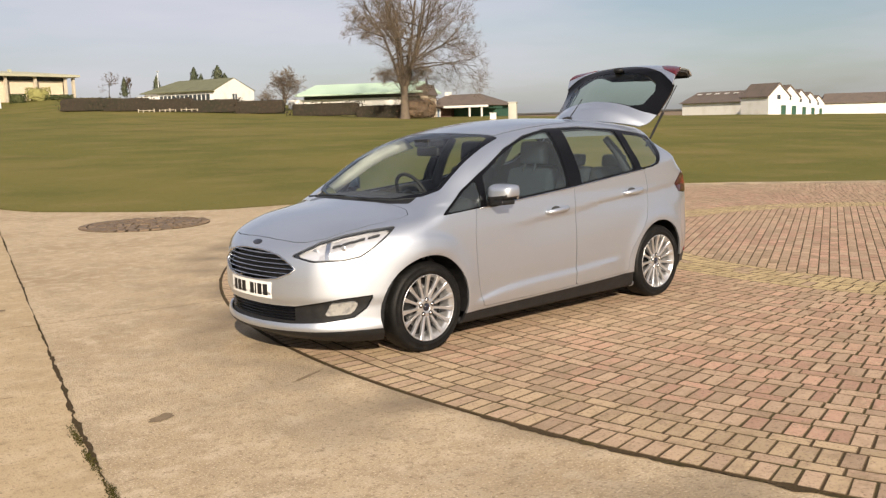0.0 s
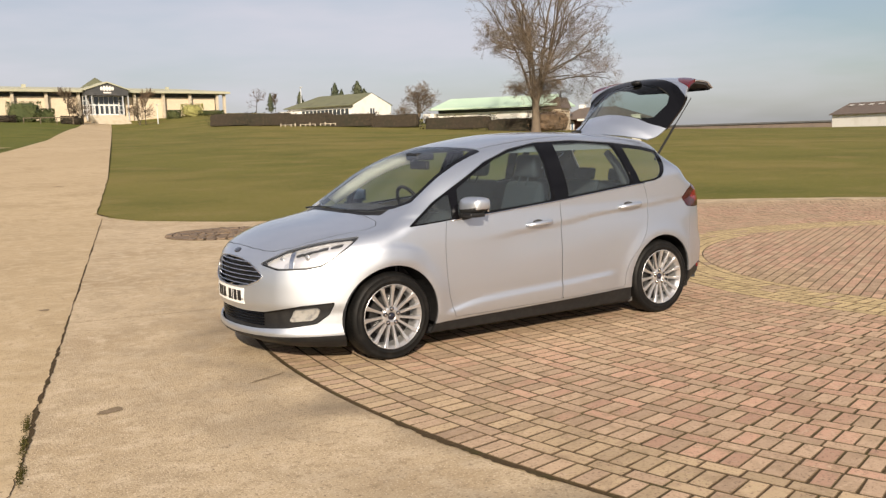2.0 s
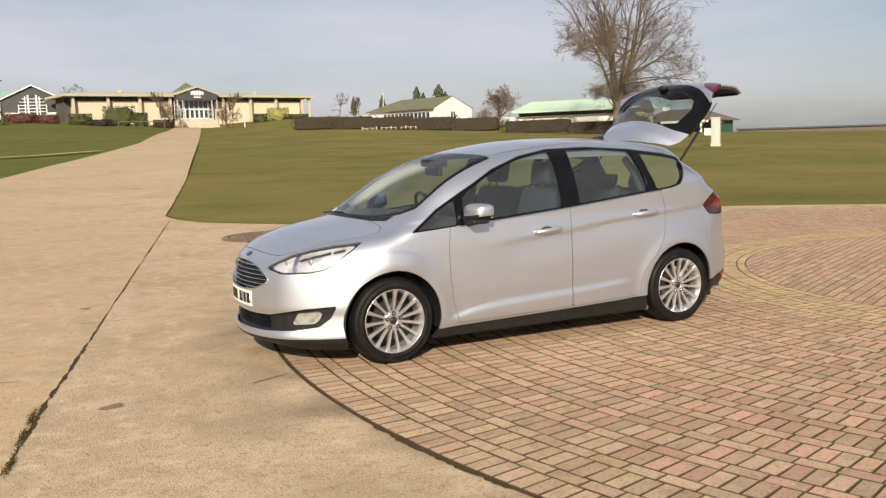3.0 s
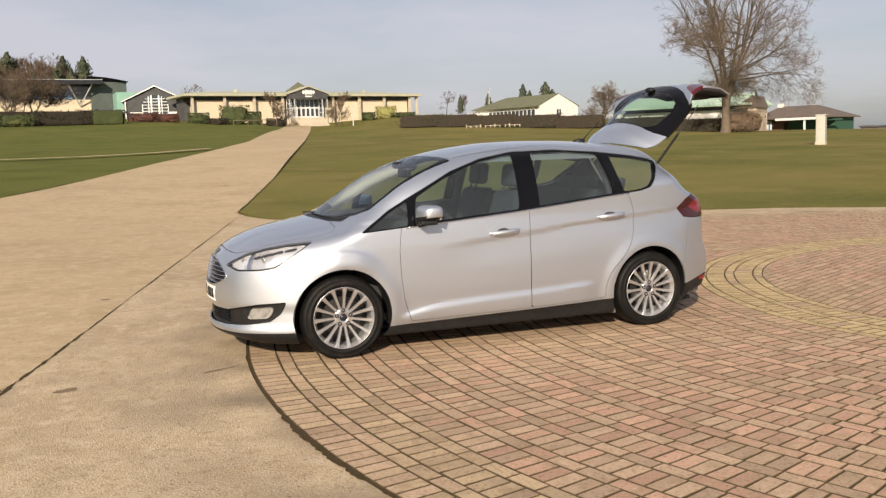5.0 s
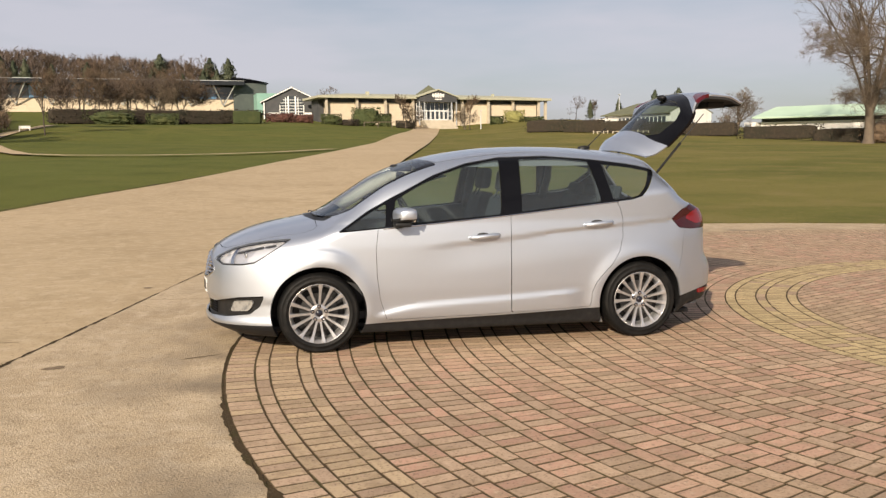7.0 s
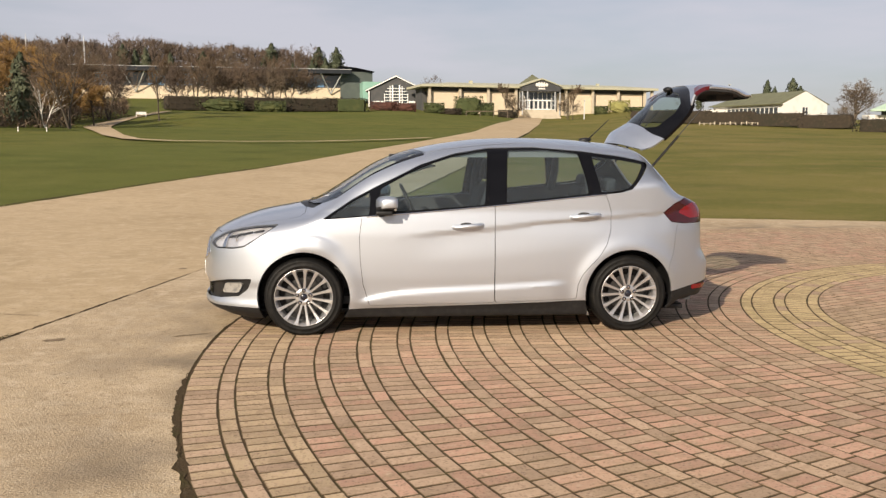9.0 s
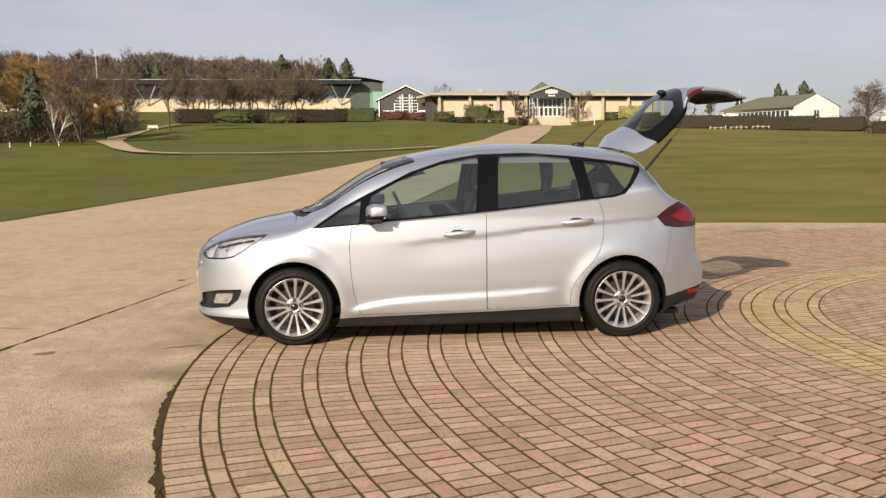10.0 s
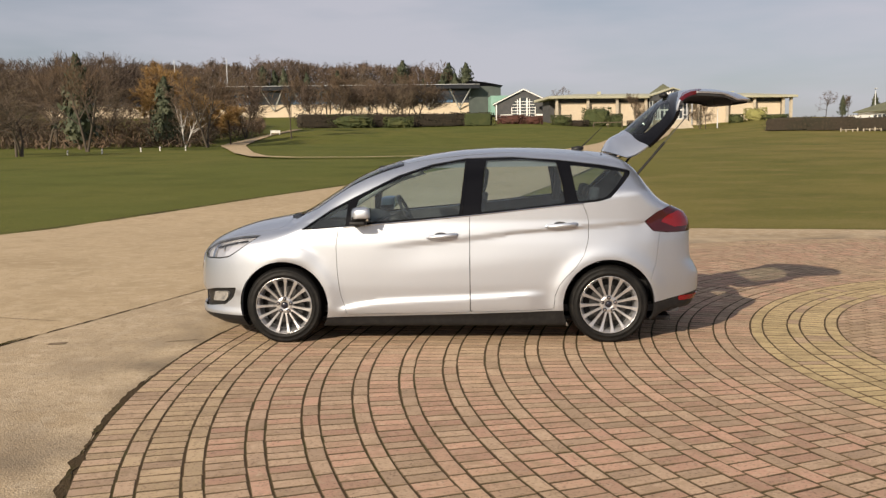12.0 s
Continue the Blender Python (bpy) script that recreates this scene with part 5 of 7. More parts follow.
for s in (-1, 1):
    # the trim stands off the pillar's inner edge, its broad face turned to the cabin
    bm = bmesh.new()
    edge = [(-1.07, 0.665), (-0.92, 0.645), (-0.77, 0.615), (-0.62, 0.590), (-0.47, 0.560), (-0.36, 0.540)]
    rows = []
    for x, y in edge:
        z = float(curve(np.array([x]), ROOF)[0]) - 0.125 * y * y - 0.05 * y ** 4 - 0.022
        y = abs(y)
        while float(shell(np.array([x]), np.array([y]), np.array([z]))[0]) > -0.020:
            y, z = y - 0.002, z - 0.004
        k = 0.75 + 0.25 * (x + 1.07) / 0.71
        rows.append([bm.verts.new(c) for c in ((x, s * y, z), (x + 0.045 * k, s * (y - 0.016), z - 0.035 * k), (x + 0.10 * k, s * (y - 0.010), z - 0.080 * k), (x + 0.12 * k, s * (y + 0.03), z - 0.085 * k))])
    for p, q in zip(rows, rows[1:]):
        for j in range(3):
            bm.faces.new((p[j], p[j + 1], q[j + 1], q[j]))
    bmesh.ops.solidify(bm, geom=bm.faces[:], thickness=0.004)
    part("pillar_trim", bm, M_PILLAR, car, "pale windscreen pillar trim", smooth=True)
    # inner pillars and rear-pillar trim seen through the glass
    bm = bmesh.new()
    tube(bm, [(0.235, s * 0.83, 1.02), (0.25, s * 0.715, 1.27), (0.262, s * 0.60, 1.42)], [0.045, 0.042, 0.034], 8)
    part("pillar_trim", bm, M_CABIN, car, smooth=True)
    bm = bmesh.new()
    tube(bm, [(1.01, s * 0.80, 1.10), (1.02, s * 0.67, 1.28), (1.0, s * 0.56, 1.40)], [0.04, 0.036, 0.030], 8)
    part("pillar_trim", bm, M_CABIN, car, smooth=True)
part("boot_floor", boxed(1.15, -0.58, 0.60, 1.95, 0.58, 0.64, 0.01), M_CABIN, car)
part("parcel_shelf", boxed(1.28, -0.56, 1.02, 1.62, 0.56, 1.045, 0.008), M_CABIN, car)


# ---- buildings ----
def front(p, q, z):
    """The pose of a facade that runs from p (its left end) to q: origin at its middle, x along it, y to its back."""
    mid = (Vector((*p[:2], 0)) + Vector((*q[:2], 0))) / 2
    ang = math.degrees(math.atan2(q[1] - p[1], q[0] - p[0]))
    return pose(mid.x, mid.y, z, 0, 0, ang), (Vector(q[:2]) - Vector(p[:2])).length


def polar(az, d, eye=EYE0):
    return (eye[0] + d * math.sin(radians(az)), eye[1] + d * math.cos(radians(az)))


def hip_roof(bm, x0, x1, y0, y1, z, rise, hip_l=0.0, hip_r=0.0, thick=0.25):
    """A roof over a rectangle; hip_l and hip_r: how far its ends lean in."""
    ym = (y0 + y1) / 2
    lo = [bm.verts.new(c) for c in ((x0, y0, z), (x1, y0, z), (x1, y1, z), (x0, y1, z))]
    up = [bm.verts.new((v.co.x, v.co.y, z + thick)) for v in lo]
    r0, r1 = bm.verts.new((x0 + hip_l, ym, z + thick + rise)), bm.verts.new((x1 - hip_r, ym, z + thick + rise))
    bm.faces.new(lo[::-1])
    for i in range(4):
        bm.faces.new((lo[i], lo[(i + 1) % 4], up[(i + 1) % 4], up[i]))
    bm.faces.new((up[0], up[1], r1, r0))
    bm.faces.new((up[1], up[2], r1))
    bm.faces.new((up[2], up[3], r0, r1))
    bm.faces.new((up[3], up[0], r0))
    return bm


def glazing(parent, x0, x1, y, z0, z1, cols, rows, glass, bar=0.07):
    """A framed window: one pane a cell, with bars between."""
    w = part("window", boxed(x0, y, z0, x1, y + 0.06, z1), glass, parent)
    for k in range(cols + 1):
        x = x0 + (x1 - x0) * k / cols
        part("frame_bar", boxed(x - bar / 2, y - 0.05, z0, x + bar / 2, y + 0.01, z1), M_FRAME, w)
    for k in range(rows + 1):
        z = z0 + (z1 - z0) * k / rows
        part("frame_bar", boxed(x0, y - 0.045, z - bar / 2, x1, y + 0.012, z + bar / 2), M_FRAME, w)
    return w


# entrance building at the head of the drive
m, L = front(polar(3.9, 215), polar(18.6, 238), 9.0)
hall = thing("entrance_building", m, "long low cream pavilion with overhanging pale roof and glazed entrance", "building")
H = L / 2
for x0, x1 in ((-H + 3.0, -5.2), (4.2, H - 3.5)):
    part("wall", boxed(x0, 1.6, -1.5, x1, 14, 4.3), M_CREAM, hall)
# dark block that paints in the shadow under the eaves
part("clerestory", boxed(-H + 2.4, 1.9, 4.3, H - 3.4, 13.8, 5.3), M_SLATE, hall, "dark band painted as the shade below the eaves")
part("roof", hip_roof(bmesh.new(), -H, H, -0.4, 16, 5.25, 1.0, 9, 9, 0.55), M_ROOF_STONE, hall, "pale low-pitched roof")
for x in (-H + 2.2, -H + 9.8, -H + 17.0, -7.0, 6.2, 13.5, 20.5, H - 3.2, H - 1.2):
    part("pier", boxed(x - 0.28, 0.5, -1.5, x + 0.28, 1.2, 5.3), M_STONE, hall)
# dark blocks stand in for the shade inside the open end porches
part("porch_wall", boxed(H - 2.9, 3.0, -1.0, H - 1.6, 13, 5.2), M_SLATE, hall)
part("porch_wall", boxed(-H + 1.6, 6.0, -1.0, -H + 2.9, 13, 5.2), M_SLATE, hall)
cx = -1.2
bm = poly_prism(bmesh.new(), [(cx - 5.0, 4.5), (cx + 5.0, 4.5), (cx + 5.0, 5.6), (cx, 7.2), (cx - 5.0, 5.6)], "y", -1.6, 3.0)
part("entrance_gable", bm, M_SLATE, hall, "dark entrance gable with a pale oval sign")
bm = poly_prism(bmesh.new(), [(cx - 5.5, 5.55), (cx, 7.35), (cx + 5.5, 5.55), (cx + 5.5, 5.8), (cx, 7.65), (cx - 5.5, 5.8)], "y", -1.9, 3.4)
part("gable_verge", bm, M_ROOF_STONE, hall)
bm = bmesh.new()
vb = [bm.verts.new((cx + sx * 2.8, 5.0 + sy * 2.8, 6.6)) for sx, sy in ((-1, -1), (1, -1), (1, 1), (-1, 1))]
ap = bm.verts.new((cx, 5.0, 9.0))
for i in range(4):
    bm.faces.new((vb[i], vb[(i + 1) % 4], ap))
bm.faces.new(vb[::-1])
part("lantern_roof", bm, M_ROOF_OLIVE, hall, "small pyramid roof over the entrance")
for k in range(5):
    bm = bmesh.new()
    bmesh.ops.create_uvsphere(bm, u_segments=14, v_segments=8, radius=1.0)
    for v in bm.verts:
        v.co = Vector((cx - 1.3 + 0.65 * k + v.co.x * 0.34, -1.66 + v.co.y * 0.05, 6.05 + v.co.z * (0.62 if k in (1, 2, 3) else 0.45)))
    part("sign_shape", bm, M_WHITE, hall, "pale rounded sign shape", smooth=True)
part("sign_bar", boxed(cx - 0.9, -1.70, 4.95, cx + 0.9, -1.62, 5.25), M_WHITE, hall)
dz = 0.0
part("entrance_recess", boxed(cx - 4.9, 1.2, dz, cx + 4.9, 1.5, 4.5), M_SLATE, hall)
glazing(hall, cx - 3.5, cx + 3.5, 0.9, 2.5, 4.45, 6, 1, M_WINDOW, 0.11)
glazing(hall, cx - 4.8, cx - 3.7, 0.9, 0.2, 4.45, 1, 4, M_WINDOW, 0.10)
glazing(hall, cx + 3.7, cx + 4.8, 0.9, 0.2, 4.45, 1, 4, M_WINDOW, 0.10)
for k in range(6):
    x = cx - 3.5 + 7.0 * k / 6
    d = part("door", boxed(x + 0.05, 0.7, dz, x + 1.11, 0.85, 2.45), M_FRAME, hall, "white glazed door leaf")
    part("pane", boxed(x + 0.22, 0.66, 0.35, x + 0.94, 0.72, 2.25), M_WINDOW, d)
for x in (cx - 4.9, cx - 3.6, cx + 3.6, cx + 4.9):
    part("post", boxed(x - 0.11, -1.5, -1.2, x + 0.11, -1.28, 4.5), M_STEEL, hall)
for k in range(9):
    part("step", boxed(cx - 4.2, -2.6 - 0.45 * k, -0.24 * (k + 1) - 0.3, cx + 3.4, 0.7, -0.24 * k - 0.02), M_STONE, hall)
part("gutter_vent", boxed(-18, 4, 6.3, -17.2, 4.6, 7.1), M_ROOF_STONE, hall)
part("gutter_vent", boxed(16, 4, 6.3, 16.7, 4.6, 7.0), M_ROOF_STONE, hall)

# gabled block with an arched window
m, L = front(polar(-0.05, 234.5, LATE), polar(3.5, 234, LATE), 10.2)
lodge = thing("gabled_pavilion", m, "dark gabled pavilion with a big white-barred arched window", "building")
H = L / 2
bm = poly_prism(bmesh.new(), [(-H, -1.5), (H, -1.5), (H, 4.0), (0, 7.4), (-H, 4.0)], "y", 0, 14)
part("wall", bm, M_SLATE, lodge)
bm = poly_prism(bmesh.new(), [(-H - 0.6, 3.75), (0, 7.5), (H + 0.6, 3.75), (H + 0.6, 4.05), (0, 7.85), (-H - 0.6, 4.05)], "y", -0.5, 14.5)
part("roof", bm, M_ROOF_BROWN, lodge)
bm = poly_prism(bmesh.new(), [(-H - 0.62, 3.70), (0, 7.48), (H + 0.62, 3.70), (H + 0.62, 3.95), (0, 7.80), (-H - 0.62, 3.95)], "y", -0.56, -0.50)
part("barge_board", bm, M_FRAME, lodge, "pale barge board")
arch = [(3.1 * math.cos(radians(a)), 2.4 + 3.1 * math.sin(radians(a))) for a in range(0, 181, 12)] + [(-3.1, -0.4), (3.1, -0.4)]
win = part("arched_window", poly_prism(bmesh.new(), arch, "y", -0.06, 0.1), M_WINDOW, lodge)
for x in (-3.0, -1.55, -0.9, 0.9, 1.55, 3.0):
    top = 2.4 + math.sqrt(max(0, 9.6 - x * x))
    part("frame_bar", boxed(x - (0.18 if abs(x) < 1 else 0.1), -0.18, -0.4, x + (0.18 if abs(x) < 1 else 0.1), -0.05, top), M_FRAME, win)
for k in range(7):
    z = 0.0 + 0.75 * k
    w = 3.1 if z < 2.4 else math.sqrt(max(0.1, 9.6 - (z - 2.4) ** 2))
    part("frame_bar", boxed(-w, -0.15, z - 0.07, w, -0.04, z + 0.07), M_FRAME, win)
for s in (-1, 1):
    part("side_bar", boxed(s * 4.6 - 1.4, -0.12, 0.8, s * 4.6 + 1.4, 0.02, 1.3), M_FRAME, lodge)
    part("post", boxed(s * (H - 0.3) - 0.15, -0.5, -1.2, s * (H - 0.3) + 0.15, -0.2, 3.8), M_FRAME, lodge)
part("link_wall", boxed(H, 5, -1.5, H + 4, 10, 1.9), M_SLATE, lodge)
part("link_window", boxed(H + 2.2, 4.9, 0.2, H + 3.2, 5.0, 1.3), M_FRAME, lodge)

# sports hall behind the trees
m, L = front(polar(-27.5, 305, LATE), polar(0.1, 285, LATE), 14.2)
sport = thing("sports_hall", m, "long hall with flat dark roof, steel struts, glass band", "building")
H = L / 2
part("wall", boxed(-H + 1, 2.0, -3, H - 9, 30, 3.4), M_CREAM, sport)
part("glass_band", boxed(-H + 1, 2.2, 3.4, H - 9, 29.8, 7.4), M_WINDOW, sport, "dark glass band under the roof")
for k in range(17):
    x = -H + 4 + k * (2 * H - 15) / 16
    part("window", boxed(x, 2.05, 3.6, x + 4.9, 2.2, 7.2), M_WINDOW_SKY if k % 4 else M_WINDOW, sport)
bm = boxed(-H - 1, -3.5, 7.5, H - 6, 32, 8.75)
part("roof", bm, M_ROOF_DARK, sport, "flat dark roof")
part("roof_edge", boxed(-H - 1.05, -3.6, 8.70, H - 5.9, -3.45, 8.84), M_STEEL, sport)
for k in range(14):
    x = -H + 4 + k * (2 * H - 16) / 13
    for s in (-1, 1):
        bm = bmesh.new()
        tube(bm, [(x, 1.6, 1.5), (x + s * 3.2, -2.6, 7.5)], 0.20, 6)
        part("strut", bm, M_STEEL, sport, "white steel strut")
for x in (-H * 0.43, -H * 0.20):
    bm = bmesh.new()
    tube(bm, [(x, 6, 8), (x, 6, 18)], [0.20, 0.12], 6)
    part("mast", bm, M_STEEL, sport)
part("end_block", boxed(H - 9, 0.5, -3, H + 1, 26, 8.4), M_TEAL, sport, "grey-green clad end block")
bm = bmesh.new()
rows = [[bm.verts.new((H - 9.6 + 11.2 * k / 8, y, 8.4 + 1.5 * math.sin(math.pi * (0.5 + 0.5 * k / 8)))) for y in (-1.2, 27)] for k in range(9)]
for a, b in zip(rows, rows[1:]):
    bm.faces.new((a[0], b[0], b[1], a[1]))
bmesh.ops.solidify(bm, geom=bm.faces[:], thickness=0.5)
part("end_roof", bm, M_SLATE, sport)
part("canopy", boxed(H - 3, -9, -1, H + 12, 1, 4.8), M_MINT, sport, "green-roofed link")

# white house with a row of windows
K, A, B = polar(27.0, 183, EARLY), polar(22.95, 198, EARLY), polar(28.9, 190, EARLY)
m, L = front(A, K, 5.6)
house = thing("white_house", m, "white single-storey house with an olive roof and window row", "house")
H = L / 2
depth = math.hypot(B[0] - K[0], B[1] - K[1]) + 1.5
part("wall", boxed(-H, 0.3, -1, H, depth, 3.0), M_WHITE, house)
bm = poly_prism(bmesh.new(), [(0.1, -1), (depth + 0.1, -1), (depth + 0.1, 3.05), (depth / 2 + 0.05, 5.45), (0.1, 3.05)], "x", H + 0.30, H + 0.42)
part("gable_wall", bm, M_WHITE, house, "white gable end")
part("roof", hip_roof(bmesh.new(), -H - 0.5, H + 0.35, -0.6, depth + 0.7, 2.95, 2.5, 5.0, 0.0, 0.15), M_ROOF_OLIVE, house, "olive hipped roof")
glazing(house, -H * 0.55, H * 0.9, 0.2, 0.9, 2.5, 12, 1, M_WINDOW, 0.16)
w = part("gable_window", boxed(H + 0.40, depth / 2 - 0.6, 1.0, H + 0.46, depth / 2 + 0.6, 2.4), M_WINDOW, house)
part("frame_bar", boxed(H + 0.45, depth / 2 - 0.06, 1.0, H + 0.50, depth / 2 + 0.06, 2.4), M_FRAME, w)
part("porch_block", boxed(-H, -2.2, -1, -H * 0.6, 0.3, 2.4), M_WHITE, house)

# green-roofed hall beside the big tree
m, L = front(polar(32.0, 168, EARLY), polar(40.0, 160, EARLY), 3.2)
green = thing("green_roofed_hall", m, "low white hall with a pale copper-green roof", "building")
H = L / 2
part("wall", boxed(-H + 0.8, 1.6, -1.5, H - 0.8, 12, 2.8), M_WHITE, green)
# plain dark block, its colour giving the shade below the roof
part("dark_band", boxed(-H + 0.8, 1.9, 2.8, H - 0.8, 11.8, 3.5), M_SLATE, green, "dark band coloured as shaded windows")
part("roof", hip_roof(bmesh.new(), -H, H, -0.4, 13, 3.4, 2.0, 1.5, 1.5, 0.25), M_ROOF_GREEN, green, "pale green sheet roof")
part("porch_wall", boxed(-H - 1.6, 0.2, -1.5, -H + 0.6, 3.0, 2.8), M_WHITE, green)
bm = poly_prism(bmesh.new(), [(H - 3.0, 2.9), (H + 0.9, 2.9), (H + 0.1, 4.9), (H - 1.6, 4.0)], "y", 0.2, 6.8)
part("gable_end", bm, M_ROOF_BROWN, green, "brown hipped end roof")
bm = bmesh.new()
tube(bm, [(H + 0.1, 2.0, 4.7), (H + 0.1, 2.0, 6.0)], [0.34, 0.03], 6)
part("finial", bm, M_SLATE, green)
part("end_wall", boxed(H - 0.8, 0.5, -1.5, H + 0.6, 6.5, 2.9), M_CREAM, green)

# brown-roofed cricket pavilion
m, L = front(polar(40.0, 175, EARLY), polar(44.45, 168, EARLY), 2.2)
pav = thing("brown_roofed_pavilion", m, "small pavilion with a brown hipped roof and green boarding", "building")
H = L / 2
part("boarding", boxed(-H * 0.30, 2.5, -0.8, H - 0.8, 9, 2.0), M_GREENBOARD, pav, "dark green boarding")
part("brick_wall", boxed(-H + 0.5, 1.2, -0.8, -H * 0.30, 9, 2.0), M_BRICKWALL, pav, "dark red-brown brick wall")
glazing(pav, -H + 1.0, -H + 2.9, 1.12, -0.1, 1.6, 3, 1, M_WINDOW_SKY, 0.22)
part("fascia", boxed(-H * 0.34, -1.18, 1.72, H * 0.9, -1.02, 2.12), M_WHITE, pav)
part("fascia", boxed(H - 1.2, 0.3, 1.5, H + 1.4, 0.6, 1.75), M_GREENBOARD, pav, "green edge board")
part("roof", hip_roof(bmesh.new(), -H, H, -0.3, 10, 2.0, 2.2, 2.5, 5.2, 0.15), M_ROOF_BROWN, pav, "brown tiled hipped roof")
part("porch_roof", hip_roof(bmesh.new(), -H * 0.34, H * 0.9, -1.0, 5.0, 2.02, 1.1, 2.0, 3.5, 0.12), M_ROOF_BROWN, pav, "brown tiled porch roof")
for k in (2, 3):
    x = -H * 0.30 + k * (1.3 * H - 1.2) / 3.4
    part("post", boxed(x - 0.14, -0.95, -0.8, x + 0.14, -0.70, 2.0), M_WHITE, pav)
part("chimney", boxed(-H + 2.2, 4.5, 3.0, -H + 3.2, 5.5, 4.9), M_WHITE, pav)

# sheds: a long one, then a row of gables
m, L = front(polar(56.0, 205, EARLY), polar(61.0, 190, EARLY), 1.0)
shed = thing("long_white_shed", m, "long white shed with a brown roof and small rooflights", "shed")
H = L / 2
part("wall", boxed(-H, 0, -0.8, H, 9, 2.9), M_WHITE, shed)
part("plinth", boxed(-H - 0.03, -0.05, -0.8, H, 0.0, 0.0), M_STONE, shed)
part("roof", hip_roof(bmesh.new(), -H - 0.4, H + 0.3, -0.5, 9.5, 2.8, 2.3, 0.8, 0.0, 0.15), M_ROOF_BROWN, shed, "brown pitched roof")
for k in range(8):
    x = -H + 1.5 + k * (2 * H - 3) / 8
    bm = bmesh.new()
    vs4 = [bm.verts.new(c) for c in ((x, 2.7, 4.62), (x + 1.3, 2.7, 4.62), (x + 1.3, 3.3, 4.90), (x, 3.3, 4.90))]
    bm.faces.new(vs4)
    bmesh.ops.solidify(bm, geom=bm.faces[:], thickness=0.1)
    part("rooflight", bm, M_WHITE, shed)
part("door", boxed(H * 0.5, -0.06, -0.3, H * 0.5 + 1.4, 0.02, 2.0), M_GREENBOARD, shed)
part("door", boxed(H * 0.8, -0.06, -0.3, H * 0.8 + 1.0, 0.02, 1.9), M_GREENBOARD, shed)
gable = None
for az, d, size in ((61.55, 178, 1.0), (62.15, 186, 0.97), (62.75, 205, 0.90), (63.25, 222, 0.86), (63.70, 244, 0.80), (64.10, 266, 0.77), (64.45, 290, 0.73)):
    x, y = polar(az, d, EARLY)
    m = pose(x, y, land(x, y) - 0.2, 0, 0, -16) @ Matrix.Scale(size, 4)
    if gable is None:
        gable = thing("gabled_shed", m, "white gabled shed with a brown roof in a row", "shed", "row of gabled sheds")
        part("wall", poly_prism(bmesh.new(), [(-2.6, -0.6), (2.6, -0.6), (2.6, 3.5), (0, 5.7), (-2.6, 3.5)], "y", 0, 7), M_WHITE, gable)
        part("roof", poly_prism(bmesh.new(), [(-2.9, 3.35), (0, 5.75), (2.9, 3.35), (2.9, 3.6), (0, 6.05), (-2.9, 3.6)], "y", -0.15, 7.2), M_ROOF_BROWN, gable)
        part("door", boxed(0.5, -0.06, -0.4, 1.7, 0.03, 1.9), M_GREENBOARD, gable)
        part("window", boxed(-0.5, -0.05, 3.0, 0.3, 0.03, 3.8), M_WINDOW, gable)
    else:
        copy_thing(gable, m)
x, y = polar(67.5, 260, EARLY)
far_shed = thing("low_barn", pose(x, y, 0.4, 0, 0, -60), "low brown barn beyond the lawn", "barn")
part("wall", boxed(-16, 0, -0.5, 16, 10, 3.0), M_WHITE, far_shed)
part("roof", hip_roof(bmesh.new(), -16.5, 16.5, -0.5, 10.5, 3.0, 2.5, 1, 1, 0.2), M_ROOF_BROWN, far_shed)
x, y = polar(50.6, 235, (-4.1, -6.5))
far_house = thing("low_barn", pose(x, y, 1.2, 0, 0, -50), "long low barn with a flat roof beyond the lawn", "barn")
part("wall", boxed(-22, 0, -0.5, 22, 6, 1.4), M_ROOF_BROWN, far_house)
part("roof", boxed(-22.4, -0.4, 1.4, 22.4, 6.4, 1.8, 0.05), M_SLATE, far_house)

# service cabinets on the lawn
x, y = polar(45.62, 60, EARLY)
cab = thing("service_cabinet", pose(x, y, land(x, y) - 0.02, 0, 0, -52), "tall pale steel service cabinet on the lawn", "cabinet")
part("body", boxed(-0.27, -0.30, 0.08, 0.27, 0.30, 1.72, 0.03), M_CAB, cab)
part("plinth", boxed(-0.30, -0.33, -0.1, 0.30, 0.33, 0.10), M_STONE, cab)
part("door", boxed(-0.23, -0.325, 0.16, 0.23, -0.302, 1.64, 0.008), M_CAB, cab)
part("lid", boxed(-0.31, -0.34, 1.72, 0.31, 0.34, 1.78, 0.015), M_CAB, cab)
x, y = polar(44.36, 110, EARLY)
block = thing("stone_post", pose(x, y, land(x, y) - 0.02, 0, 0, -44), "low white painted post beyond the lawn", "post")
part("shaft", boxed(-0.38, -0.38, -0.1, 0.38, 0.38, 0.72, 0.03), M_WHITE, block)
part("cap", boxed(-0.44, -0.44, 0.72, 0.44, 0.44, 0.80, 0.03), M_WHITE, block)


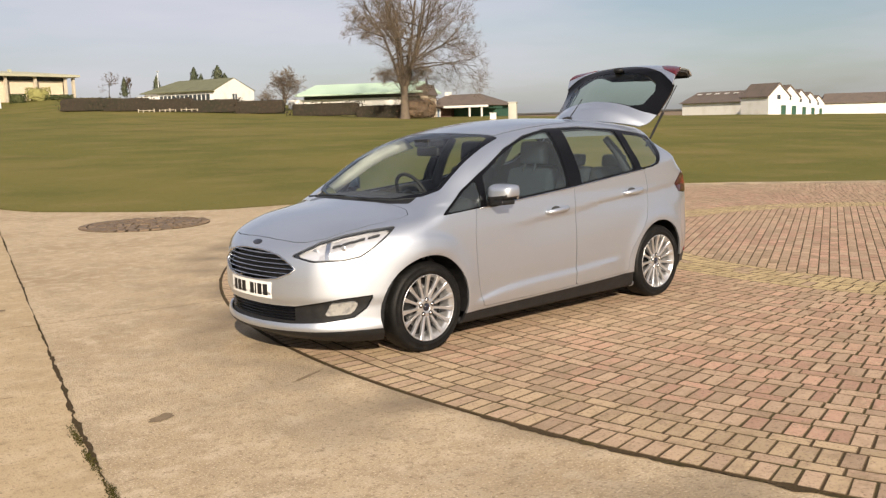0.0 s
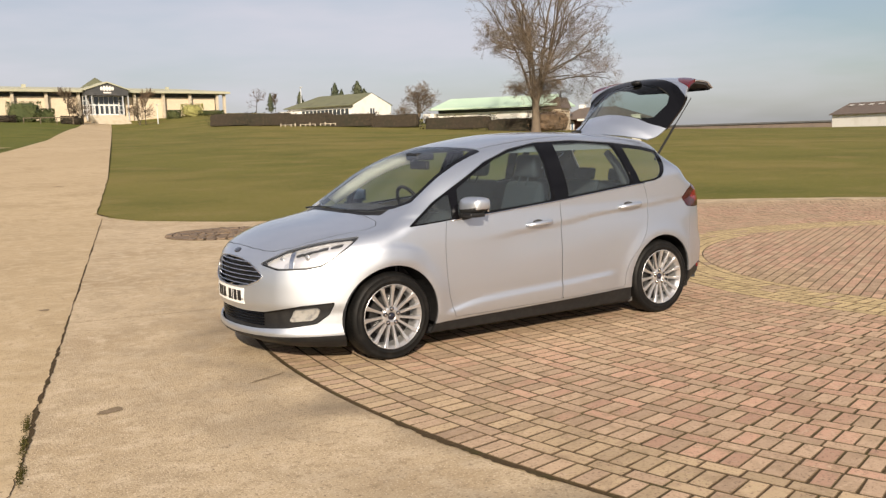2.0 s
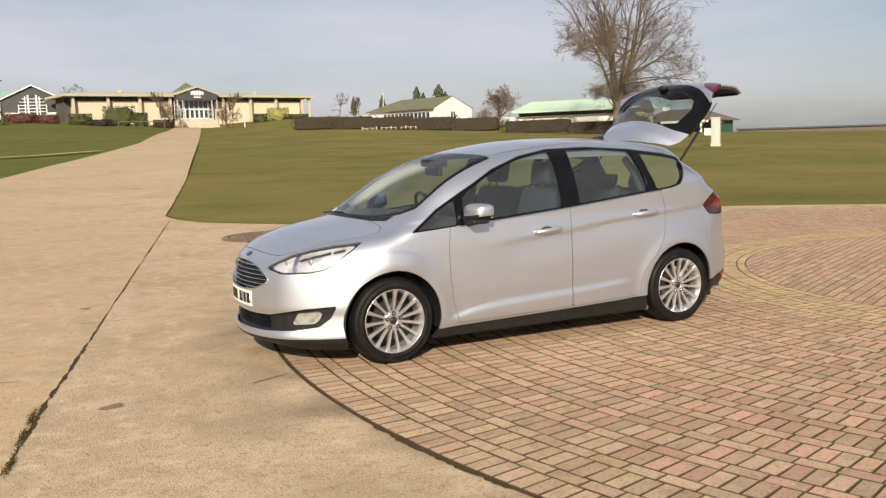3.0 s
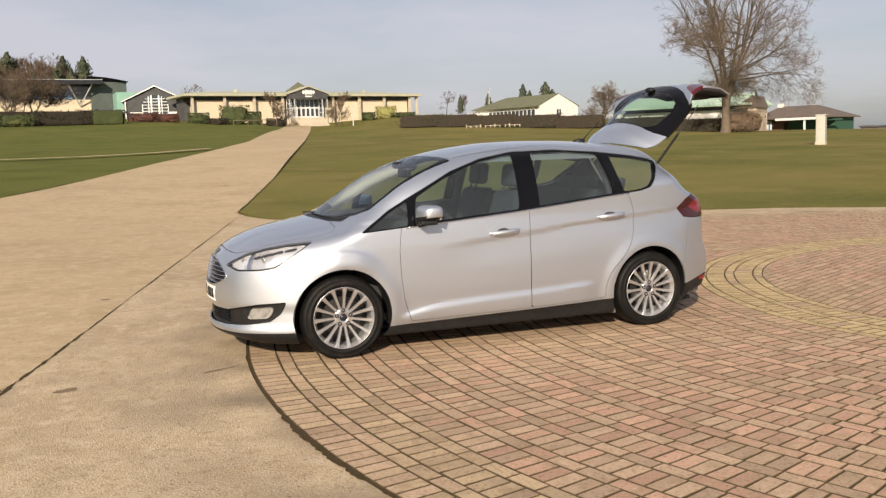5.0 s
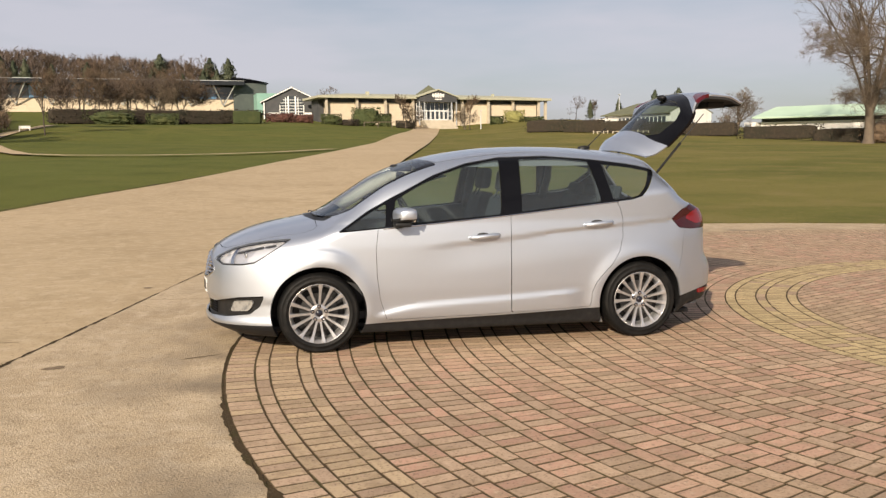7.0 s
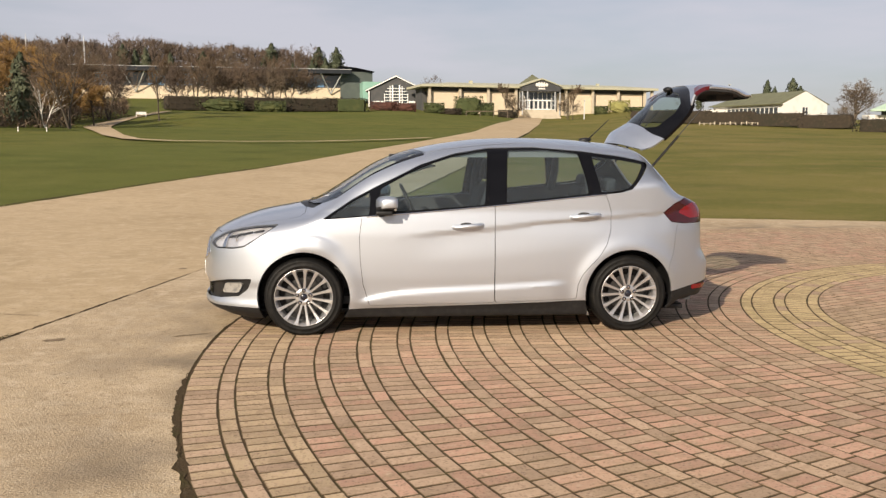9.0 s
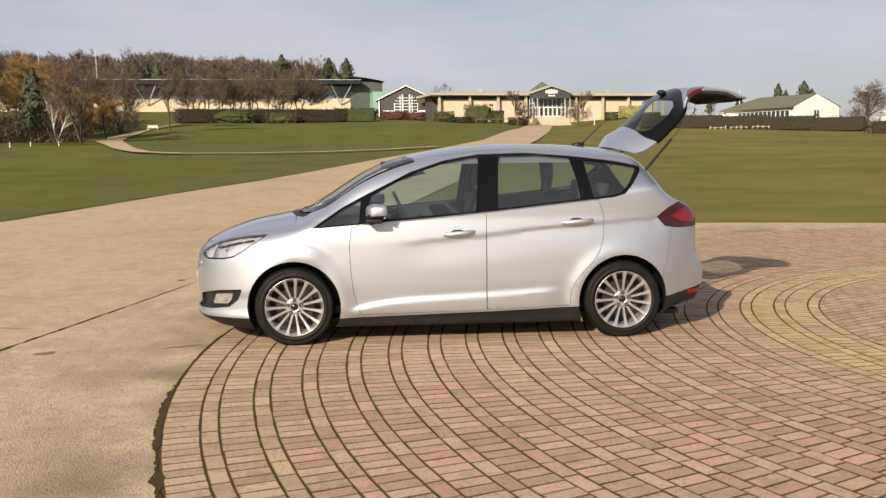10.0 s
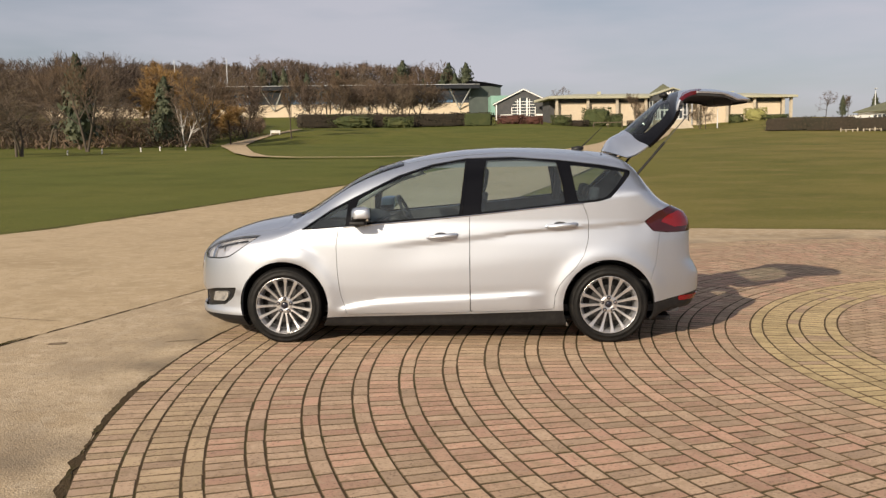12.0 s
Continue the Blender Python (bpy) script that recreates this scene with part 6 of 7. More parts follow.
# ---- trees and hedges ----
def grow(rnd, h, spread, levels, kids, up=0.25, trunk=0.30, stems=1):
    """Branches as lists of points and radii: (level, points, radii)."""
    out = []

    def limb(p, d, length, r, level):
        pts, rad = [p], [r]
        k = 4 if level < 2 else 3
        for i in range(k):
            d = (d + Vector((rnd.gauss(0, 0.13), rnd.gauss(0, 0.13), rnd.gauss(0, 0.08) + (up * 0.18 if level else 0.05)))).normalized()
            p = p + d * length / k
            pts.append(p)
            rad.append(r * (1 - 0.72 * (i + 1) / k))
        out.append((level, pts, rad))
        if level < levels:
            n = kids[level]
            for j in range(n):
                f = (0.30 if level else 0.32) + (0.68 if level else 0.64) * (j + rnd.random()) / n
                i = min(int(f * k), k - 1)
                q = pts[i].lerp(pts[i + 1], f * k - i)
                dd = (pts[i + 1] - pts[i]).normalized()
                side = Vector((rnd.gauss(0, 1), rnd.gauss(0, 1), rnd.gauss(0, 0.5)))
                side = (side - dd * side.dot(dd)).normalized()
                a = radians(rnd.uniform(26, 62)) * spread
                nd = (dd * math.cos(a) + side * math.sin(a)).normalized()
                limb(q, nd, length * rnd.uniform(0.42, 0.68) * (1.1 - 0.45 * f), rad[i] * rnd.uniform(0.42, 0.62), level + 1)

    for s in range(stems):
        lean = Vector((rnd.gauss(0, 0.22), rnd.gauss(0, 0.22), 1)) if stems > 1 else Vector((rnd.gauss(0, 0.04), rnd.gauss(0, 0.04), 1))
        limb(Vector((rnd.gauss(0, 0.15) * (stems > 1), rnd.gauss(0, 0.15) * (stems > 1), 0)), lean.normalized(), h * rnd.uniform(0.85, 1.0), trunk, 0)
    return out


def twig_cards(bm, p, q, r, rnd, n, size):
    """Fine twigs as slim triangles round a branch."""
    for _ in range(n):
        a = p.lerp(q, rnd.random())
        d = ((q - p).normalized() + Vector((rnd.gauss(0, 0.7), rnd.gauss(0, 0.7), rnd.gauss(0.15, 0.5)))).normalized()
        s = d.cross(Vector((rnd.gauss(0, 1), rnd.gauss(0, 1), rnd.gauss(0, 1)))).normalized() * r
        e = a + d * size * rnd.uniform(0.5, 1.2)
        bm.faces.new([bm.verts.new(c) for c in (a - s, a + s, e)])


def bare_tree(seed, h, spread=1.0, levels=3, kids=(9, 6, 5), trunk=0.3, twig=M_TWIG, bark=M_BARK, stems=1, cards=3, card=0.6, thin=0.012, label="leafless tree with fine brown twigs", up=0.25):
    rnd = random.Random(seed)
    t = thing("tree", pose(0, 0, 0), label, "tree")
    wood, fine = bmesh.new(), bmesh.new()
    for level, pts, rad in grow(rnd, h, spread, levels, kids, up, trunk, stems):
        if level <= 1:
            tube(wood, pts, rad, 8 if level == 0 else 5, False)
        else:
            tube(fine, pts, [max(r, thin) for r in rad], 3, False)
            if level >= 2:
                twig_cards(fine, pts[1], pts[-1], thin, rnd, cards, card)
    part("trunk", wood, bark, t, smooth=True)
    part("crown", fine, twig, t)
    return t


def conifer(seed, h, w, label="tall dark green conifer tree"):
    rnd = random.Random(seed)
    t = thing("tree", pose(0, 0, 0), label, "tree")
    bm = bmesh.new()
    tube(bm, [(0, 0, 0), (0, 0, h * 0.5), (0, 0, h)], [0.25, 0.15, 0.02], 6, False)
    part("trunk", bm, M_BARK, t)
    bm = bmesh.new()
    tiers = [(rnd.uniform(0, 6.3), rnd.uniform(0.6, 1.15)) for _ in range(13)]
    for k in range(1900):
        f = rnd.random() ** 0.85
        z = h * (0.14 + 0.86 * f)
        turn, wide = tiers[min(int(f * 13), 12)]
        a = rnd.uniform(0, 2 * math.pi)
        r = w * (1 - f) ** 0.62 * math.sqrt(rnd.uniform(0.08, 1.0)) * wide * (1 + 0.28 * math.cos(3 * (a - turn))) + 0.12
        c = Vector((r * math.cos(a), r * math.sin(a), z - 0.18 * r + rnd.gauss(0, 0.25)))
        d = Vector((0.45 * math.cos(a), 0.45 * math.sin(a), rnd.choice((-1, 1)) * rnd.uniform(0.5, 1.0)))
        s = Vector((-math.sin(a), math.cos(a), rnd.uniform(-0.5, 0.5))) * rnd.uniform(0.15, 0.38)
        bm.faces.new([bm.verts.new(q) for q in (c - d * 0.4 - s * 0.6, c - d * 0.1 + s, c + d * 0.5, c - s)])
    part("crown", bm, M_NEEDLE, t)
    return t


def leafy(name, seed, sx, sy, sz, mat, n, leaf, label, category, lumps=0.25, power=5):
    """A shrub or a length of hedge: a crowd of small leaves through a rounded block."""
    rnd = random.Random(seed)
    t = thing(name, pose(0, 0, 0), label, category)
    core = bmesh.new()
    bmesh.ops.create_cube(core, size=2.0)
    bmesh.ops.subdivide_edges(core, edges=core.edges[:], cuts=6, use_grid_fill=True)
    for v in core.verts:
        c = v.co.copy()
        q = (abs(c.x) ** power + abs(c.y) ** power + abs(c.z) ** power) ** (1 / power)
        c = c / q * (0.86 + lumps * 0.4 * noise.noise(Vector((c.x * 1.9 * max(1, sx / 4) + seed, c.y * 2.0, c.z * 2.0))))
        v.co = Vector((c.x * sx, c.y * sy, (c.z + 1) * sz * 0.5))
    part("core", core, mat, t)
    bm = bmesh.new()
    for _ in range(n):
        d = [rnd.uniform(-1, 1) for _ in range(3)]
        k = rnd.randrange(3)
        d[k] = rnd.choice((-1, 1)) * rnd.uniform(0.78, 1.04)
        if d[2] < -0.9:
            d[2] = rnd.uniform(-0.9, 1)
        c = Vector((d[0] * sx, d[1] * sy, (d[2] + 1) * sz * 0.5))
        u = Vector((rnd.gauss(0, 1), rnd.gauss(0, 1), rnd.gauss(0, 1))).normalized() * leaf
        w = u.cross(Vector((rnd.gauss(0, 1), rnd.gauss(0, 1), rnd.gauss(0, 1)))).normalized() * leaf * 0.6
        bm.faces.new([bm.verts.new(q) for q in (c - u, c + w, c + u, c - w)])
    part("foliage", bm, mat, t)
    return t


def place(t, az, d, turn=0.0, scale=1.0, sink=0.1, eye=EYE0):
    p = at(az, d, eye)
    t.matrix_basis = pose(p.x, p.y, p.z - sink, 0, 0, turn) @ Matrix.Scale(scale, 4)
    return t


def copy_at(t, az, d, turn, scale, eye=EYE0):
    p = at(az, d, eye)
    return copy_thing(t, pose(p.x, p.y, p.z - 0.15, 0, 0, turn) @ Matrix.Scale(scale / t.scale.x, 4))


# the big bare tree on the lawn's edge: a short bole that parts into upright limbs
big = thing("tree", pose(74.4, 93.6, land(74.4, 93.6) - 0.05, 0, 0, 0), "large leafless tree with upright leaders and spreading side limbs", "tree")
rnd = random.Random(19)
wood, fine = bmesh.new(), bmesh.new()
tube(wood, [(0, 0, -0.3), (0.05, 0, 0.6), (0.1, 0.05, 2.2), (0.1, 0.1, 4.6)], [0.86, 0.62, 0.52, 0.46], 12, False)


def limb_with_twigs(base, d, length, radius, kids, up, spread=0.9):
    turned = Vector((0, 0, 1)).rotation_difference(d).to_matrix()
    lead = None
    for level, pts, rad in grow(rnd, length, spread, 3, kids, up, radius, 1):
        pts = [base + turned @ q for q in pts]
        lead = lead or (pts, rad)
        if level <= 1:
            tube(wood, pts, rad, 7 if level == 0 else 4, False)
        else:
            tube(fine, pts, [max(r, 0.011) for r in rad], 3, False)
            twig_cards(fine, pts[1], pts[-1], 0.009, rnd, 4, 0.9)
    return lead


leaders = []
for k in range(7):
    turn, lean = 2.4 * k + 0.4, radians((3, 9, 12, 17, 7, 14, 19)[k])
    d = Vector((math.cos(turn) * math.sin(lean), math.sin(turn) * math.sin(lean), math.cos(lean)))
    leaders.append(limb_with_twigs(Vector((0.1 + 0.25 * math.cos(turn), 0.1 + 0.25 * math.sin(turn), 3.2 + 0.45 * (k % 4))), d, 19.0 - 1.1 * (k % 4), 0.29 - 0.016 * k, (8, 6, 4), 0.2, 0.75))
for k in range(22):  # side limbs that leave the leaders low and reach out, further on the open side
    pts, rad = leaders[k % 7]
    f = 0.05 + 0.62 * ((k * 0.618) % 1)
    i = min(int(f * (len(pts) - 1)), len(pts) - 2)
    p = pts[i].lerp(pts[i + 1], f * (len(pts) - 1) - i)
    turn, lean = 2.4 * k + 1.1, radians(rnd.uniform(60, 88))
    d = Vector((math.cos(turn) * math.sin(lean), math.sin(turn) * math.sin(lean), math.cos(lean)))
    limb_with_twigs(p, d, rnd.uniform(6.8, 9.8) * (1.08 - 0.35 * f) * (1 + 0.30 * (0.78 * d.x - 0.63 * d.y)), 0.12, (9, 6, 4), 0.10, 1.0)
for k in range(11):  # tangle of shoots on the bole
    turn, lean = 2.4 * k, radians(rnd.uniform(35, 85))
    d = Vector((math.cos(turn) * math.sin(lean), math.sin(turn) * math.sin(lean), math.cos(lean)))
    limb_with_twigs(Vector((0.1, 0.1, rnd.uniform(3.0, 6.5))), d, rnd.uniform(2.8, 4.6), 0.07, (7, 5, 3), 0.0, 1.1)
part("trunk", wood, M_BARK, big, smooth=True)
part("crown", fine, M_TWIG, big)
rnd = random.Random(4)
# thicket of lower shoots round its stem
thicket = leafy("shrub", 31, 3.2, 2.2, 3.0, M_TWIG_RED, 2600, 0.07, "brown leafless shrub at the foot of a tree", "shrub")
thicket.matrix_basis = pose(79.4, 96.6, land(79.4, 96.6) - 0.1, 0, 0, 20)

small = bare_tree(21, 6.4, 1.15, 3, (12, 6, 5), 0.16, M_TWIG, M_BARK, 3, 4, 0.5, 0.014, "small rounded leafless tree", 0.2)
place(small, 31.15, 158, eye=EARLY)
w1 = bare_tree(22, 10, 1.0, 3, (12, 6, 4), 0.20, M_TWIG_RED, M_BARK_DARK, 1, 8, 0.6, 0.016, "bare brown woodland tree")
w2 = bare_tree(23, 11, 0.8, 3, (12, 6, 4), 0.20, M_TWIG_RED, M_BARK_DARK, 2, 8, 0.6, 0.016, "leafless brown woodland tree with twin stems")
w3 = bare_tree(24, 9, 1.1, 3, (12, 6, 4), 0.18, M_TWIG, M_BARK_DARK, 3, 8, 0.6, 0.016, "wide spreading leafless tree")
w4 = bare_tree(25, 9.5, 0.55, 3, (14, 6, 4), 0.16, M_TWIG_RED, M_BARK_DARK, 1, 12, 0.6, 0.018, "narrow upright leafless tree", 0.6)
gold = bare_tree(26, 10, 1.0, 3, (13, 7, 5), 0.22, M_TWIG_GOLD, M_BARK, 2, 16, 1.0, 0.030, "golden-orange leafless willow tree")
birch = bare_tree(27, 8, 0.75, 3, (12, 6, 4), 0.13, M_TWIG, M_WHITE, 2, 3, 0.6, 0.02, "white-stemmed leafless birch tree", 0.4)
c1 = conifer(41, 15, 5.0)
c2 = conifer(42, 12, 3.2, "slim dark green conifer tree")
place(w3, -28.6, 88, 20, 0.72, eye=LATE)
place(w2, -24.9, 104, 0, 0.78, eye=LATE)
place(gold, -20.2, 146, 0, 1.05, eye=LATE)
place(birch, -19.3, 126, 0, 0.72, eye=LATE)
place(w4, -16.6, 134, 0, 0.74, eye=LATE)
place(w1, -27.0, 120, 0, 0.80, eye=LATE)
place(c1, -20.4, 128, 0, 0.62, eye=LATE)
place(c2, -11.9, 345, 0, 1.1, eye=LATE)
copy_at(w4, -12.9, 140, 90, 0.74, eye=LATE)
copy_at(w3, -30.8, 95, 140, 0.6, eye=LATE)
copy_at(gold, -18.1, 134, 70, 0.70, eye=LATE)
copy_at(c2, -25.3, 118, 40, 0.92, eye=LATE)
rnd = random.Random(77)
kinds = [w1, w2, w3, w4, w1, w2]
for k in range(44):
    az = -47 + 32 * (k + rnd.random()) / 44
    copy_at(kinds[k % 6], az, rnd.uniform(118, 190) if az < -16 else rnd.uniform(150, 200), rnd.uniform(0, 360), rnd.uniform(0.70, 0.92))
for k in range(15):  # before the hall
    az = -11.4 + 7.2 * (k + rnd.random()) / 15
    copy_at(kinds[(k * 5 + 1) % 6], az, rnd.uniform(205, 250), rnd.uniform(0, 360), rnd.uniform(0.72, 0.95))
for k in range(64):  # wood on the rise behind
    az = -48 + 47.5 * (k + rnd.random()) / 64
    copy_at(kinds[(k * 7 + 2) % 6], az, rnd.uniform(345, 395), rnd.uniform(0, 360), rnd.uniform(1.2, 1.55) * (1.0 if az < -3 else 0.75))
for az, d, s in ((-14.6, 350, 1.05), (-13.9, 352, 1.15), (-13.3, 350, 1.2), (-10.0, 355, 0.95), (-6.4, 350, 1.1), (-5.9, 352, 1.25), (-4.6, 350, 1.0), (-3.4, 350, 1.15), (-3.0, 356, 1.25), (-2.6, 348, 1.2), (-2.2, 354, 1.1), (-1.9, 352, 1.25), (-1.5, 350, 1.0)):
    copy_at(c1 if int(s * 100) % 2 else c2, az, d, rnd.uniform(0, 360), s * 1.02, LATE)
for az, d, s in ((25.95, 214, 0.66), (26.35, 217, 0.56), (27.35, 216, 0.60), (27.75, 219, 0.50), (23.75, 216, 0.46), (21.9, 240, 0.42)):
    copy_at(c1 if az > 27 else c2, az, d, rnd.uniform(0, 360), s, EARLY)
for az, d, s in ((21.0, 240, 0.55), (3.6, 262, 0.85), (11.2, 330, 0.5), (30.3, 225, 0.45)):
    copy_at(w3 if int(d) % 2 else w1, az, d, rnd.uniform(0, 360), s, EARLY if az > 15 else LATE)
copy_at(w4, 22.2, 240, 0, 0.42, EARLY)
for az in (9.3, 13.5):  # young trees beside the entrance steps
    copy_at(w4, az, 207, rnd.uniform(0, 360), 0.62)
copy_at(w3, 9.9, 210, 30, 0.55)
copy_at(w3, 13.2, 209, 70, 0.5)

class Cloud:
    """A crowd of loose small faces."""

    def __init__(self):
        self.v, self.f = [], []

    def add(self, pts):
        k = len(self.v)
        self.v += [tuple(p) for p in pts]
        self.f.append(tuple(range(k, k + len(pts))))

    def mesh(self, name, mat):
        me = bpy.data.meshes.new(name)
        me.from_pydata(self.v, [], self.f)
        me.materials.append(mat)
        return me


# undergrowth of the wood: one brown mass
cloud = Cloud()
rnd = random.Random(5)
for k in range(26000):
    az = rnd.uniform(-48, -14.0)
    d = rnd.uniform(120, 205) if az < -17 else rnd.uniform(150, 205)
    p = at(az, d)
    h = rnd.uniform(0.2, 2.6) * (1.0 if d > 130 else 0.5)
    u = Vector((rnd.gauss(0, 1), rnd.gauss(0, 1), rnd.gauss(0.6, 0.8))).normalized() * rnd.uniform(0.5, 1.3)
    w = Vector((rnd.gauss(0, 1), rnd.gauss(0, 1), rnd.gauss(0, 0.4))).normalized() * rnd.uniform(0.03, 0.13)
    c = p + Vector((0, 0, h))
    cloud.add((c - u * 0.5 - w, c - u * 0.5 + w, c + u + w * 0.3, c + u - w * 0.3))
under = new("undergrowth", cloud.mesh("undergrowth", M_TWIG_RED))
tagged(under, "brown winter undergrowth below the woodland trees", "undergrowth", kind="stuff")

cloud = Cloud()
for k in range(40000):
    az = rnd.uniform(-50, 0.2)
    d = rnd.uniform(352, 400)
    p = at(az, d)
    top = 17.0 + 3.0 * noise.noise(Vector((az * 0.35, 0, 2))) + 2.0 * noise.noise(Vector((az * 1.3, 0, 7)))
    if az < -20:
        top *= 1 - 0.022 * min(10, -20 - az)
    if az > -4:
        top *= 1 - 0.12 * (az + 4)
    h = top * math.sqrt(rnd.random())
    u = Vector((rnd.gauss(0, 0.5), rnd.gauss(0, 0.5), rnd.gauss(1.0, 0.5))).normalized() * rnd.uniform(0.8, 2.2)
    w = Vector((rnd.gauss(0, 1), rnd.gauss(0, 1), rnd.gauss(0, 0.3))).normalized() * rnd.uniform(0.06, 0.35)
    c = p + Vector((0, 0, h))
    cloud.add((c - u * 0.6 - w, c - u * 0.6 + w, c + u))
CLUMPS = [(az, d, rx, h) for az, d, rx, h in ((-46, 150, 11, 10), (-42, 140, 10, 10), (-38, 150, 11, 11), (-34.5, 140, 9, 10), (-31.5, 150, 10, 11), (-28.5, 150, 9, 12), (-26, 140, 7, 12.5), (-23.6, 160, 9, 13.5), (-21.6, 170, 9, 12.5), (-19.8, 190, 8, 11), (-17.8, 200, 6, 9), (-15.2, 150, 2.5, 8.5), (-11.9, 152, 2.6, 8.0), (-9.3, 215, 6, 8.5), (-7.2, 220, 8, 10.0), (-5.4, 222, 7, 9.5), (-3.9, 224, 5, 8.5))]
for az, d, rx, h in CLUMPS:
    c0 = at(az, d, LATE)
    for k in range(int(rx * h * 62)):
        v = Vector((rnd.gauss(0, 0.45), rnd.gauss(0, 0.45), rnd.uniform(-1, 1)))
        wide = math.sqrt(max(0.05, 1 - (0.25 * v.z + 0.75 * v.z ** 3) ** 2))
        c = c0 + Vector((v.x * rx * wide, v.y * rx * wide, h * (0.70 + 0.32 * v.z * rnd.random() ** 0.3 + 0.07 * noise.noise(Vector((v.x * 3, v.y * 3, az))))))
        out = (c - c0 - Vector((0, 0, h * 0.45))).normalized()
        u = (out + Vector((rnd.gauss(0, 0.45), rnd.gauss(0, 0.45), rnd.gauss(0.2, 0.3)))).normalized() * rnd.uniform(0.3, 0.9)
        w = u.cross(Vector((rnd.gauss(0, 1), rnd.gauss(0, 1), rnd.gauss(0, 1)))).normalized() * rnd.uniform(0.02, 0.06)
        cloud.add((c - u * 0.6 - w, c - u * 0.6 + w, c + u))
far_wood = new("far_wood", cloud.mesh("far_wood", M_TWIG_FAR))
tagged(far_wood, "brown mass of fine leafless twigs round the hall", "wood", kind="stuff")


# hedges
def hedge_run(a, b, h, w, mat, seed, label, density=26, leaf=0.16, eye=EARLY):
    (az0, d0), (az1, d1) = a, b
    p, q = Vector((*polar(az0, d0, eye), 0)), Vector((*polar(az1, d1, eye), 0))
    n = max(1, round((q - p).length / 9.0))
    for k in range(n):
        s, e = p.lerp(q, k / n), p.lerp(q, (k + 1) / n)
        c = (s + e) / 2
        L = (e - s).length
        t = leafy("hedge", seed + k, L / 2 + 0.9, w / 2, h, mat, int(density * L), leaf, label, "hedge", 0.12, 14)
        t.matrix_basis = pose(c.x, c.y, land(c.x, c.y) - 0.15, 0, 0, math.degrees(math.atan2(e.y - s.y, e.x - s.x)))
        tagged(t, group="hedge lengths")


hedge_run((18.45, 172), (31.2, 152), 2.5, 1.6, M_HEDGE, 100, "clipped russet-brown hedge on the lawn")
hedge_run((31.85, 142), (40.1, 132), 2.2, 1.6, M_HEDGE, 130, "clipped russet-brown hedge on the lawn")
hedge_run((-12.4, 178), (-0.4, 193.5), 3.0, 3.0, M_HEDGE, 160, "dark brown hedge along the mound's crest", 30, 0.22, LATE)
hedge_run((-1.9, 190), (-0.5, 191), 3.0, 2.0, M_SHRUB, 190, "green hedge beside the gabled pavilion", 40, 0.2, LATE)
for az, d, sx, sz, mt, lab in ((0.9, 205, 3.0, 2.2, M_SHRUB_RED, "low red-brown shrub bed"), (2.2, 205, 2.6, 2.0, M_SHRUB_RED, "low red-brown shrub bed"), (4.1, 208, 2.3, 2.6, M_SHRUB, "rounded dark green shrub"), (6.9, 212, 3.4, 4.6, M_SHRUB, "large green shrub by the wall"), (8.1, 212, 1.5, 3.2, M_SHRUB, "upright dark green shrub"), (9.4, 208, 2.2, 2.0, M_HEDGE, "low brown shrub bed"), (15.2, 226, 1.6, 2.2, M_SHRUB, "rounded dark green shrub"), (16.3, 228, 2.6, 3.2, M_SHRUB_GOLD, "golden yellow evergreen shrub"), (5.6, 208, 3.0, 1.6, M_HEDGE, "low brown shrub bed"), (17.4, 228, 3.0, 1.3, M_SHRUB, "row of low green shrubs"), (-9.2, 180, 4.5, 2.8, M_SHRUB, "broad dark green shrub"), (-6.2, 182, 3.0, 2.4, M_SHRUB, "broad dark green shrub")):
    s = leafy("shrub", int(az * 10 + 500), sx, sx * 0.6, sz, mt, 900, 0.16, lab, "shrub", 0.55, 2.6)
    place(s, az, d, -az, 1.0, 0.3, LATE if az < 5 else EYE0)

# white marker posts on the grass and a pale seat
post = None
for az, d in ((-24.1, 96), (-21.9, 100), (-20.8, 104), (-19.3, 104), (-26.0, 92)):
    p = at(az, d, LATE)
    if post is None:
        post = thing("marker_post", pose(p.x, p.y, p.z - 0.05), "short white marker post in the grass", "post", "marker posts")
        bm = bmesh.new()
        tube(bm, [(0, 0, 0), (0, 0, 0.45), (0, 0, 0.48)], [0.07, 0.07, 0.04], 8)
        part("shaft", bm, M_WHITE, post)
        bm = bmesh.new()
        tube(bm, [(0, 0, 0.22), (0, 0, 0.28)], 0.073, 8)
        part("band", bm, M_SLATE, post)
    else:
        copy_thing(post, pose(p.x, p.y, p.z - 0.05))
p = at(-13.9, 152, LATE)
seat = thing("bench", pose(p.x, p.y, p.z, 0, 0, 10) @ Matrix.Scale(0.8, 4), "pale wooden bench beside the path", "bench")
part("seat", boxed(-1.0, -0.25, 0.42, 1.0, 0.25, 0.50, 0.01), M_WHITE, seat)
part("backrest", boxed(-1.0, 0.22, 0.5, 1.0, 0.30, 0.95, 0.01), M_WHITE, seat)
for x in (-0.9, 0.9):
    part("leg", boxed(x - 0.06, -0.22, -0.1, x + 0.06, 0.28, 0.42), M_WHITE, seat)
p = at(8.1, 196)
rail = thing("rail_frame", pose(p.x, p.y, p.z, 0, 0, -8), "low pale metal frame on the grass", "railing")
for x in (-4.5, -1.5, 1.5, 4.5):
    part("post", boxed(x - 0.08, -0.08, -0.1, x + 0.08, 0.08, 1.2), M_BARK, rail)
part("top_rail", boxed(-4.6, -0.07, 1.2, 4.6, 0.07, 1.35), M_BARK, rail)
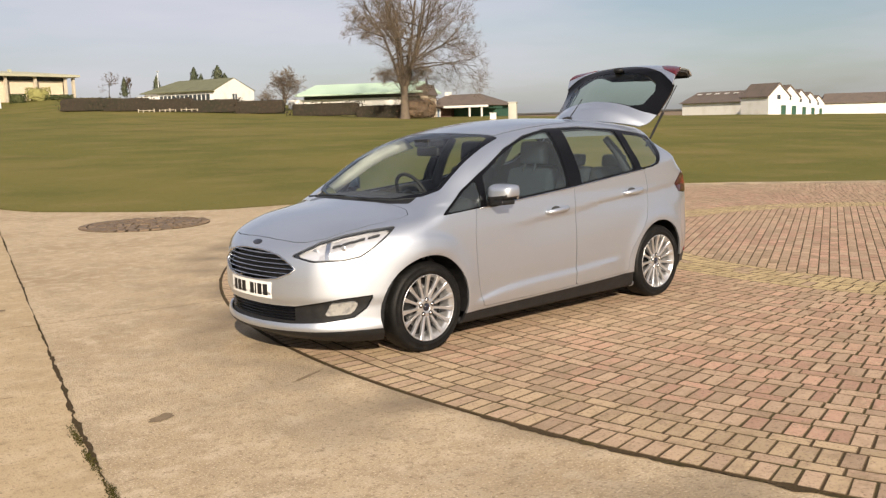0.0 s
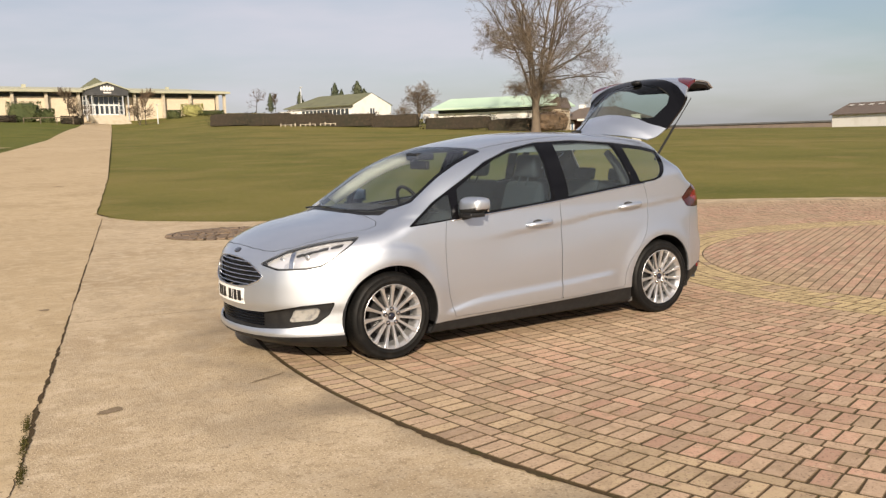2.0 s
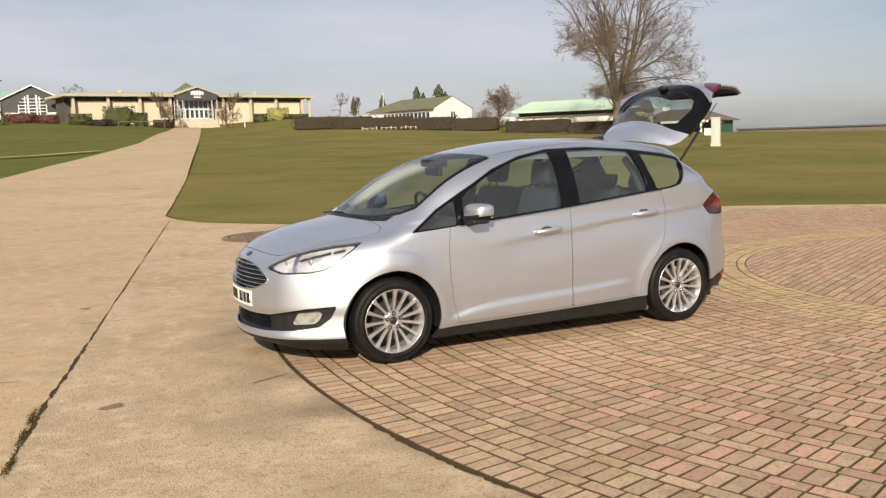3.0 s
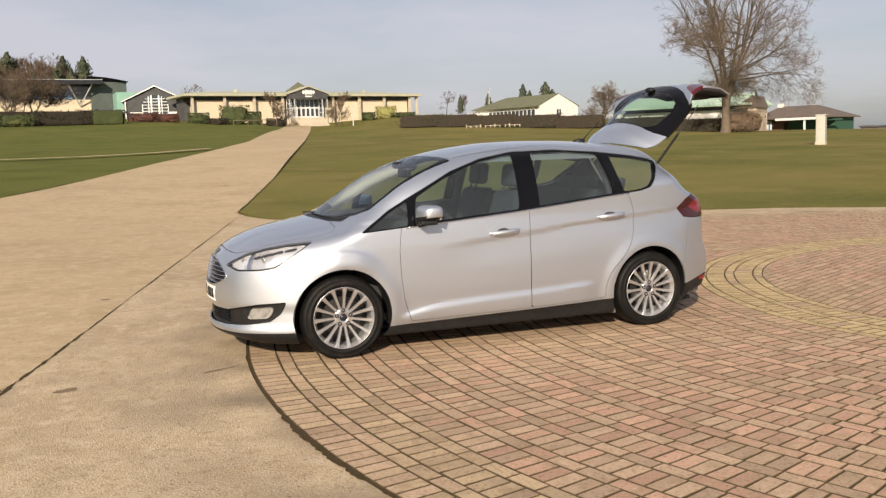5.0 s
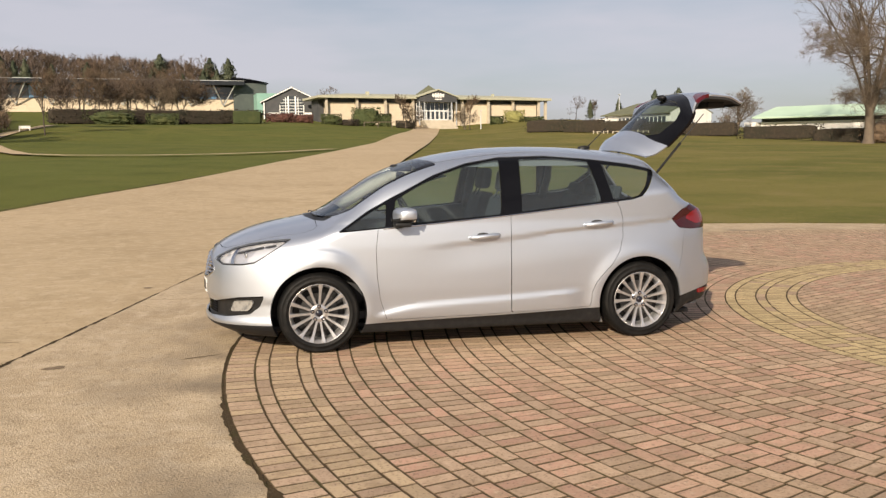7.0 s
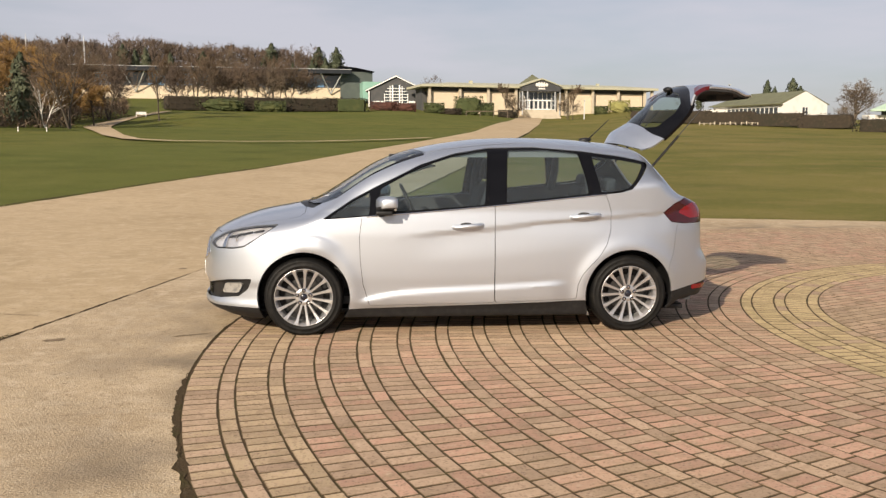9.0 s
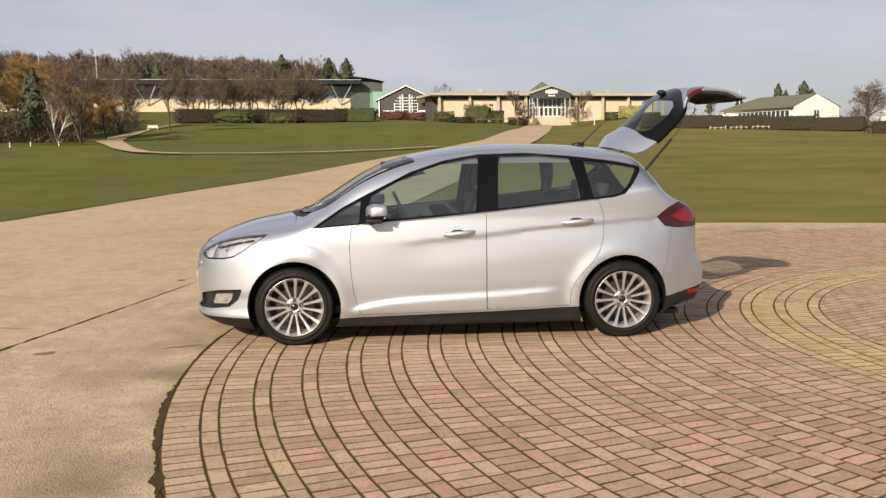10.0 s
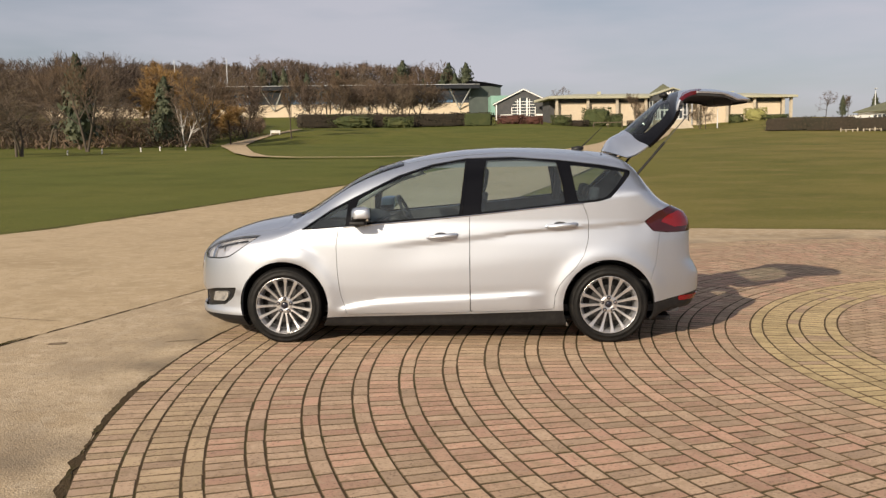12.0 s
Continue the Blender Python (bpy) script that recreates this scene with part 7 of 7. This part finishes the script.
# low white fence in front of the hedge
a, b = at(22.6, 158, EARLY), at(26.0, 155, EARLY)
fence = thing("low_fence", pose(a.x, a.y, a.z - 0.05, 0, 0, math.degrees(math.atan2(b.y - a.y, b.x - a.x))), "broken low white fence before the hedge", "fence")
L = (b - a).length
for k in range(12):
    x = L * (k + 0.3 * noise.noise(Vector((k * 1.7, 3, 0)))) / 11
    part("post", boxed(x - 0.06, -0.06, 0, x + 0.06, 0.06, 0.42 if k % 3 else 0.6), M_STONE, fence)
for x0, x1 in ((0, 0.28), (0.36, 0.62), (0.72, 1.0)):
    part("rail", boxed(L * x0, -0.05, 0.30, L * x1, 0.05, 0.36), M_STONE, fence)
# lamp column beside the drive end and one near the house
for az, d, h in ((22.85, 205, 6.5), (14.2, 205, 4.0)):
    p = at(az, d)
    lamp = thing("lamp_post", pose(p.x, p.y, p.z), "slim grey lamp column", "lamp post")
    bm = bmesh.new()
    tube(bm, [(0, 0, -0.2), (0, 0, h)], [0.14, 0.07], 8)
    part("column", bm, M_STEEL, lamp)
    part("lantern", boxed(-0.2, -0.5, h, 0.2, 0.2, h + 0.2, 0.04), M_STEEL, lamp)
# round patch of worn setts in the apron behind the car
ctr = Vector((0.80, 8.95, 0))
bm = bmesh.new()
poly_prism(bm, [(ctr.x + 1.05 * math.cos(2 * math.pi * k / 40), ctr.y + 1.05 * math.sin(2 * math.pi * k / 40)) for k in range(40)], "z", -0.03, 0.004)
drain = new("ground_cover", mesh_of("ground_cover", bm, M_BED))
tagged(drain, "round patch of worn brown setts in the concrete", "setts", kind="structure")
sett = None
for ring in range(1, 8):
    n = max(5, int(2 * math.pi * ring * 0.14 / 0.17))
    for k in range(n):
        a = 2 * math.pi * (k + 0.37 * ring) / n
        if sett is None:
            sett = mesh_of("sett", boxed(-0.062, -0.072, 0, 0.062, 0.072, 0.024, 0.014), M_IRON)
        b = part("sett", sett, None, drain)
        b.matrix_basis = pose(ctr.x + 0.14 * ring * math.cos(a), ctr.y + 0.14 * ring * math.sin(a), rnd.uniform(-0.006, 0.002), rnd.gauss(0, 3), rnd.gauss(0, 3), math.degrees(a) + rnd.gauss(0, 5))


# ---- marks on the concrete ----
def blot(x, y, rx, ry, turn, seed, mat, name, label):
    bm = bmesh.new()
    c = math.cos(radians(turn)), math.sin(radians(turn))
    ring = []
    for k in range(22):
        a = 2 * math.pi * k / 22
        q = 1 + 0.55 * noise.noise(Vector((math.cos(a) * 1.7, math.sin(a) * 1.7, seed)))
        u, v = rx * q * math.cos(a), ry * q * math.sin(a)
        ring.append(bm.verts.new((x + u * c[0] - v * c[1], y + u * c[1] + v * c[0], land(x, y) + 0.004)))
    f = bm.faces.new(ring)
    bm.normal_update()
    if f.normal.z < 0:
        f.normal_flip()
    ob = new(name, mesh_of(name, bm, mat))
    return tagged(ob, label, "stain", kind="structure")


blot(-3.262, -0.875, 0.085, 0.045, 20, 1, M_STAIN, "stain_spot", "small dark oil spot on the concrete")
blot(-2.235, -0.76, 0.15, 0.013, 22, 2, M_STAIN, "stain_streak", "thin dark crack in the concrete")
blot(0.9, 26.45, 0.22, 0.16, 0, 6, M_STAIN, "stain_patch", "small dark patch on the concrete drive")
blot(-3.05, 3.05, 0.05, 0.04, 0, 3, M_STAIN, "stain_spot", "small brown leaf stain on the concrete")
bm = bmesh.new()
for k, (x, y) in enumerate(((-3.79, -1.25), (-3.72, -0.85), (-3.86, -1.7))):
    rnd = random.Random(k)
    for _ in range(300):
        t = rnd.gauss(0, 0.09)
        p = Vector((x + 0.163 * t + rnd.gauss(0, 0.011) * (1 + noise.noise(Vector((t * 40, k, 0)))), y + t, 0.004))
        d = Vector((rnd.gauss(0, 0.6), rnd.gauss(0, 0.6), 1)).normalized() * rnd.uniform(0.004, 0.013)
        s = Vector((-d.y, d.x, 0)).normalized() * 0.004
        bm.faces.new([bm.verts.new(q) for q in (p - s, p + s, p + d)])
tagged(new("weeds", mesh_of("weeds", bm, M_MOSS)), "small moss and weeds in the open concrete joint", "weeds", kind="stuff")


# grass tufts along the lawn's edge
def tufts(name, pts, n, seed, label):
    rnd = random.Random(seed)
    P = [Vector((*p, 0)) for p in pts]
    seg = [(b - a).length for a, b in zip(P, P[1:])]
    verts, faces = [], []
    for _ in range(n):
        t = rnd.uniform(0, sum(seg))
        i = 0
        while i < len(seg) - 1 and t > seg[i]:
            t -= seg[i]
            i += 1
        d = (P[i + 1] - P[i]) / seg[i]
        p = P[i] + d * t + Vector((d.y, -d.x, 0)) * rnd.gauss(0, 0.05)
        p.z = land(p.x, p.y)
        u = Vector((rnd.gauss(0, 0.5), rnd.gauss(0, 0.5), 1)).normalized() * rnd.uniform(0.012, 0.034)
        s = Vector((rnd.gauss(0, 1), rnd.gauss(0, 1), 0)).normalized() * 0.006
        k = len(verts)
        verts += [tuple(p - s), tuple(p + s), tuple(p + u)]
        faces.append((k, k + 1, k + 2))
    me = bpy.data.meshes.new(name)
    me.from_pydata(verts, [], faces)
    me.materials.append(M_GRASS)
    return tagged(new(name, me), label, "grass", kind="stuff")


tufts("grass_edge_apron", APRON[9:21], 2500, 3, "short grass tufts along the lawn's edge by the apron")
tufts("grass_edge_drive", [(road_left(y), y) for y in (0, 8, 15, 25, 40)], 3500, 4, "short grass tufts along the lawn's edge by the drive")

# ---- the brick circle ----
bm = bmesh.new()
rims = [[bm.verts.new((r * math.cos(math.pi * k / 90), r * math.sin(math.pi * k / 90), z)) for k in range(180)] for r, z in ((8.924, 0), (9.0, -0.014))]
bm.faces.new(rims[0])
for k in range(180):
    bm.faces.new((rims[0][k], rims[1][k], rims[1][(k + 1) % 180], rims[0][(k + 1) % 180]))
bed = new("paving_bed", mesh_of("paving_bed", bm, M_BED))
bed.location = (RING.x, RING.y, 0.0042)
if bed.data.polygons[0].normal.z < 0:
    bed.data.flip_normals()
tagged(bed, "round brick-paved circle with ring courses and dark sandy joints", "brick paving", kind="structure")

BL, BW, BT, CH = 0.1940, 0.0915, 0.018, 0.0032
UNIT = [(-BL / 2, -BW / 2, 0), (BL / 2, -BW / 2, 0), (BL / 2, BW / 2, 0), (-BL / 2, BW / 2, 0)]
UNIT += [(x, y, BT - CH * 0.5) for x, y, z in UNIT[:4]]
UNIT += [(x - math.copysign(CH, x), y - math.copysign(CH, y), BT) for x, y, z in UNIT[:4]]
UFACES = [(8, 9, 10, 11)] + [(i, (i + 1) % 4, 4 + (i + 1) % 4, 4 + i) for i in range(4)] + [(4 + i, 4 + (i + 1) % 4, 8 + (i + 1) % 4, 8 + i) for i in range(4)]
rnd = random.Random(2024)
bricks = []  # x, y, turn, tone
PERIOD = 0.307
for k in range(17):
    mid = 8.822 - PERIOD * k
    n = int(2 * math.pi * (mid - 0.1) / 0.1005)
    ph = rnd.random()
    for j in range(n):
        a = 2 * math.pi * (j + ph) / n
        bricks.append((mid, a, a, "w", k))
    mid = 8.6680 - PERIOD * k
    n = int(2 * math.pi * mid / 0.204)
    ph = rnd.random()
    for j in range(n):
        a = 2 * math.pi * (j + ph) / n
        bricks.append((mid, a, a + math.pi / 2, "n", k))
placed = []
for r, a, turn, kind_, k in bricks:
    tone = rnd.random()
    if k == 0:
        mt = "brown" if tone < 0.55 else "tan"
    elif k == 1:
        mt = "tan" if tone < 0.8 else "brown"
    elif k >= 15 or (k == 14 and kind_ == "n"):
        mt = "buff" if tone < 0.92 else "brown"
    elif kind_ == "n":
        mt = "brown" if tone < 0.66 else "red"
    else:
        mt = "red" if tone < min(0.66, 0.10 + 0.085 * k) else "brown"
    placed.append((RING.x + r * math.cos(a), RING.y + r * math.sin(a), turn, mt))
ang = radians(25.5)
ux, uy = math.cos(ang), math.sin(ang)
FIELD_R = 3.700  # the straight courses end in bricks cut to the circle
cut_bricks = []
for i in range(-40, 41):
    for j in range(-22, 23):
        u, v = (j + 0.5 * (i % 2)) * 0.2025, i * 0.0990
        q = [(u + a * BL / 2, v + b * BW / 2) for a, b in ((-1, -1), (1, -1), (1, 1), (-1, 1))]
        tone = "red" if rnd.random() < 0.5 else "brown"
        far = max(math.hypot(*p) for p in q)
        if far < FIELD_R:
            placed.append((RING.x + u * ux - v * uy, RING.y + u * uy + v * ux, ang, tone))
        elif min(math.hypot(*p) for p in q) < FIELD_R - 0.03:
            h = math.hypot(u, v)
            nx_, ny_ = u / h, v / h
            keep = []
            for a, b in zip(q, q[1:] + q[:1]):
                da, db = a[0] * nx_ + a[1] * ny_ - FIELD_R, b[0] * nx_ + b[1] * ny_ - FIELD_R
                if da <= 0:
                    keep.append(a)
                if da * db < 0:
                    f = da / (da - db)
                    keep.append((a[0] + (b[0] - a[0]) * f, a[1] + (b[1] - a[1]) * f))
            if len(keep) >= 3:
                cut_bricks.append(([(RING.x + a * ux - b * uy, RING.y + a * uy + b * ux) for a, b in keep], tone))
MATS = {"red": M_BRICK_RED, "brown": M_BRICK_BROWN, "tan": M_BRICK_TAN, "buff": M_BRICK_BUFF}
UN = {}
for key, mt in MATS.items():
    me = bpy.data.meshes.new("brick")
    me.from_pydata(UNIT, [], UFACES)
    me.materials.append(mt)
    me.materials.append(M_BRICK_EDGE)
    me.polygons.foreach_set("material_index", [0] + [1] * 8)
    UN[key] = me
near = sorted(range(len(placed)), key=lambda i: math.hypot(placed[i][0] + 0.6, placed[i][1] + 4.3))[:300]
near_set = set(near)
joined = {k: ([], []) for k in MATS}
U = np.array(UNIT)
for i, (x, y, turn, mt) in enumerate(placed):
    t = turn + radians(rnd.gauss(0, 0.7))
    x, y, z = x + rnd.gauss(0, 0.0012), y + rnd.gauss(0, 0.0012), -0.0112 + rnd.gauss(0, 0.0005)
    if i in near_set:
        b = new("brick", UN[mt])
        b.parent = bed
        b.matrix_basis = pose(x - RING.x, y - RING.y, z - 0.0042, rnd.gauss(0, 0.15), rnd.gauss(0, 0.15), math.degrees(t))
    else:
        c, s = math.cos(t), math.sin(t)
        V, F = joined[mt]
        o = len(V)
        tx, ty = rnd.gauss(0, 0.003), rnd.gauss(0, 0.003)
        for px, py, pz in UNIT:
            V.append((x + px * c - py * s, y + px * s + py * c, z + pz + px * tx + py * ty))
        F += [tuple(q + o for q in f) for f in UFACES]
for key, (V, F) in joined.items():
    side = ([0] + [1] * 8) * (len(F) // 9)
    for pts, tone in cut_bricks:
        if tone == key:
            o, k = len(V), len(pts)
            mx, my = sum(p[0] for p in pts) / k, sum(p[1] for p in pts) / k
            V += [(x, y, -0.0112) for x, y in pts] + [(x, y, 0.0045) for x, y in pts] + [(x + (mx - x) * 0.08, y + (my - y) * 0.08, 0.0066) for x, y in pts]
            F.append(tuple(range(o + 2 * k, o + 3 * k)))
            side.append(0)
            for lay in (0, k):
                for i in range(k):
                    F.append((o + lay + i, o + lay + (i + 1) % k, o + lay + k + (i + 1) % k, o + lay + k + i))
                    side.append(1)
    me = bpy.data.meshes.new("brick_field")
    me.from_pydata(V, [], F)
    me.materials.append(MATS[key])
    me.materials.append(M_BRICK_EDGE)
    me.polygons.foreach_set("material_index", side)
    ob = new("brick_field", me)
    tagged(ob, {"red": "reddish paving bricks in the circle's ring courses", "brown": "brown paving bricks in the circle's ring courses", "tan": "tan paving bricks in the rim courses", "buff": "buff yellow paving bricks in the inner ring courses"}[key], "brick paving", kind="stuff")
